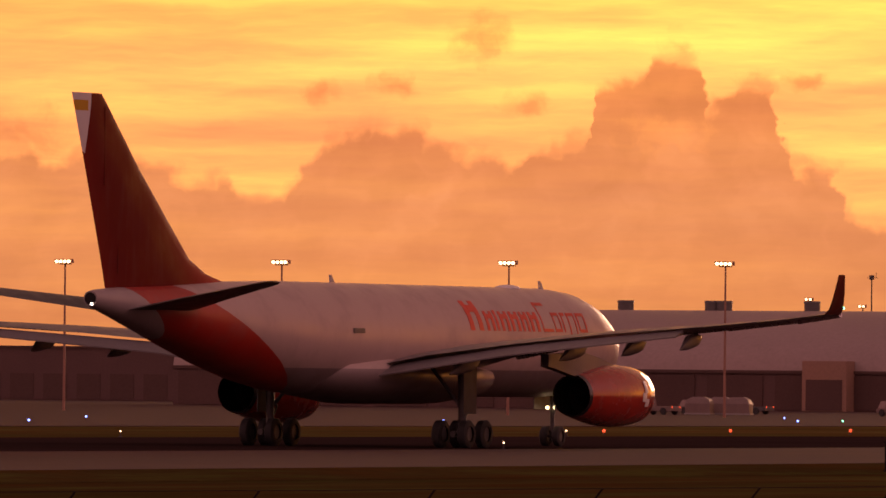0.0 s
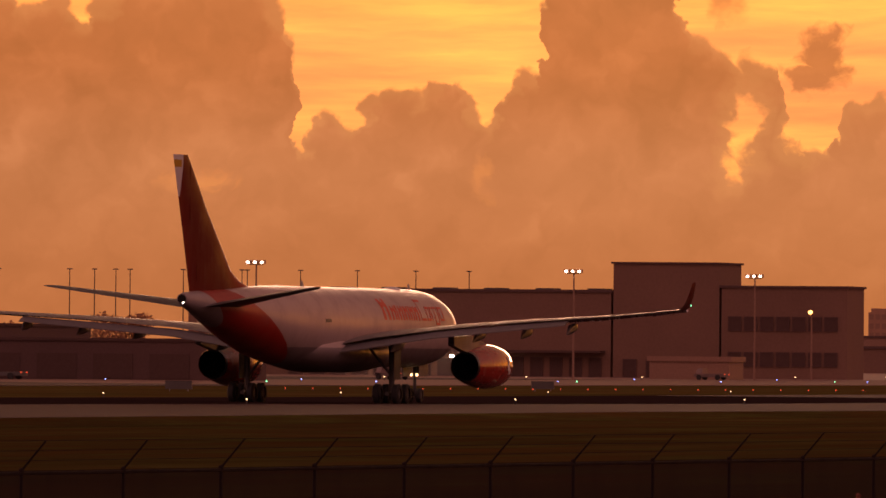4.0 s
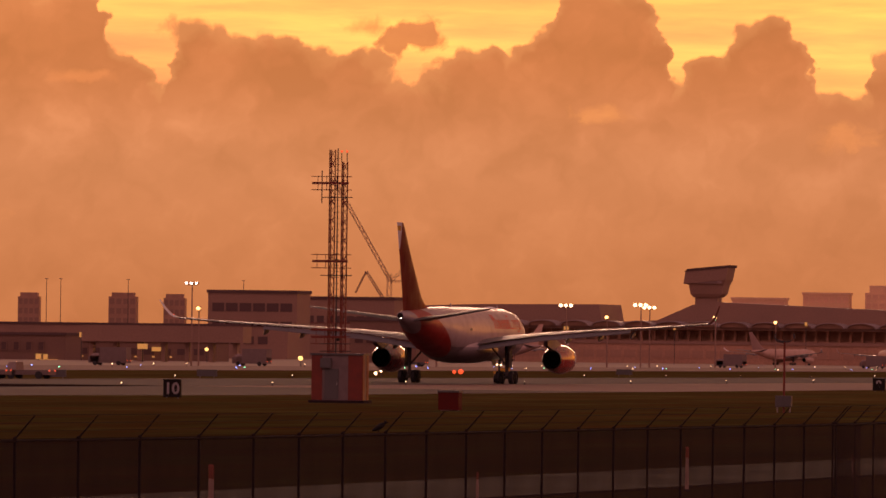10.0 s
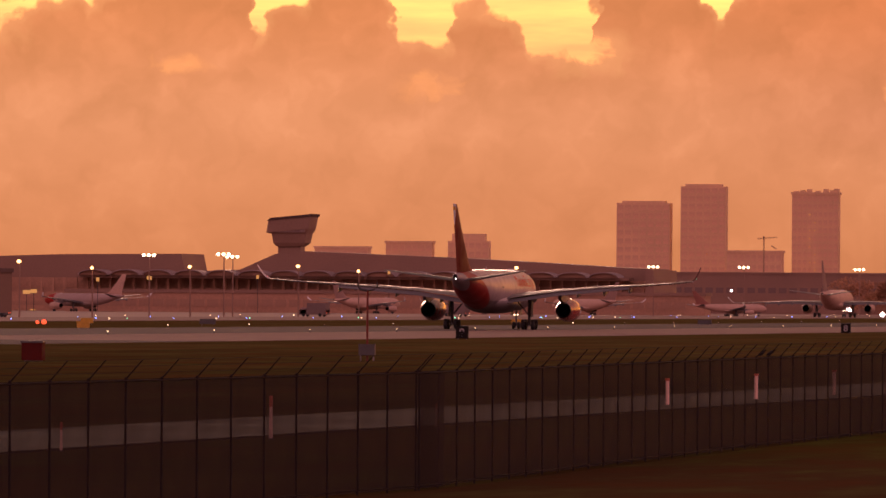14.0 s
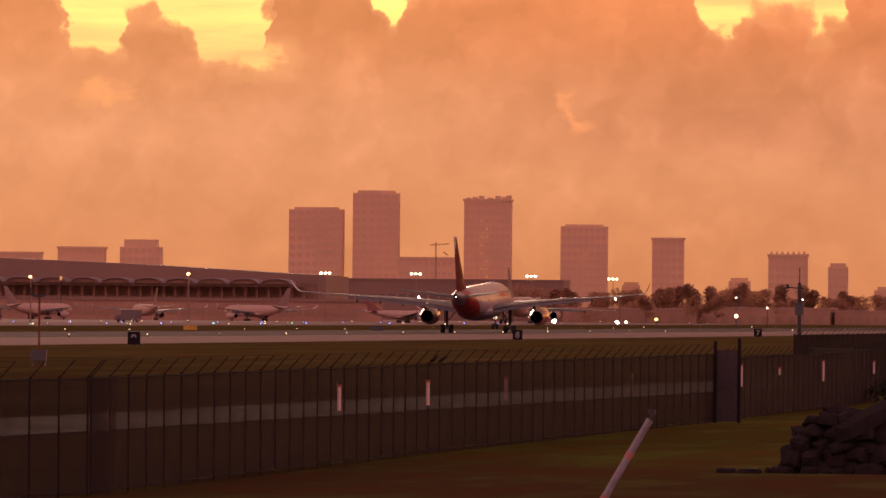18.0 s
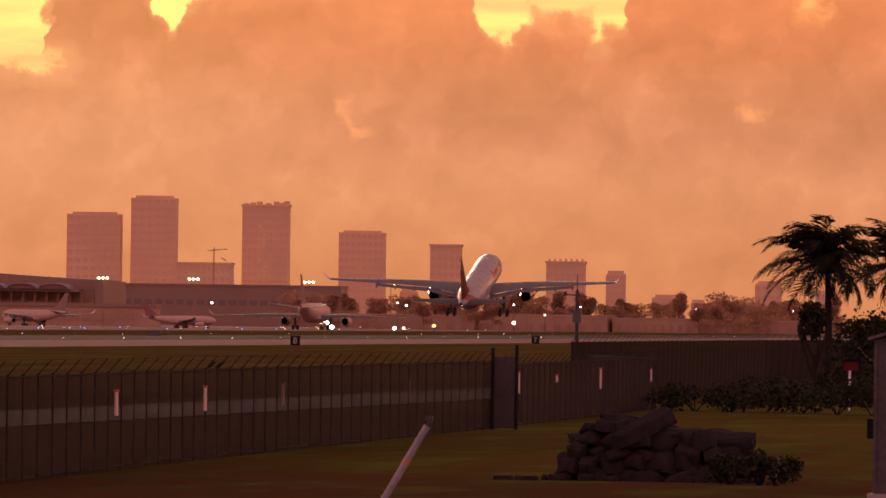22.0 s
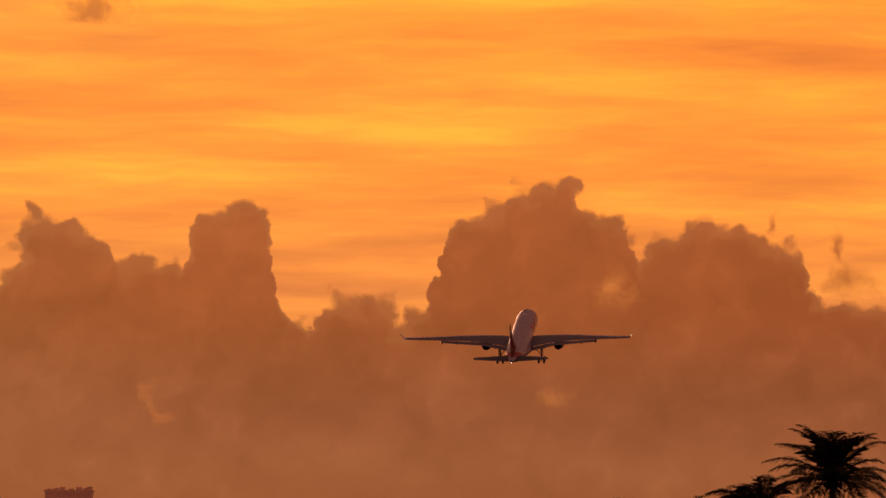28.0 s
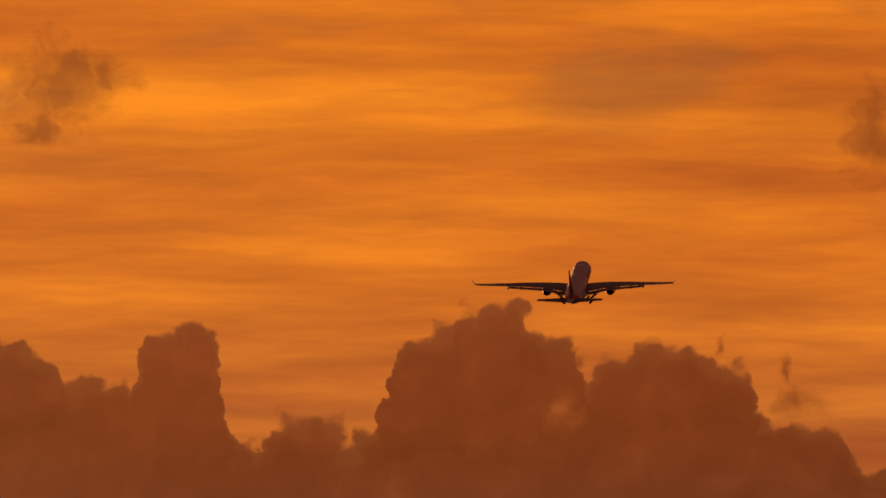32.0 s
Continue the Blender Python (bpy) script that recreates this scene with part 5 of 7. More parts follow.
hangar()
r = wall_thing("workshop_block", "plain dark workshop block behind the hangar", across(-21.88, 1380), across(-21.47, 1380), 1380, 1400, 11.3, "hangarwall", "hangardoor", 0.4)
pane_row(r, "shutter", across(-21.84, 1380), across(-21.5, 1380), 1380, 0.2, 4.2, 2, "hangardoor", 0.75)
r = wall_thing("hangar_annex", "plain mauve workshop block beside the hangar", across(-21.46, 1380), -500, 1380, 1420, 7.2, "hangarwall", "hangardoor", 0.4)
pane_row(r, "shutter", -541, -502, 1380, 0.2, 4.2, 6, "hangardoor", 0.75)
r = wall_thing("maintenance_block", "long low hazy maintenance building", across(-29.5, 1500), across(-26.7, 1500), 1500, 1530, 8.6, "hangarwall", "hangardoor", 0.4)
pane_row(r, "shutter", across(-29.4, 1500), across(-26.8, 1500), 1500, 0.2, 4.4, 14, "hangardoor", 0.7)
r = wall_thing("low_shed", "low dark service building", -478, -420, 1240, 1262, 5.0, "hangarwall", "hangardoor", 0.4)
pane_row(r, "shutter", -476, -422, 1240, 0.2, 3.4, 7, "hangardoor", 0.7)


def control_tower():
    y = 1700
    root = thing("control_tower", "older concrete control tower with a glazed cab", "tower", at=pose(across(-21.34, y), y, 0) @ Matrix.Diagonal((1, 1, 1.085, 1)))
    s = Shape()
    s.box(-4.2, 4.2, -4.2, 4.2, 0, 13.2)
    part("shaft", s, M["concrete"], root)
    s = Shape()
    s.box(-4.8, 4.8, -4.8, 4.8, 13.2, 14.3)
    part("gallery", s, M["darkclad"], root)
    oct_ = lambda r, z: [Vector((r * math.cos(math.pi * (2 * i + 1) / 8), r * math.sin(math.pi * (2 * i + 1) / 8), z)) for i in range(8)]
    s = Shape()
    s.loft([oct_(2.5, 14.3), oct_(2.8, 17.2), oct_(3.35, 19.3)])
    part("cab", s, M["hangardoor"], root, "sloping dark glass cab")
    s = Shape()
    s.loft([oct_(3.55, 19.3), oct_(3.5, 19.7), oct_(2.2, 20.1), oct_(1.9, 20.6)])
    part("cab_roof", s, M["darkclad"], root)
    for k in range(8):
        a = math.pi * (2 * k + 1) / 8
        s = Shape()
        s.tube((2.82 * math.cos(a), 2.82 * math.sin(a), 17.2), (3.4 * math.cos(a), 3.4 * math.sin(a), 19.35), 0.09)
        part("mullion", s, M["darkclad"], root)
    for x, h in ((-1.5, 21.4), (0.3, 21.0), (1.2, 21.1)):
        s = Shape()
        s.tube((x, 0, 19.6), (x, 0, h), 0.07)
        part("aerial", s, M["darksteel"], root)
    for z in (4.0, 8.0):
        s = Shape()
        s.box(-1.6, 1.6, -4.3, -4.15, z, z + 1.6)
        part("window", s, M["lampdim"] if z > 5 else M["glass"], root)


control_tower()

# cargo terminal with loading docks
CT_Y = 1215
xa, xb, xc, xd = (across(b, CT_Y) for b in (-18.5, -16.47, -15.86, -15.14))
r = wall_thing("cargo_terminal", "long mauve cargo terminal with lit loading docks", xa - 0, xb, CT_Y, CT_Y + 20, 11.55, "cargowall", "hangarwall", 0.35)
pane_row(r, "dock_door", across(-18.3, CT_Y), across(-17.1, CT_Y), CT_Y, 0.9, 3.1, 10, "hangardoor", 0.62, "hangarwall")
pane_row(r, "dock_door", across(-17.05, CT_Y), across(-16.5, CT_Y), CT_Y, 0.9, 3.3, 5, "hangardoor", 0.55, "hangarwall")
s = Shape()
s.box(across(-18.35, CT_Y), across(-16.5, CT_Y), CT_Y - 2.2, CT_Y - 0.02, 4.0, 4.3)
part("canopy", s, M["hangardoor"], r)
for k in range(10):
    x = across(-18.23 + 0.1122 * k, CT_Y)
    s = Shape()
    s.box(x - 0.22, x + 0.22, CT_Y - 2.5, CT_Y - 2.21, 3.3, 3.6)
    part("dock_lamp", s, M["lampbeam"] if k > 1 else M["lampwhite"], r, "bright dock floodlight")
for k in range(7):
    x = xa + (xb - xa) * (k + 0.5) / 7
    s = Shape()
    s.box(x - 1.2, x + 1.2, CT_Y + 5, CT_Y + 8, 11.9, 12.1)
    part("roof_unit", s, M["darkgrey"], r)
r = wall_thing("freight_block", "tall plain warehouse block on the cargo terminal", xb + 0.3, xc, CT_Y, CT_Y + 10, 15.15, "cargowall", "hangarwall", 0.25)
pane_row(r, "dock_door", xb + 1, xc - 1, CT_Y, 0.3, 3.2, 4, "hangardoor", 0.5, "hangarwall")
r = wall_thing("cargo_offices", "stepped dark office block beside the warehouse", xc + 0.3, xd, CT_Y, CT_Y + 8, 12.25, "cargowall", "hangarwall", 0.3)
pane_row(r, "window", xc + 1, xd - 1, CT_Y, 7.0, 8.6, 7, "hangardoor", 0.7, "hangarwall")
pane_row(r, "window", xc + 1, xd - 1, CT_Y, 2.6, 4.2, 7, "hangardoor", 0.7, "hangarwall")
r = wall_thing("cargo_annex", "low mauve annex beside the cargo terminal", across(-18.85, CT_Y), xa - 0.6, CT_Y, CT_Y + 12, 9.9, "cargowall", "hangarwall", 0.35)
pane_row(r, "window", across(-18.8, CT_Y), xa - 1, CT_Y, 5.6, 7.0, 5, "hangarwall", 0.6)
r = wall_thing("jet_bridge", "dark raised passenger walkway on columns", across(-16.25, 1150), across(-15.8, 1150), 1150, 1156, 3.1, "darkclad")

# high-mast floodlights
def flood_mast(h, heads, mat, spread=0.9, steel="darkclad", r=0.2):
    root = thing("floodlight_mast", "tall steel floodlight mast with lit lamps", "floodlight", "airport floodlight masts")
    s = Shape()
    s.tube((0, 0, 0), (0, 0, h), 0.17, 0.1, 8)
    part("mast", s, M[steel], root)
    s = Shape()
    s.box(-spread, spread, -0.1, 0.1, h - 0.06, h + 0.06)
    part("crossbar", s, M[steel], root)
    for k in range(heads):
        x = 0 if heads == 1 else -spread + 2 * spread * k / (heads - 1)
        s = Shape()
        s.box(x - 0.34, x + 0.34, -0.5, -0.02, h + 0.1, h + 0.55)
        lh = part("lamp_head", s, M["cranepaint"], root)
        s = Shape()
        s.ball((x, -0.62, h + 0.28), 0.33 if heads == 1 and mat == "lampsodium" else 0.18 if heads == 1 else r, 6, 12, 0.85)
        part("lamp_glass", s, M[mat], lh)
    return root


def masts(proto, spots):
    for k, (b, y) in enumerate(spots):
        m = pose(across(b, y), y, 0.04)
        if k:
            copy_thing(proto, m)
        else:
            proto.matrix_basis = m


masts(flood_mast(16.4, 4, "lampwarm", 0.75, "cranepaint"), [(b, 1010) for b in (-27.6, -26.38, -25.1, -23.88, -22.57, -21.26)])
masts(flood_mast(14.5, 3, "lampwhite"), [(-16.68, 1290), (-15.66, 1350), (-14.54, 1500), (-13.24, 1750), (-18.47, 1190), (-21.1, 1250)])
masts(flood_mast(9.5, 1, "lampsodium", 0.4), [(-15.34, 1330), (-14.74, 1600), (-14.72, 1400), (-11.86, 1600), (-10.9, 1800), (-10.29, 1750), (-9.06, 1760), (-11.45, 1900), (-13.2, 1600), (-9.95, 2000)])
masts(flood_mast(12.0, 3, "lampwarm", 1.0, "darkclad", 0.36), [(-8.29, 2350), (-7.78, 2350), (-7.13, 2450), (-6.67, 2600), (-11.13, 1900), (-10.71, 1850), (-10.66, 1950)])
masts(flood_mast(7.0, 1, "lampwhite"), [(-5.975, 2300), (-6.63, 2250), (-4.95, 2600), (-4.76, 2600), (-4.4, 2700), (-4.3, 2500), (-5.6, 2500), (-6.2, 2700)])


def lamp_post(h):
    root = thing("street_lamp", "slim unlit lamp post with a small head", "street lamp", "slim lamp posts")
    s = Shape()
    s.tube((0, 0, 0), (0, 0, h), 0.16, 0.09, 6)
    part("pole", s, M["darksteel"], root)
    s = Shape()
    s.box(-0.5, 0.5, -0.2, 0.2, h, h + 0.22)
    part("head", s, M["darkgrey"], root)
    return root


masts(lamp_post(19.8), [(b, 1900) for b in (-21.9, -20.75, -20.5, -20.12, -20.0, -19.92, -19.52, -19.38, -19.26, -19.18, -18.88, -18.84, -18.55, -18.52, -18.22, -17.9, -17.57, -17.27, -22.2, -21.5)])
masts(lamp_post(25.6), [(b, 3300) for b in (-15.1, -14.88, -14.4, -14.06, -13.98, -13.6, -12.95, -14.89)])

# west concourse, seen past the airliner
r = wall_thing("west_concourse", "low mauve concourse with small square windows", across(-15.05, 1400), across(-13.95, 1400), 1400, 1410, 5.0, "cargowall", "hangarwall", 0.4)
pane_row(r, "window", across(-14.75, 1400), across(-14.05, 1400), 1400, 2.9, 4.0, 10, "hangarwall", 0.4, "cargowall")
for b in (-14.08, -14.02, -13.6):
    s = Shape()
    s.box(across(b, 1400) - 0.8, across(b, 1400) + 0.8, 1399.6, 1399.9, 0.4, 1.6)
    part("lit_bay", s, M["lampdim"], r, "amber lit bay")
r = wall_thing("gate_building", "pale stepped gate building", across(-13.95, 1420), across(-13.1, 1420), 1420, 1428, 4.2, "cargowall", "hangarwall", 0.4)
pane_row(r, "window", across(-13.9, 1420), across(-13.15, 1420), 1420, 2.4, 3.3, 8, "hangarwall", 0.6)
s = Shape()
s.box(across(-13.42, 1420) - 1.0, across(-13.42, 1420) + 1.0, 1419.4, 1419.8, 2.9, 3.5)
part("lit_sign", s, M["lampdim"], r, "small yellow lit sign")
for k in range(7):
    s = Shape()
    c = across(-13.85 + 0.1 * k, 1420)
    s.box(c - 0.14, c + 0.14, 1419.3, 1419.7, 2.0, 2.2)
    part("wall_lamp", s, M["lampdim"], r)
root = thing("elevated_walkway", "dark elevated walkway on slim columns", "walkway")
s = Shape()
s.box(across(-13.86, 1340), across(-12.95, 1340), 1340, 1345, 4.2, 6.4)
part("deck", s, M["darkclad"], root)
for k in range(7):
    c = across(-13.8 + 0.135 * k, 1342)
    s = Shape()
    s.box(c - 0.3, c + 0.3, 1341.5, 1343, 0, 4.2)
    part("column", s, M["darkclad"], root)
r = wall_thing("west_terminal", "long hazy terminal range behind the concourse", across(-15.2, 1800), across(-12.7, 1800), 1800, 1812, 7.4, "darkclad", "hangarwall", 0.4)
pane_row(r, "window", across(-15.1, 1800), across(-12.8, 1800), 1800, 4.2, 5.6, 30, "hangarwall", 0.7)
# garages and terminal
r = wall_thing("parking_garage", "flat-roofed concrete parking garage", across(-13.15, 1900), across(-12.65, 1900), 1900, 1912, 14.0, "darkclad", "hangarwall")
for z in (3.5, 7.0, 10.5):
    pane_row(r, "opening", across(-13.13, 1900), across(-12.67, 1900), 1900, z, z + 1.6, 6, "hangarwall", 0.85)
r = wall_thing("hotel_block", "low brown terminal block with a flat roof", across(-12.65, 1950), across(-12.1, 1950), 1950, 1962, 13.2, "darkclad", "hangarwall")
pane_row(r, "window", across(-12.6, 1950), across(-12.15, 1950), 1950, 8.5, 10.0, 8, "hangarwall", 0.7)


def terminal():
    """The passenger terminal: a long sweeping roof over tiers of decks, and a row of small vaults before it."""
    y0, y1 = 2000, 2024
    root = thing("terminal", "long airport terminal with a sweeping dark roof", "terminal")
    x = lambda b: across(b, y0)
    s = Shape()
    prof = [(-12.2, 12.2), (-11.6, 12.9), (-10.95, 13.1), (-10.93, 9.5), (-10.62, 10.0), (-10.42, 13.2), (-10.3, 13.8), (-10.0, 13.4), (-9.4, 12.6), (-8.9, 11.7), (-8.5, 10.9), (-8.3, 10.6)]
    s.loft([[Vector((x(b), y, 8.2)) for b, z in prof][::-1] + [Vector((x(b), y, z)) for b, z in prof] for y in (y0, y1)])
    part("roof", s, M["darkclad"], root, "sweeping dark roof")
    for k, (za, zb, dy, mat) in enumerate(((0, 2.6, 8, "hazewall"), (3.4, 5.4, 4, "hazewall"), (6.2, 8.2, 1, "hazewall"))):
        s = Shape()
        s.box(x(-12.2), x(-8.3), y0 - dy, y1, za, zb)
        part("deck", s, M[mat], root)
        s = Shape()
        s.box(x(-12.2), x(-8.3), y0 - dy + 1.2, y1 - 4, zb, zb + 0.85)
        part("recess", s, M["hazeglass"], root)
    for i in range(60):
        s = Shape()
        c = x(-12.2) + (x(-8.3) - x(-12.2)) * (i + 0.5) / 60
        s.box(c - 0.25, c + 0.25, y0 - 3.5, y0 - 2.9, 0, 8.2)
        part("column", s, M["hazewall"], root)
    s = Shape()
    s.box(x(-11.5), x(-8.4), y0 - 7, y0 - 0.3, 8.2, 8.75)
    part("vault_beam", s, M["darkclad"], root)
    for i in range(17):
        b = -11.4 + 0.179 * i
        n = 12
        arc = lambda r0, r1, y: [Vector((x(b) + r0 * math.cos(math.pi * k / n), y, 8.75 + r1 * math.sin(math.pi * k / n))) for k in range(n + 1)]
        s = Shape()
        s.loft([arc(3.05, 1.15, y) + arc(2.8, 0.95, y)[::-1] for y in (y0 - 9, y0 - 0.2)])
        v = part("vault", s, M["roofwhite"], root, "small pale vault", True)
        s = Shape()
        s.loft([arc(2.79, 0.94, y) for y in (y0 - 8.0, y0 - 7.8)])
        part("vault_glass", s, M["hazeglass"], v)
    s = Shape()
    s.box(x(-8.3), x(-8.3) + 1.6, y0 - 8.5, y1 - 0.5, 0, 10.4)
    part("end_wall", s, M["darkclad"], root)
    for i in range(14):
        c = x(-12.0 + 0.26 * i)
        s = Shape()
        s.box(c - 0.5, c + 0.5, y0 - 8.15, y0 - 7.9, 1.2, 1.8)
        part("lit_window", s, M["lampdim"], root)


terminal()
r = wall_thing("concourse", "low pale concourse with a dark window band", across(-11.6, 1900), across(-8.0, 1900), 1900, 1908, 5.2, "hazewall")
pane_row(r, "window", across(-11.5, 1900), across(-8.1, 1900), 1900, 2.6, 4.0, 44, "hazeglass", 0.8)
r = wall_thing("satellite_building", "low dark satellite building", across(-12.35, 1500), across(-11.98, 1500), 1500, 1510, 7.8, "cargowall", "hangarwall")
pane_row(r, "window", across(-12.33, 1500), across(-12.0, 1500), 1500, 4.5, 6.0, 5, "hangardoor", 0.7)


def ramp_tower():
    y = 2020
    root = thing("ramp_tower", "flared grey ramp control tower over the terminal", "tower", at=pose(across(-10.32, y), y, 0))
    ring = lambda hw0, hw1, d, z: [Vector((-hw0, -d, z)), Vector((hw1, -d, z)), Vector((hw1, d, z)), Vector((-hw0, d, z))]
    tilt = lambda hw0, hw1, d, z: [Vector((p.x, p.y, p.z + 0.1 * p.x)) for p in ring(hw0, hw1, d, z)]
    s = Shape()
    s.loft([ring(2.7, 1.9, 2.5, 0), ring(2.7, 1.9, 2.5, 14.8)])
    part("shaft", s, M["darkclad"], root)
    s = Shape()
    s.loft([ring(3.0, 2.1, 3.0, 14.8), ring(3.5, 2.9, 3.4, 15.5), ring(3.8, 3.3, 3.7, 17.3), tilt(4.8, 3.8, 4.3, 18.0), tilt(4.4, 4.3, 4.3, 20.4)])
    part("cab", s, M["darkclad"], root)
    s = Shape()
    s.box(-3.3, 3.0, -4.5, -4.2, 17.6, 18.3, turn=pose(0, 0.3, 0))
    part("cab_window", s, M["glass"], root)
    s = Shape()
    s.loft([tilt(4.6, 4.5, 4.5, 20.4), tilt(4.0, 4.6, 4.5, 20.9)])
    part("cab_roof", s, M["hangardoor"], root)


ramp_tower()


# construction cranes
def crane(x, y, parts):
    root = thing("crane", "distant lattice construction crane with a long raised jib", "crane", "construction cranes", at=pose(x, y, 0))
    for n, a, b, w in parts:
        s = Shape()
        a, b = Vector(a), Vector(b)
        d = (b - a).normalized()
        q = d.orthogonal().normalized() * w
        q2 = d.cross(q).normalized() * w
        for o in (q, -q, q2, -q2):
            s.tube(a + o, b + o, 0.06, 0.05, 4)
        m = max(2, int((b - a).length / (w * 3)))
        for i in range(m):
            s.tube(a.lerp(b, i / m) + (q if i % 2 else -q), a.lerp(b, (i + 1) / m) + (-q if i % 2 else q), 0.03, 0.03, 3)
            s.tube(a.lerp(b, i / m) + (q2 if i % 2 else -q2), a.lerp(b, (i + 1) / m) + (-q2 if i % 2 else q2), 0.05, 0.05, 3)
        part(n, s, M["cranepaint"], root)


crane(across(-12.13, 2300), 2300, (("mast_section", (0, 0, 0), (0, 0, 21), 0.7), ("jib", (0.2, 0, 19.5), (-13.6, 0, 43), 0.5), ("counter_jib", (0, 0, 19), (3.8, 0, 22.5), 0.4), ("strut", (0.2, 0, 19.3), (4.2, 0, 19.3), 0.25),
                                  ("boom", (-1.2, 0, 15), (-5.5, 0, 21.5), 0.35), ("fly_boom", (-5.5, 0, 21.5), (-8.0, 0, 16.5), 0.2)))
crane(across(-7.67, 4080), 4080, (("mast_section", (0, 0, 0), (0, 0, 31.5), 0.3), ("jib", (-2.6, 0, 30.4), (5.4, 0, 31.0), 0.22), ("counter_jib", (3.0, 0, 27.6), (5.2, 0, 26.2), 0.22)))


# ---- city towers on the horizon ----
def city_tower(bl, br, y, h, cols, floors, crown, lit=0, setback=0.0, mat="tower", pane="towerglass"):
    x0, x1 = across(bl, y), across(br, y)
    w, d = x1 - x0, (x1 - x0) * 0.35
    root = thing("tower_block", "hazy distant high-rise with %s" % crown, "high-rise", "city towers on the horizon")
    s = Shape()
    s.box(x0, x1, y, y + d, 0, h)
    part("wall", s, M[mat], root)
    if setback:
        s = Shape()
        s.box(x0 + w * 0.1, x1 - w * 0.1, y + d * 0.1, y + d * 0.9, h, h + setback)
        part("crown", s, M[mat], root)
    else:
        s = Shape()
        s.box(x0 - 0.4, x1 + 0.4, y - 0.4, y + d + 0.4, h, h + 1.0)
        part("cornice", s, M[mat], root)
    cw, fh = w / cols, h / floors
    s = Shape()
    s.box(-cw * 0.36, cw * 0.36, -0.14, 0.1, -fh * 0.3, fh * 0.3)
    win = s.mesh("window", M[pane])
    for i in range(cols):
        for k in range(1, floors):
            part("window", win, None, root, at=pose(x0 + cw * (i + 0.5), y, fh * (k + 0.5)))
    random.seed(lit + cols)
    for k in range(lit):
        s = Shape()
        s.box(-0.28, 0.28, -0.3, -0.15, -0.28, 0.28)
        part("lit_window", s, M["lampdim"], root, "lit window", at=pose(x0 + cw * (random.choice((cols // 2 - 1, cols // 2)) + 0.5), y, fh * (random.randrange(floors // 3, floors - 1) + 0.5)))
    return root, x0, x1, h


t_y = 4150
up = lambda el: 3.66 + t_y * 1.008 * math.tan(radians(el))
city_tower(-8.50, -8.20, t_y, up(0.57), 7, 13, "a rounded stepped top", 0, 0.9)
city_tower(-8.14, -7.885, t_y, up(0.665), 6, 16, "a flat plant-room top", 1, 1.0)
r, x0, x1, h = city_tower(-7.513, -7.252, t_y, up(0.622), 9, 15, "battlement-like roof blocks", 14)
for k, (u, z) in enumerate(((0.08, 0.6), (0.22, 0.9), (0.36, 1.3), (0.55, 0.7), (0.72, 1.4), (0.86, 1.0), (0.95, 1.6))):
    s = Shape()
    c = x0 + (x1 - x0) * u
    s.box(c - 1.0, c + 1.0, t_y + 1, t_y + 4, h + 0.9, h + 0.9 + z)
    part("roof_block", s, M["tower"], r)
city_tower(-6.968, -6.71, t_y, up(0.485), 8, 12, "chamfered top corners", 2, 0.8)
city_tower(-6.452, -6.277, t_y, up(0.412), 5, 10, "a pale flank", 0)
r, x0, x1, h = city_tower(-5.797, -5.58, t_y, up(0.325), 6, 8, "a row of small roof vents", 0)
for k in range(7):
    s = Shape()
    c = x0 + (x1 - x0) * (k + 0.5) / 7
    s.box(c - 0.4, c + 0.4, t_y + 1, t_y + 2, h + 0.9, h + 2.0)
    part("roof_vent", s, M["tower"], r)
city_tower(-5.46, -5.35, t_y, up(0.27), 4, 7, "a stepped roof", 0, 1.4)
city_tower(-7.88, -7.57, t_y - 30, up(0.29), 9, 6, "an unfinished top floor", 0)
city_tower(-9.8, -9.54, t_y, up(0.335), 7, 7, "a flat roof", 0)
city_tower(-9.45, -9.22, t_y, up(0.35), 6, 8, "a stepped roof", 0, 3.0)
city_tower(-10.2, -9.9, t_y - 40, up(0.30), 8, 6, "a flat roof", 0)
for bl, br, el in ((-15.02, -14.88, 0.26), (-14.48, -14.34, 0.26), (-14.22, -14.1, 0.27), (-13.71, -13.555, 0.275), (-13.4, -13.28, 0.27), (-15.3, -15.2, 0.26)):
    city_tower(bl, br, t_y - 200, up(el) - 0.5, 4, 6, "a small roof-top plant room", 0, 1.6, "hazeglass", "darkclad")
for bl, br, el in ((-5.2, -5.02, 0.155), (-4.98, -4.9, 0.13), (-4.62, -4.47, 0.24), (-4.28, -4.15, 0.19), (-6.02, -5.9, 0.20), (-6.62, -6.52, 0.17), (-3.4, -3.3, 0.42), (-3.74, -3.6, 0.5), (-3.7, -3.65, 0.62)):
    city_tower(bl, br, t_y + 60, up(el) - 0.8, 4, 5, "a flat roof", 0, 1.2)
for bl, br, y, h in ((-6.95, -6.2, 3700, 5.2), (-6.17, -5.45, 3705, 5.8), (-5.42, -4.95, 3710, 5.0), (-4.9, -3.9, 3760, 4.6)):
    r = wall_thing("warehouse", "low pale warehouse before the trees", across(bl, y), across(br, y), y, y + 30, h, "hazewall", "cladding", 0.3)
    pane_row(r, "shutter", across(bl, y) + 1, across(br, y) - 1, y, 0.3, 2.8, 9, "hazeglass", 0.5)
r = wall_thing("airport_annex", "long dark low building under the city towers", across(-8.35, 3060), across(-6.95, 3060), 3060, 3076, 12.9, "darkclad")
pane_row(r, "window", across(-8.3, 3060), across(-7.0, 3060), 3060, 7.2, 8.8, 22, "glass", 0.7)


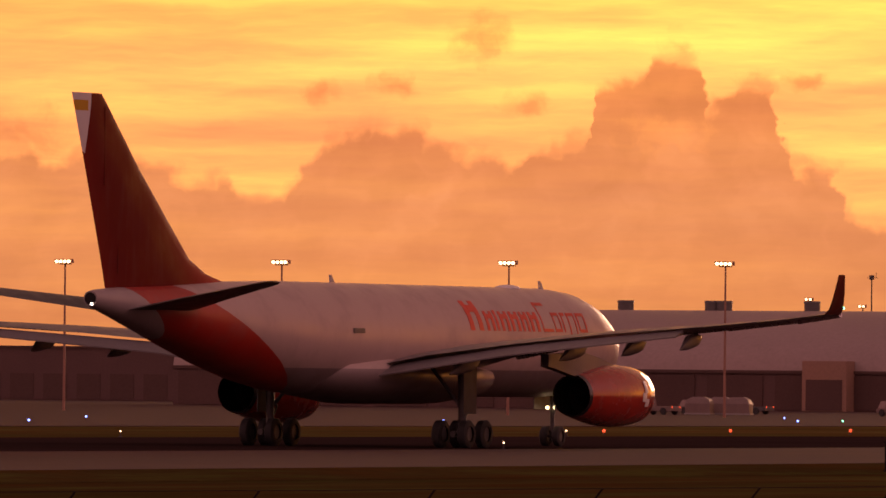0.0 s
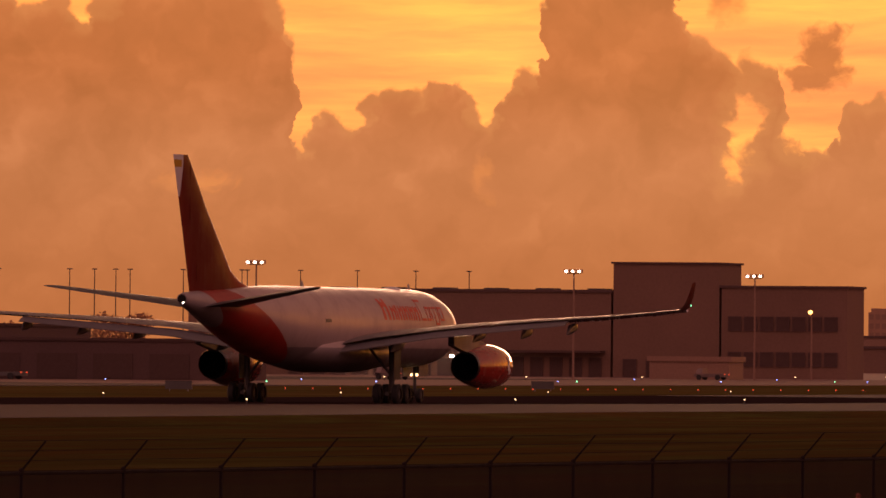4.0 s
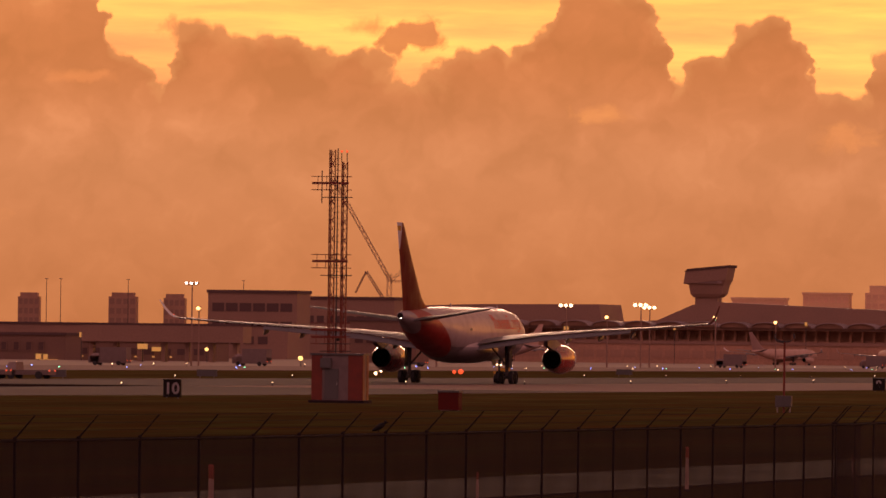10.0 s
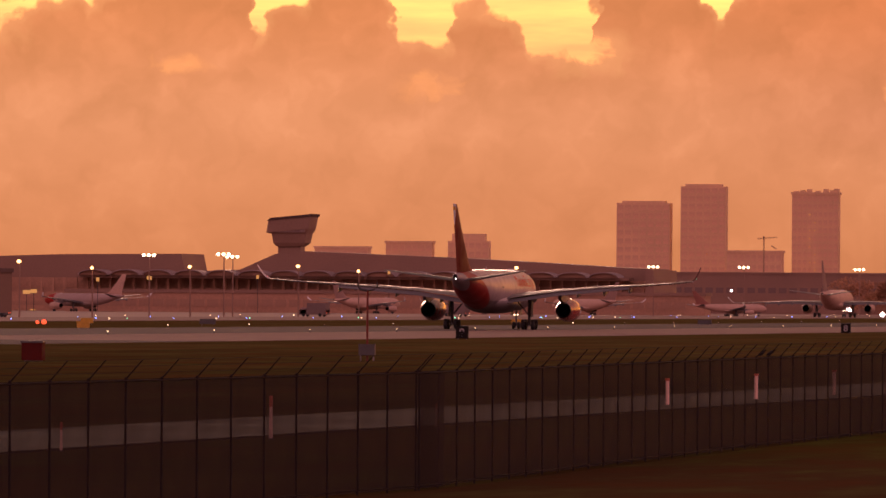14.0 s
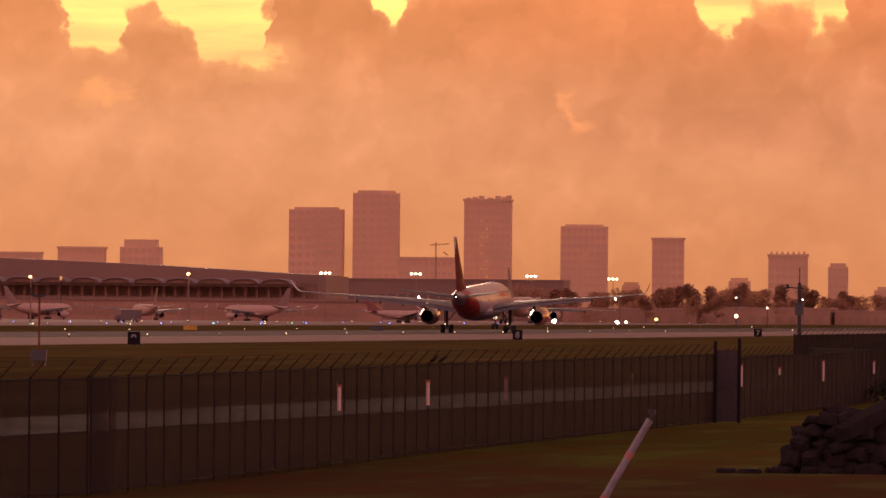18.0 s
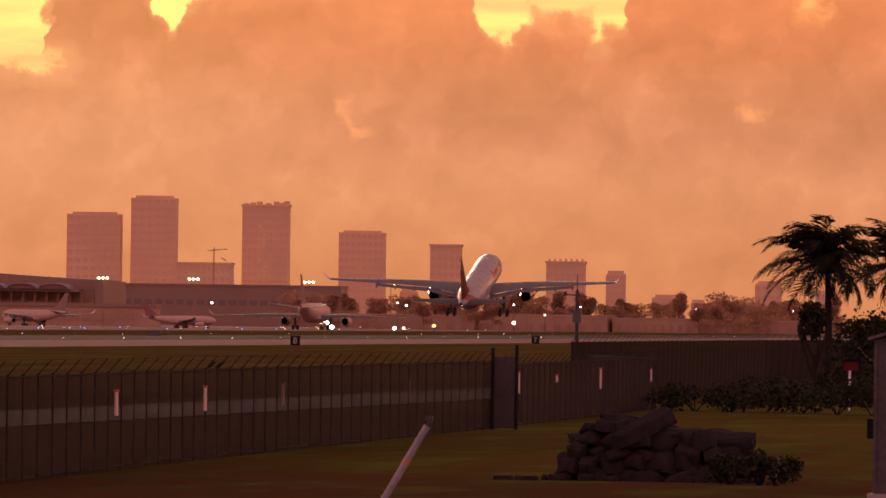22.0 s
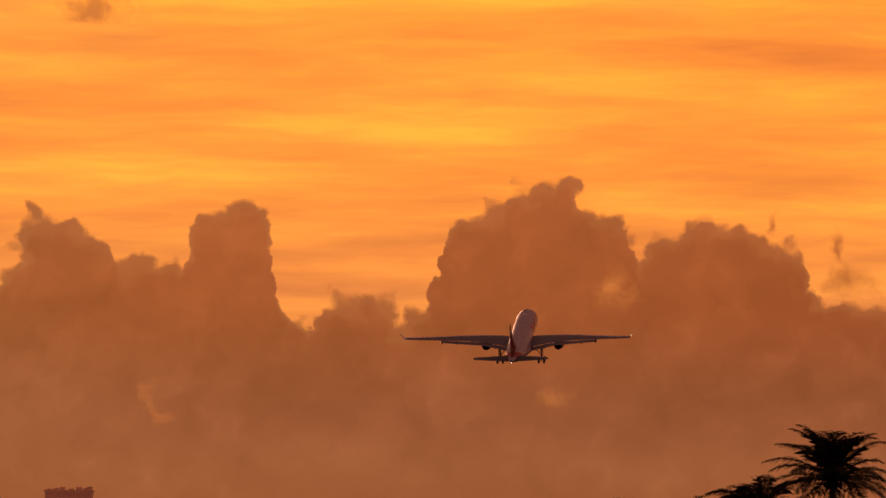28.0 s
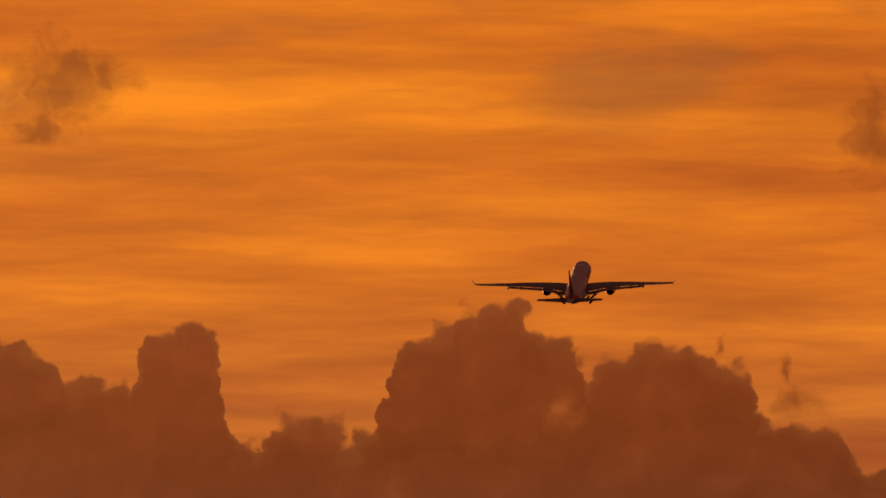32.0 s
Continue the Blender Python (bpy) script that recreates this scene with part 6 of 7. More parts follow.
# ---- parked airliners and vehicles ----
# white and red of the far jets are dulled here to paint in haze
PLAIN = banded("hazed_white_livery", (), (0.6, 0.4, 0.3), 0.55, 0.0, 0.2)
PLAIN_FIN = banded("dark_fin_paint", (), (0.33, 0.21, 0.17), 0.6, 0.0, 0.2)
RED_FIN = banded("hazed_red_fin_paint", (), (0.3, 0.12, 0.085), 0.6, 0.0, 0.2)
jet, _ = airliner("parked_airplane", "white parked airliner with a dark fin", PLAIN, PLAIN_FIN, PLAIN, 0.36, None, False)
jet.matrix_basis = pose(across(-8.68, 1830), 1830, 0.05, 0, 0, 42)
copy_thing(jet, pose(across(-9.9, 1850), 1850, 0.05, 0, 0, -25))
copy_thing(jet, pose(across(-9.3, 1860), 1860, 0.05, 0, 0, 20))
jet2, _ = airliner("parked_airplane", "white parked airliner with a red nose", banded("red_nosed_livery", ((RED, (0, 1, 0, 8.0)),), (0.42, 0.31, 0.27), 0.55, 0.0, 0.2), PLAIN, PLAIN, 0.42, None, False)
jet2.matrix_basis = pose(across(-11.5, 1880), 1880, 0.045, 0, 0, 48)
jet3, _ = airliner("parked_airplane", "white parked airliner with a red fin at the terminal", PLAIN, RED_FIN, PLAIN, 0.27, None, False)
jet3.matrix_basis = pose(across(-7.85, 1840), 1840, 0.05, 0, 0, -48)
taxi, taxi_parts = airliner("taxiing_airplane", "white airliner taxiing with its lights on", PLAIN, PLAIN_FIN, PLAIN, 1.0, None, True)
s = Shape()
s.ball((1.4, 25.0, 2.3), 0.5, 5, 10)
part("landing_light", s, M["lampbeam"], taxi, "bright landing light")
for sx in (-1, 1):
    s = Shape()
    s.ball((sx * 29.8, -9.8, 7.8), 0.35, 5, 10)
    part("strobe", s, M["lampwhite"], taxi, "white wingtip strobe")


for side in (-1, 1):
    root_line = Matrix.Translation((side * 2.8, 0, 4.3))
    taxi_parts["wing%d" % side].matrix_basis = root_line @ Matrix.Rotation(radians(side * 5.5), 4, "Y") @ root_line.inverted()


def vehicle(kind, label, mat, length, height, spots):
    root = thing(kind, label, "truck", kind.replace("_", " ") + "s on the apron")
    w, l, h = 1.05, length, height
    s = Shape()
    s.loft([[Vector((sx * w, y, z)) for sx, z in ((-1, 0.45), (1, 0.45), (1, top), (-1, top))] for y, top in ((-l / 2, h * 0.5), (-l / 2 + 0.05, h * 0.55), (l * 0.12, h * 0.55), (l * 0.13, h * 0.52), (l / 2, h * 0.5))])
    part("body", s, M[mat], root)
    s = Shape()
    if h > 2.5:
        s.box(-w * 1.05, w * 1.05, -l / 2, l * 0.2, 0.9, h)
        part("cargo_box", s, M[mat], root)
        s = Shape()
    s.loft([[Vector((sx * w * k, y, z)) for sx in (-1, 1) for y in ()] or [Vector((-w * k, l * 0.22, z)), Vector((w * k, l * 0.22, z)), Vector((w * k, l * (0.45 if k == 1 else 0.38), z)), Vector((-w * k, l * (0.45 if k == 1 else 0.38), z))] for z, k in ((0.6, 1), (h * 0.55, 1), (min(h, 2.2), 0.86))])
    part("cab", s, M["glass"], root)
    for x in (-w, w):
        for y in (-l * 0.3, l * 0.32):
            s = Shape()
            s.tube((x - 0.13, y, 0.42), (x + 0.13, y, 0.42), 0.42, 0.42, 12)
            part("wheel", s, M["rubber"], root)
    for x in (-w * 0.7, w * 0.7):
        s = Shape()
        s.ball((x, -l / 2 - 0.02, 0.9), 0.1, 3, 6)
        part("tail_lamp", s, M["lampred"], root)
    for k, (b, y, rz) in enumerate(spots):
        m = pose(across(b, y), y, 0.045 if across(b, y) < -432 else 0, 0, 0, rz)
        if k:
            copy_thing(root, m)
        else:
            root.matrix_basis = m


vehicle("pickup_truck", "small white pickup parked on the apron", "vehicle", 5.2, 1.8, ((-24.25, 1080, 75), (-18.6, 1060, 80), (-14.4, 1040, 85), (-22.9, 1100, 70), (-14.15, 1045, 80), (-17.7, 1150, 60), (-21.6, 1150, 85), (-15.9, 1100, 80)))
vehicle("box_truck", "white high-bodied catering truck on the apron", "vehicle", 7.5, 3.3, ((-14.6, 1050, 78), (-21.75, 1120, 70), (-20.9, 1150, 85), (-13.7, 1300, 80), (-12.9, 1350, 75), (-10.2, 1700, 70), (-9.4, 1750, 60)))
vehicle("baggage_tug", "dark low baggage tug with covered carts", "darkgrey", 6.5, 1.7, ((-20.75, 900, 82), (-24.0, 1120, 75), (-23.75, 1130, 80), (-19.9, 960, 80), (-12.0, 1450, 85), (-22.3, 1130, 85)))
for b, y in ((-24.02, 1100), (-23.9, 1105), (-23.8, 1100), (-22.0, 1120), (-19.2, 1000)):
    root = thing("cargo_pallet", "shrink-wrapped pale cargo pallet on the apron", "cargo", "cargo pallets", at=pose(across(b, y), y, 0.0 if across(b, y) > -430 else 0.045, 0, 0, 12))
    s = Shape()
    s.box(-1.6, 1.6, -1.2, 1.2, 0, 0.2)
    part("pallet_base", s, M["steel"], root)
    s = Shape()
    s.loft([[Vector((sx * a, sy * c, z)) for sx, sy in ((-1, -1), (1, -1), (1, 1), (-1, 1))] for z, a, c in ((0.2, 1.5, 1.1), (1.3, 1.52, 1.12), (1.8, 1.3, 0.95), (2.1, 0.7, 0.6))])
    part("wrapped_load", s, M["vehicle"], root)


# buildings, jets and masts west of the runway: moved behind the taxiway, enlarged to fit the camera's view
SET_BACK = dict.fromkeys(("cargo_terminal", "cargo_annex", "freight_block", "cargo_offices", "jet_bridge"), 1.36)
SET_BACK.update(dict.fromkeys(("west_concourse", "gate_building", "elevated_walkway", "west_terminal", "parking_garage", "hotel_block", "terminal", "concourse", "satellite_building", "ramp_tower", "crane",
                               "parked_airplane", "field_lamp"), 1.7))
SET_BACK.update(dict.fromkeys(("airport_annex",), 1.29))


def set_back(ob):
    """Moves a thing away along the camera's line of sight, most enlarged so that their view stays the same."""
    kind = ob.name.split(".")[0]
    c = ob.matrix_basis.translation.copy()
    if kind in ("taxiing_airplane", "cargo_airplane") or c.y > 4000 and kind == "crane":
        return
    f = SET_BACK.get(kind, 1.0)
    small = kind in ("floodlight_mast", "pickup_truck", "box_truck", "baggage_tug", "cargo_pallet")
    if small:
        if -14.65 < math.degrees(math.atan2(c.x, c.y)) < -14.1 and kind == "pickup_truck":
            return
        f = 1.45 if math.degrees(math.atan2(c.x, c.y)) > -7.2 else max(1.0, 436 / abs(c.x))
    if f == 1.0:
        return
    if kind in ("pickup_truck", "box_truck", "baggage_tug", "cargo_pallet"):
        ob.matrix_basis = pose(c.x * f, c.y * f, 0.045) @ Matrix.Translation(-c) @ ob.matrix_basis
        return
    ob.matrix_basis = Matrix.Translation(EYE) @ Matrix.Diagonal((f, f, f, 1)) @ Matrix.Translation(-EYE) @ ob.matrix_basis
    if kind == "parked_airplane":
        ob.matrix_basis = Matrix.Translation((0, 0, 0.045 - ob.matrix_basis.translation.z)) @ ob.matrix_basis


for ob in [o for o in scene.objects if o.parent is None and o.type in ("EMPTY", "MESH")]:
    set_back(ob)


# lights that stand far out on the airfield
def field_beacon(b, e, y, r, mat, label):
    z = 3.66 + y * math.tan(radians(e))
    root = thing("field_beacon", label, "light", "bright lights far out on the airfield", at=pose(across(b, y), y, 0))
    s = Shape()
    s.tube((0, 0.2, 0), (0, 0.2, z + 0.1), 0.09, 0.07, 6)
    part("stand", s, M["darksteel"], root)
    s = Shape()
    s.tube((0, 0.15, z), (0, -0.15, z), r * 0.9, r * 1.04, 12)
    head = part("housing", s, M["darksteel"], root)
    s = Shape()
    s.ball((0, -0.15, z), r, 6, 12, 0.9)
    part("lens", s, mat, head)


M["lampamber"] = lamp_glow("amber_lamp", (1.0, 0.6, 0.15), 2.5)
field_beacon(-7.0, -0.05, 2650, 0.55, M["lampbeam"], "bright white light low over the taxiway")
field_beacon(-6.645, -0.052, 2650, 0.42, M["lampbeam"], "bright yellowish light low over the taxiway")
field_beacon(-6.595, -0.052, 2650, 0.4, M["lampwarm"], "bright yellowish light low over the taxiway")
field_beacon(-6.425, -0.035, 2700, 0.5, M["lampamber"], "dull amber light low over the taxiway")
field_beacon(-5.975, -0.012, 2600, 0.5, M["lampwarm"], "pale light on a short stand")
field_beacon(-5.8, 0.035, 2700, 0.25, M["lampwarm"], "small pale light on a short stand")
field_beacon(-11.757, -0.128, 1480, 0.3, M["lampred"], "red light on the apron")
field_beacon(-11.72, -0.126, 1480, 0.42, M["lampred"], "red light on the apron")
field_beacon(-13.154, -0.016, 2250, 0.45, M["lampamber"], "amber light before the concourse")
field_beacon(-12.624, -0.061, 1900, 0.5, M["lampamber"], "pale amber light before the terminal")
field_beacon(-12.2, -0.142, 1300, 0.22, M["lampwarm"], "pale light on the apron")
field_beacon(-12.17, -0.13, 1300, 0.16, M["lampwarm"], "pale light on the apron")
for b, e, w, y in ((-11.82, 0.045, 0.9, 3180), (-11.78, 0.05, 0.8, 3180), (-11.13, 0.13, 0.6, 3180), (-11.42, 0.12, 0.4, 3180), (-13.515, -0.003, 0.9, 2250), (-14.1, -0.068, 0.5, 2300), (-14.06, -0.07, 0.4, 2300),
                   (-10.52, 0.14, 0.3, 3180), (-9.78, 0.17, 0.3, 3180), (-13.86, 0.06, 0.35, 2300)):
    z = 3.66 + y * math.tan(radians(e))
    root = thing("lit_sign", "dim amber lit gate sign on a post", "sign", "lit gate signs", at=pose(across(b, y), y, 0))
    s = Shape()
    s.tube((0, 0, 0), (0, 0, z), 0.1, 0.1, 6)
    part("post", s, M["darksteel"], root)
    s = Shape()
    s.box(-w * 1.3, w * 1.3, -0.25, -0.08, z - 0.6, z + 0.6)
    part("panel", s, M["lampdim"], root)

PAIR = flood_mast(16.9, 2, "lampwarm", 0.35, "darksteel")
masts(PAIR, [(-23.405, 1480), (-23.105, 1606)])
# thin mast beyond the hangar
y = 1480
root = thing("weather_pole", "thin dark mast with a box and short vane arms", "mast", at=pose(across(-23.057, y), y, 0))
s = Shape()
s.tube((0, 0, 0), (0, 0, 20.6), 0.16, 0.11, 8)
part("pole", s, M["darksteel"], root)
s = Shape()
s.box(-0.3, 0.3, -0.3, 0.3, 20.4, 21.1)
part("instrument_box", s, M["darkgrey"], root)
s = Shape()
s.tube((-0.8, 0, 20.7), (1.0, 0, 20.7), 0.05, 0.05, 6)
s.tube((0.75, 0, 20.7), (0.75, 0, 21.5), 0.05, 0.04, 6)
part("vane_arm", s, M["darksteel"], root)


# ---- trees ----
def leaf_cloud(s, centre, radii, n, size, rng, slot=0):
    """Many small leaf clumps, thick outside and open within."""
    for _ in range(n):
        d = Vector((rng.gauss(0, 1), rng.gauss(0, 1), rng.gauss(0, 1))).normalized() * (0.45 + 0.6 * rng.random())
        c = Vector(centre) + Vector((d.x * radii[0], d.y * radii[1], d.z * radii[2]))
        a, b = Vector((rng.gauss(0, 1), rng.gauss(0, 1), rng.gauss(0, 0.6))).normalized(), Vector((rng.gauss(0, 1), rng.gauss(0, 1), rng.gauss(0, 1))).normalized()
        k = size * (0.5 + rng.random())
        s.add([c + a * k, c + b * k * 0.7, c - a * k * 0.9, c - b * k * 0.8], [(0, 1, 2, 3)], slot)


def tree(seed, h, w, label, leaves=210, low=0.15):
    rng = random.Random(seed)
    root = thing("tree", label, "tree", "trees on the horizon")
    s = Shape()
    s.tube((0, 0, -0.1), (0.1, 0, h * 0.45), h * 0.03, h * 0.02, 7)
    for k in range(5):
        a = rng.uniform(0, 6.28)
        s.tube((0.1, 0, h * (0.18 + 0.05 * k)), (w * 0.35 * math.cos(a), w * 0.35 * math.sin(a), h * rng.uniform(0.5, 0.8)), h * 0.014, h * 0.005, 5)
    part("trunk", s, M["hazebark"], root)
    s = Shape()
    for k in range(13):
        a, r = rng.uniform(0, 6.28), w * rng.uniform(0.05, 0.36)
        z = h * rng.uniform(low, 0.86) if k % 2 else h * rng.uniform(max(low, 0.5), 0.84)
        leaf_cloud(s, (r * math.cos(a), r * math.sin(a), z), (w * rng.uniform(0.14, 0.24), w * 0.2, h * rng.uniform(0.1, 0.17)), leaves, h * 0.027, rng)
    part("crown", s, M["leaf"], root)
    return root


rng = random.Random(11)
protos = [tree(1, 11, 13, "broad dark tree with a rounded crown"), tree(2, 13, 8, "tall ragged dark tree"), tree(3, 7, 12, "low bushy dark tree"), tree(4, 13, 20, "very wide dark spreading tree"),
          tree(5, 9, 9, "small dark tree with an uneven crown"), tree(6, 5, 15, "long low dark thicket")]
spots = [(3, -5.98, 2980), (3, -4.77, 2900), (3, -4.6, 2920), (3, -7.18, 2950), (3, -4.68, 2960)]
spots += [(1, b, 3000) for b in (-6.31, -6.23, -6.12, -6.42, -5.72, -5.55, -5.35)] + [(0, b, 3030) for b in (-6.75, -6.58, -5.85, -5.44, -5.3, -5.15, -4.9, -4.4, -4.3, -4.2, -5.62, -6.05)]
for k in range(70):
    spots.append((rng.choice((2, 4, 5, 5, 5, 1)), -7.15 + 3.0 * (k + rng.random()) / 70, rng.uniform(2850, 3100)))
spots += [(rng.choice((0, 2, 4)), b, rng.uniform(1600, 1700)) for b in (-20.5, -20.2, -19.7, -19.5, -21.0, -20.35, -19.9, -19.2)]
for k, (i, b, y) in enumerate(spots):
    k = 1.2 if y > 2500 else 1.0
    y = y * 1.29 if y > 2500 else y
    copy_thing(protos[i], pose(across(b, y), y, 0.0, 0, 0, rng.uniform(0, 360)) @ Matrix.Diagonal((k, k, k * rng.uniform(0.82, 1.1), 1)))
for i, p in enumerate(protos):
    p.matrix_basis = pose(across(-6.9 + 0.31 * i, 3905), 3905, 0)


dark_tree = tree(8, 5.2, 4.6, "dense dark tree behind the palms")
for c in dark_tree.children:
    if c.name.startswith("crown"):
        c.data.materials[0] = M["shrub"]
dark_tree["group"] = "dense trees behind the palms"
dark_tree.matrix_basis = pose(across(-3.15, 512), 512, 0)


yard_tree = tree(9, 5.1, 1.7, "small dark tree on a thin trunk beside the palms", 90, 0.66)
for c in yard_tree.children:
    c.data.materials[0] = M["shrub"] if c.name.startswith("crown") else M["bark"]
yard_tree["group"] = ""
yard_tree.matrix_basis = pose(across(-4.29, 470), 470, 0)


def palm(x, y, h, lean, seed, crown=2.9, wind=0.25, droop=0.9):
    crown, h = crown * 0.86, h - 0.35
    rng = random.Random(seed)
    root = thing("palm_tree", "coconut palm with wind-blown drooping fronds", "palm tree", "palms behind the yard", at=pose(x, y, 0))
    s = Shape()
    rings = []
    for k in range(9):
        u = k / 8
        r = 0.22 - 0.09 * u + (0.1 if k == 0 else 0)
        rings.append([Vector((lean * u * u + r * math.cos(2 * math.pi * i / 8), r * math.sin(2 * math.pi * i / 8), (h - 0.3) * u - (0.1 if k == 0 else 0))) for i in range(8)])
    s.loft(rings)
    part("trunk", s, M["bark"], root, smooth=True)
    top = Vector((lean, 0, h - 0.35))
    s = Shape()
    s.ball(top, 0.28, 4, 8)
    for k in range(6):
        a = k * 1.05
        s.ball(top + Vector((0.3 * math.cos(a), 0.3 * math.sin(a), -0.25)), 0.15, 4, 6)
    part("crown_heart", s, M["bark"], root)
    # dead fronds that hang down about the trunk
    for k in range(5):
        a = 1.26 * k + rng.uniform(-0.2, 0.2)
        s = Shape()
        p0 = top + Vector((0.12 * math.cos(a), 0.12 * math.sin(a), -0.3))
        p1 = p0 + Vector((0.75 * math.cos(a), 0.75 * math.sin(a), -0.35))
        p2 = p1 + Vector((0.25 * math.cos(a) - 0.2 * wind, 0.25 * math.sin(a), -rng.uniform(0.5, 1.0)))
        s.tube(p0, p1, 0.03, 0.024, 4)
        s.tube(p1, p2, 0.024, 0.008, 4)
        for i in range(14):
            q = p1.lerp(p2, i / 14) if i > 3 else p0.lerp(p1, i / 4)
            for sg in (-1, 1):
                e = q + Vector((-sg * 0.3 * math.sin(a), sg * 0.3 * math.cos(a), -rng.uniform(0.35, 0.75)))
                s.add([q + Vector((0.02, 0, 0)), q - Vector((0.02, 0, 0)), e], [(0, 1, 2)])
        part("dead_frond", s, M["bark"], root)
    for k in range(46):
        # the oldest fronds spread low, the youngest climb steeply and arch over
        a, age = 2.4 * k + rng.uniform(-0.2, 0.2), 1 - k / 45
        rise, bend = 1.5 - 1.75 * age + rng.uniform(-0.15, 0.15), 2.5 - 1.1 * age + rng.uniform(-0.35, 0.35)
        ln = crown * rng.uniform(0.92, 1.15)
        d = Vector((math.cos(a), math.sin(a), 0))
        s = Shape()
        pts, n = [], 22
        run = top.copy()
        for i in range(n + 1):
            u = i / n
            pts.append(run - Vector((wind * u * u, 0, 0)))
            turn = rise - bend * droop * u ** 1.6
            run = run + (d * math.cos(turn) + Vector((0, 0, math.sin(turn)))) * (ln / n)
        for i in range(n):
            s.tube(pts[i], pts[i + 1], 0.035 * (1 - i / n) + 0.008, 0.035 * (1 - (i + 1) / n) + 0.008, 4, cap=False)
        for i in range(1, n + 1):
            for half in (0, 0.5):
                p0 = pts[i - 1].lerp(pts[i], half)
                t = (pts[i] - pts[i - 1]).normalized()
                side = t.cross(Vector((0, 0, 1))).normalized()
                u = (i - 1 + half) / n
                L = crown * 0.34 * math.sin(math.pi * (0.14 + 0.8 * u)) * rng.uniform(0.7, 1.15)
                for sg in (-1, 1):
                    # each leaflet leaves the rib sideways and hangs, pushed along by the wind
                    e = p0 + side * sg * L * rng.uniform(0.4, 0.75) + t * L * 0.65 + Vector((-0.35 * wind * L, 0, -L * droop * rng.uniform(0.0, 0.6)))
                    mid = p0.lerp(e, 0.45) + side * sg * L * 0.14 + Vector((0, 0, L * 0.14))
                    w = t * 0.03
                    s.add([p0 - w, p0 + w, mid + w * 0.85, e, mid - w * 0.85], [(0, 1, 2, 3, 4)])
        part("frond", s, M["frond"], root)


PY = 480
for k, (b, y, sc) in enumerate(((-3.95, 505, 0.85), (-3.75, 510, 1.0), (-3.55, 508, 1.05), (-3.35, 505, 1.05))):
    copy_thing(dark_tree, pose(across(b, y), y, 0, 0, 0, 70 * k) @ Matrix.Diagonal((sc, sc, sc, 1)))
palm(across(-4.2, PY), PY, 7.2, -0.1, 3, 3.7, 0.6, 0.9)
palm(across(-3.8, PY + 12), PY + 12, 7.3, 0.1, 7, 3.4, 0.3, 0.6)
palm(across(-3.46, PY - 10), PY - 10, 7.9, 0.0, 9, 3.8, 0.4, 0.75)
palm(across(-3.1, PY - 20), PY - 20, 10.3, 0.2, 12, 3.4, 0.1, 0.56)
palm(across(-3.62, PY + 25), PY + 25, 6.2, 0.3, 15, 2.8)
palm(across(-3.28, PY + 20), PY + 20, 6.6, 0.1, 18, 3.0)


def shrub(x, y, w, h, seed, label="dark leafy shrub at the foot of the fence", n=420):
    rng = random.Random(seed)
    root = thing("shrub", label, "shrub", "shrubs in the yard", at=pose(x, y, 0))
    s = Shape()
    for k in range(6):
        a = rng.uniform(0, 6.28)
        s.tube((0, 0, -0.05), (w * 0.3 * math.cos(a), w * 0.3 * math.sin(a), h * 0.7), 0.03, 0.012, 5)
    part("stem", s, M["bark"], root)
    s = Shape()
    for k in range(6):
        leaf_cloud(s, (w * rng.uniform(-0.32, 0.32), w * rng.uniform(-0.2, 0.2), h * rng.uniform(0.35, 0.66)), (w * 0.25, w * 0.25, h * 0.36), n // 3, min(0.1, h * 0.07), rng)
    part("foliage", s, M["shrub"], root)


for k, (b, y, w, h) in enumerate(((-4.95, 420, 4.2, 1.5), (-4.75, 418, 4.0, 1.3), (-4.55, 422, 4.4, 1.6), (-4.35, 416, 4.2, 1.5), (-4.15, 414, 4.0, 1.7), (-3.95, 410, 4.0, 1.9), (-4.05, 468, 2.2, 1.8), (-3.85, 465, 2.6, 2.4), (-4.2, 474, 2.6, 1.7), (-4.02, 472, 3.6, 4.8), (-3.86, 476, 3.6, 4.9), (-3.7, 474, 3.4, 4.6), (-3.5, 474, 3.8, 5.0), (-3.3, 470, 3.6, 4.8))):
    shrub(across(b, y), y, w, h, 20 + k)
shrub(across(-4.74, 230), 230, 1.1, 0.75, 40, "low dark weeds beside the rubble")
shrub(across(-4.58, 229), 229, 1.3, 0.9, 41, "low dark weeds beside the rubble")
shrub(across(-4.45, 232), 232, 0.9, 0.7, 42, "low dark weeds beside the rubble")


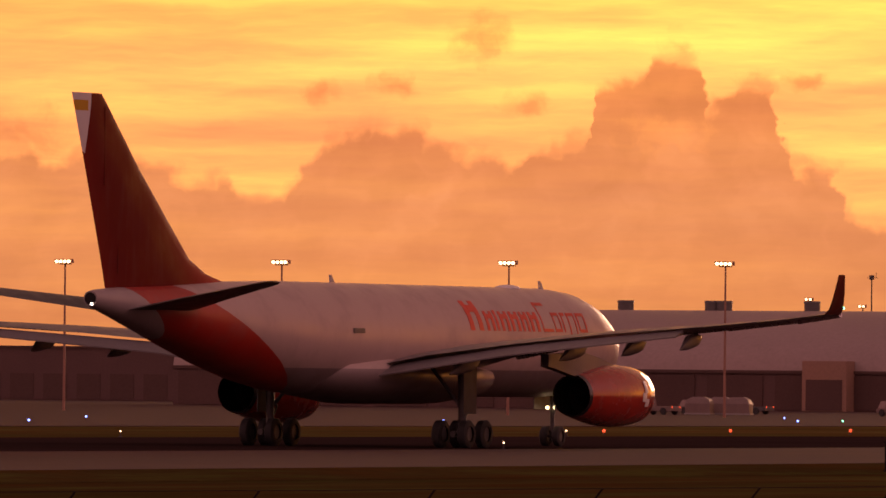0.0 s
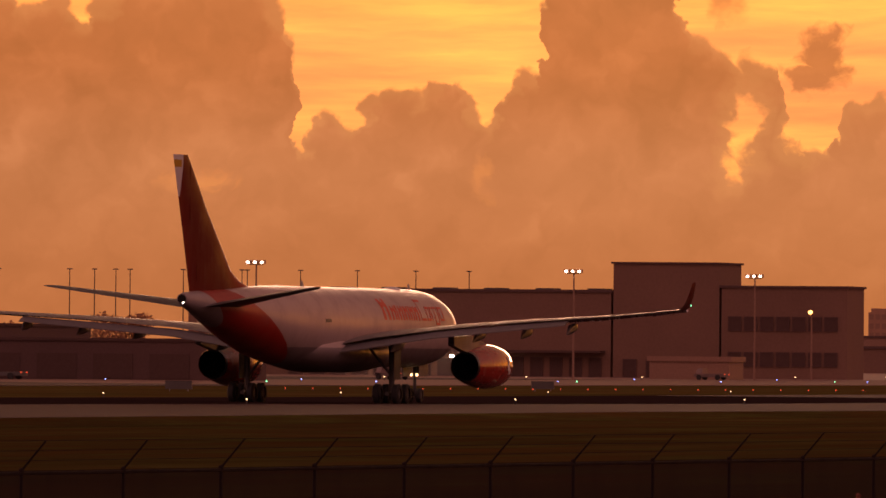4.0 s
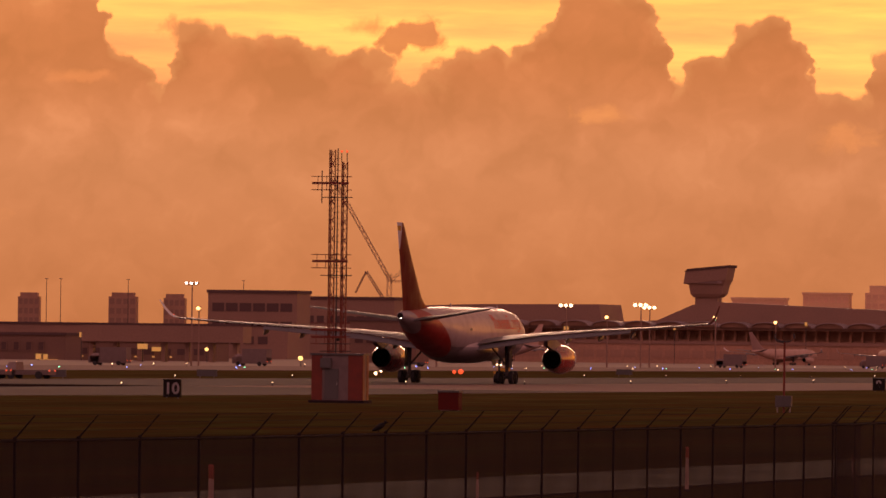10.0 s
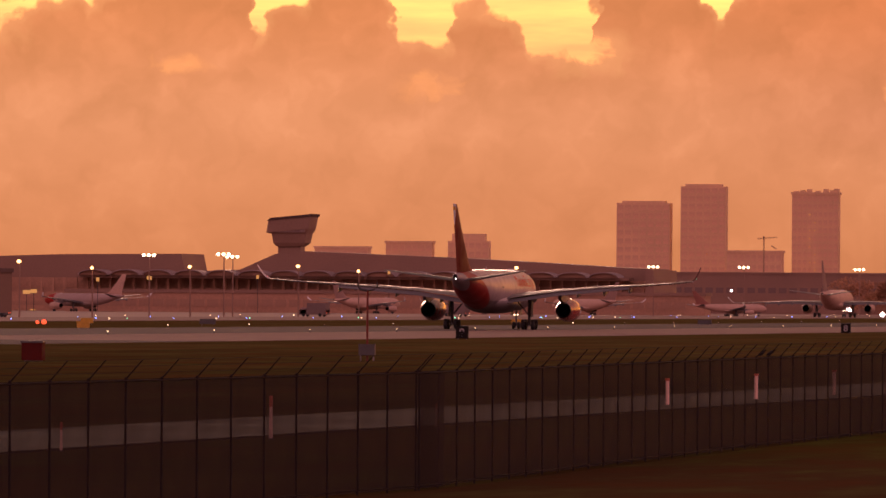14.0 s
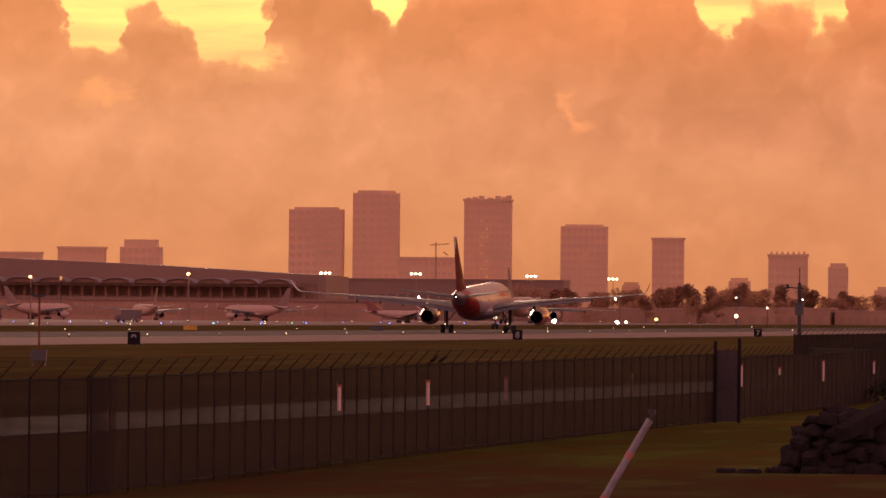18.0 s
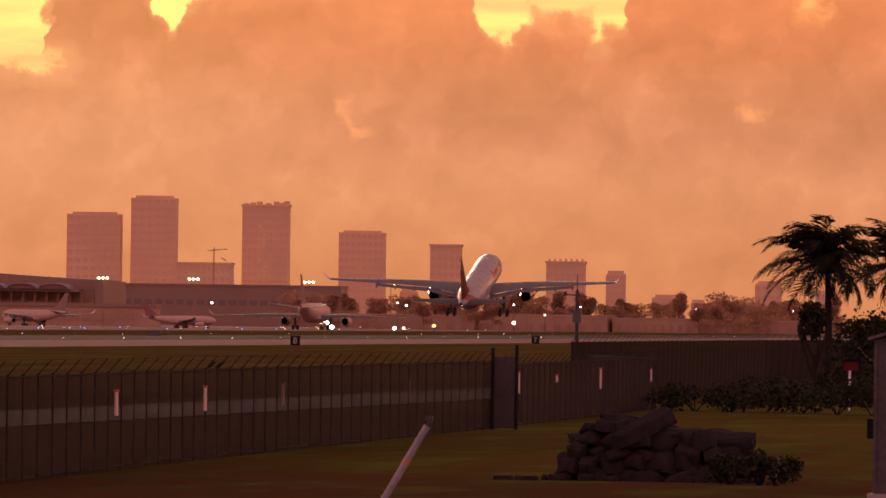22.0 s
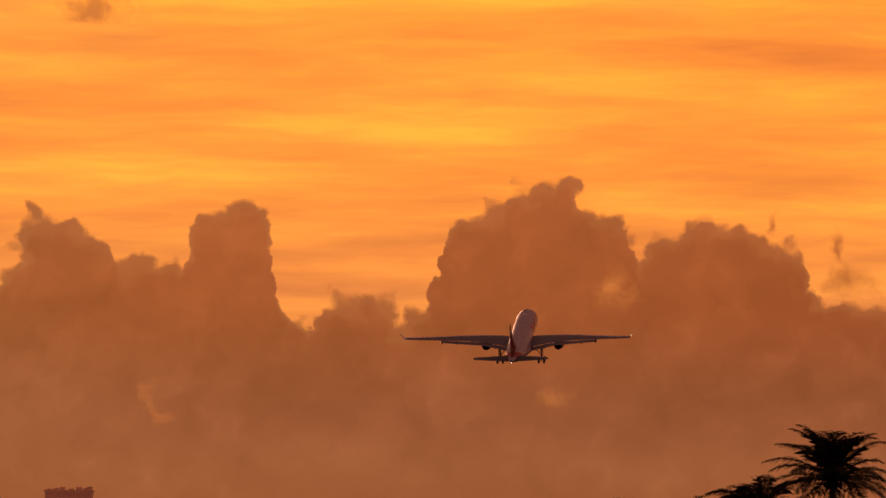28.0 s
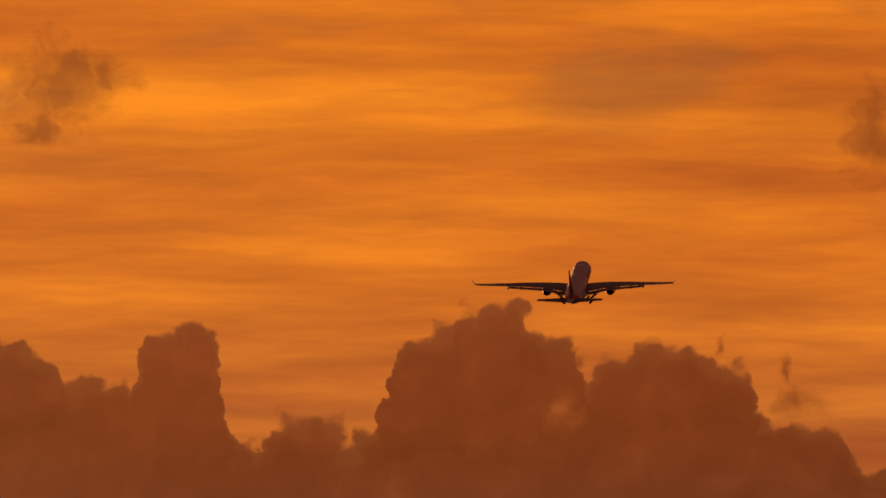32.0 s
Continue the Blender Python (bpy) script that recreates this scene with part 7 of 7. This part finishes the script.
# ---- rubble heap ----
def rubble():
    rng = random.Random(4)
    base = Vector((across(-5.2, 233), 233, 0))
    meshes = []
    for k in range(8):
        # rough quarried blocks: split faces, knocked-off corners
        s = Shape()
        rings = []
        for z, inset in ((-0.5, 0.12), (-0.36, 0.0), (0.36, 0.0), (0.5, 0.14)):
            ring = []
            for a, b in ((-0.5, -0.32), (-0.34, -0.5), (0.3, -0.5), (0.5, -0.3), (0.5, 0.34), (0.32, 0.5), (-0.36, 0.5), (-0.5, 0.3)):
                ring.append(Vector(((a + rng.uniform(-0.06, 0.06)) * (1 - inset), (b + rng.uniform(-0.06, 0.06)) * (1 - inset), z + rng.uniform(-0.07, 0.07))))
            rings.append(ring)
        s.loft(rings)
        meshes.append(s.mesh("rock", M["rock"]))
    root = thing("rubble_heap", "heap of broken dark rock slabs on the grass", "rubble", at=Matrix.Translation(base) @ Matrix.Diagonal((0.86, 0.86, 0.84, 1)))
    tall = ((-2.3, 0.75), (-1.9, 1.15), (-1.45, 1.55), (-1.1, 1.72), (-0.3, 1.75), (0.4, 1.62), (1.2, 1.5), (2.1, 1.42), (2.35, 0.9))

    def height(u):
        for (a, ha), (b, hb) in zip(tall, tall[1:]):
            if a <= u <= b:
                return ha + (hb - ha) * (u - a) / (b - a)
        return 0.4
    count = 0
    for row in range(4):
        y = -0.75 + 0.5 * row
        z = 0.0
        while z < 1.7:
            h = rng.uniform(0.22, 0.46) if z < 1.0 else rng.uniform(0.2, 0.3)
            u = -2.35 + rng.uniform(0, 0.2) + 0.25 * z * (row == 0)
            while u < 2.3:
                w = rng.uniform(0.3, 0.62) if u < -1.0 else rng.uniform(0.45, 0.85)
                if z > 0.95 and u > -1.2:
                    w = rng.uniform(0.8, 1.5)
                top = height(min(2.35, u + w / 2)) - 0.12 * (row == 0) * rng.random()
                if z + h <= top + 0.06:
                    step_out = 0.25 * (1 - z / 1.7) + rng.uniform(-0.22, 0.22)
                    part("rock", meshes[count % 8], None, root, at=Matrix.Translation((u + w / 2 + rng.uniform(-0.1, 0.1), y - step_out, z + h / 2 + rng.uniform(-0.12, 0.03))) @ pose(0, 0, 0, rng.uniform(-22, 22), rng.gauss(0, 15), rng.uniform(-45, 45) + 180 * (count % 2)) @ Matrix.Diagonal((w * rng.uniform(0.75, 1.5), rng.uniform(0.45, 0.8), h * rng.uniform(0.75, 1.6), 1)))
                    count += 1
                u += w
            z += h
    for k in range(34):
        u = rng.uniform(-2.7, 2.7)
        r = rng.uniform(0.14, 0.32)
        part("rock", meshes[k % 8], None, root, at=Matrix.Translation((u, rng.uniform(-1.5, -1.05), r * 0.3)) @ pose(0, 0, 0, rng.uniform(-20, 20), rng.uniform(-20, 20), rng.uniform(0, 360)) @ Matrix.Diagonal((r * 1.5, r, r * 0.8, 1)))
    for x, y, w in ((-3.75, -1.7, 0.24), (-3.1, -2.0, 0.3), (2.7, -2.0, 0.5)):
        s = Shape()
        s.loft([[Vector((x + a * w * c, y + b * 0.35 * c, z)) for a, b in ((-1, -1), (0.9, -0.8), (1, 0.9), (-0.8, 1))] for z, c in ((0, 1), (0.12, 0.95), (0.16, 0.8))])
        part("slab", s, M["rock"], root)


rubble()

# leaning striped post
top = EYE + 92 * Vector((math.sin(radians(-6.455)) * 1, math.cos(radians(-6.455)), math.tan(radians(-0.60))))
foot = Vector((top.x - 1.55, top.y, 0.0))
root = thing("leaning_post", "leaning white post with faded red bands", "post")
s = Shape()
s.tube(foot, top, 0.036, 0.033, 12)
part("shaft", s, M["leanpost"], root, smooth=True)
d = (top - foot).normalized()
for u in (0.34, 0.8):
    s = Shape()
    s.tube(top - d * u, top - d * (u + 0.07), 0.037, 0.037, 12)
    part("band", s, M["fadedred"], root, "faded red band")
s = Shape()
s.tube(top, top + d * 0.08, 0.02, 0.016, 6)
s.box(top.x - 0.02, top.x + 0.05, top.y - 0.02, top.y + 0.02, top.z + 0.05, top.z + 0.09)
part("tip_bracket", s, M["darksteel"], root)


# ---- railway signal shed ----
def signal_shed():
    y = 176
    x0 = across(-3.94, y)
    root = thing("signal_shed", "pale weathered signal shed with a lettered door", "shed", at=pose(x0, y, 0))
    s = Shape()
    s.box(-0.1, 2.9, -0.1, 2.6, 0, 0.75)
    part("foundation", s, M["concrete"], root)
    s = Shape()
    s.box(0, 2.75, 0, 2.5, 0.75, 3.42)
    s.add([(0, 0, 3.42), (2.75, 0, 3.42), (1.375, 0, 3.78), (0, 2.5, 3.42), (2.75, 2.5, 3.42), (1.375, 2.5, 3.78)], [(0, 1, 2), (3, 5, 4), (0, 2, 5, 3), (1, 4, 5, 2)])
    part("wall", s, M["plywood"], root)
    s = Shape()
    for sg, xa, xb in ((-1, -0.12, 1.375), (1, 1.375, 2.87)):
        za, zb = (3.41, 3.82) if sg < 0 else (3.82, 3.41)
        s.add([(xa, -0.15, za), (xb, -0.15, zb), (xb, 2.65, zb), (xa, 2.65, za), (xa, -0.15, za + 0.05), (xb, -0.15, zb + 0.05), (xb, 2.65, zb + 0.05), (xa, 2.65, za + 0.05)],
              [(0, 3, 2, 1), (4, 5, 6, 7), (0, 1, 5, 4), (1, 2, 6, 5), (2, 3, 7, 6), (3, 0, 4, 7)])
    part("roof", s, M["sheddoor"], root)
    for x in (0.02, 0.7, 1.72, 2.7):
        s = Shape()
        s.box(x - 0.03, x + 0.03, -0.03, 0, 0.78, 3.4)
        part("batten", s, M["plywood"], root)
    for a, b, c, d_ in ((0.72, 0.78, 0.8, 3.22), (1.64, 1.7, 0.8, 3.22), (0.72, 1.7, 3.22, 3.3)):
        s = Shape()
        s.box(a, b, -0.05, 0, c, d_)
        part("door_frame", s, M["plywood"], root)
    s = Shape()
    s.box(0.79, 1.63, -0.045, -0.005, 0.85, 3.1)
    door = part("door", s, M["sheddoor"], root, "pale weathered door")
    s = Shape()
    s.box(0.83, 0.89, -0.14, -0.045, 1.35, 1.6)
    part("handle", s, M["darksteel"], door)
    s = Shape()
    s.box(1.12, 1.3, -0.07, -0.03, 3.23, 3.31)
    part("vent", s, M["black"], root)
    for k, line in enumerate(("FEC YARD", "CORR TRK.", "SXL-41.80")):
        c = bpy.data.curves.new("stencil", "FONT")
        c.body, c.size, c.extrude, c.align_x, c.offset = line, 0.135, 0.002, "CENTER", 0.004
        c.materials.append(M["ink"])
        part("stencil_lettering", c, None, door, "dark stencilled lettering", at=pose(1.21, -0.05, 2.47 - 0.155 * k, 90, 0, 0))
    s = Shape()
    s.box(-0.14, 0.0, 0.3, 0.7, 1.7, 2.05)
    part("meter_box", s, M["black"], root)
    s = Shape()
    s.tube((0.1, 2.6, 0.5), (0.1, 2.6, 5.2), 0.03, 0.02, 6)
    part("aerial", s, M["darksteel"], root)


signal_shed()
root = thing("warning_post", "short white post with a small red sign", "post", at=pose(across(-4.08, 430), 430, 0))
s = Shape()
s.tube((0, 0, 0), (0, 0, 1.9), 0.05, 0.05, 6)
part("post", s, M["white"], root)
s = Shape()
s.box(-0.25, 0.35, -0.05, 0.0, 1.75, 2.1)
part("sign_plate", s, M["binred"], root)


# ---- what moves ----
TAKEOFF = ((0, 457.2, 0.36, 0), (1, 509.2, 0.36, 0), (2, 563.9, 0.36, 0), (2.5, 592, 0.34, 0), (3, 620.4, 0.29, 0), (3.5, 649.4, 0.23, 0), (5.5, 770, 0.06, 0), (7.5, 899, 0.06, 0), (9, 999.1, 0.06, 0),
           (11.5, 1177.1, 0.06, 0), (13, 1291, 0.06, 0), (14.5, 1410.1, 0.06, 0), (15.5, 1492.5, 0.06, 0), (18, 1703, 0.06, 1.5), (19, 1789, 0.06, 4), (20, 1874, 0.5, 7),
           (21, 1960, 2.45, 9), (22, 2050, 5.3, 10.5), (23, 2143, 10.35, 11.5), (24, 2235, 17.4, 12.5), (25.5, 2377, 32.4, 14.5), (27.5, 2573, 60.4, 15.5), (28, 2622, 67.7, 15.5), (29, 2714, 83.1, 15.2),
           (30, 2806, 98.4, 15), (31, 2899, 113.9, 15), (32, 2994, 129.6, 15))


def motions():
    walk(cargo, [(t, pose(-222, y, z, pitch, -min(max(t - 25.5, 0) / 2, 0.9), 0)) for t, y, z, pitch in TAKEOFF])
    for side in (-1, 1):
        hinge = Matrix.Translation((side * 2.8, 0, 4.3))
        walk(cargo_parts["wing%d" % side], [(t, hinge @ Matrix.Rotation(radians(-side * a), 4, "Y") @ hinge.inverted()) for t, a in ((0, 0), (13, 0), (18, 0.6), (20, 1.6), (22, 2.9), (32, 2.8))])
        leg = cargo_parts["gear%d" % side]
        walk(leg, [(0, pose(side * 5.34, 0, 3.2)), (19.6, pose(side * 5.34, 0, 3.2)), (21.2, pose(side * 5.34, 0, 2.5)), (28.8, pose(side * 5.34, 0, 2.5)), (30.6, pose(side * 5.34, 0, 2.7, 0, side * 18, 0)), (32, pose(side * 5.34, 0, 3.0, 0, side * 45, 0))])
    walk(taxi, [(0, pose(-384, 2890, 0.05)), (12, pose(-384, 2994, 0.05)), (20, pose(-384, 3062, 0.05)), (32, pose(-384, 3171, 0.05))])
    nose = cargo_parts["nose"]
    walk(nose, [(0, pose(0, 22.2, 2.9)), (28.6, pose(0, 22.2, 2.9)), (30.3, pose(0, 22.2, 2.9, 40, 0, 0)), (32, pose(0, 22.2, 2.9, 85, 0, 0))])


motions()
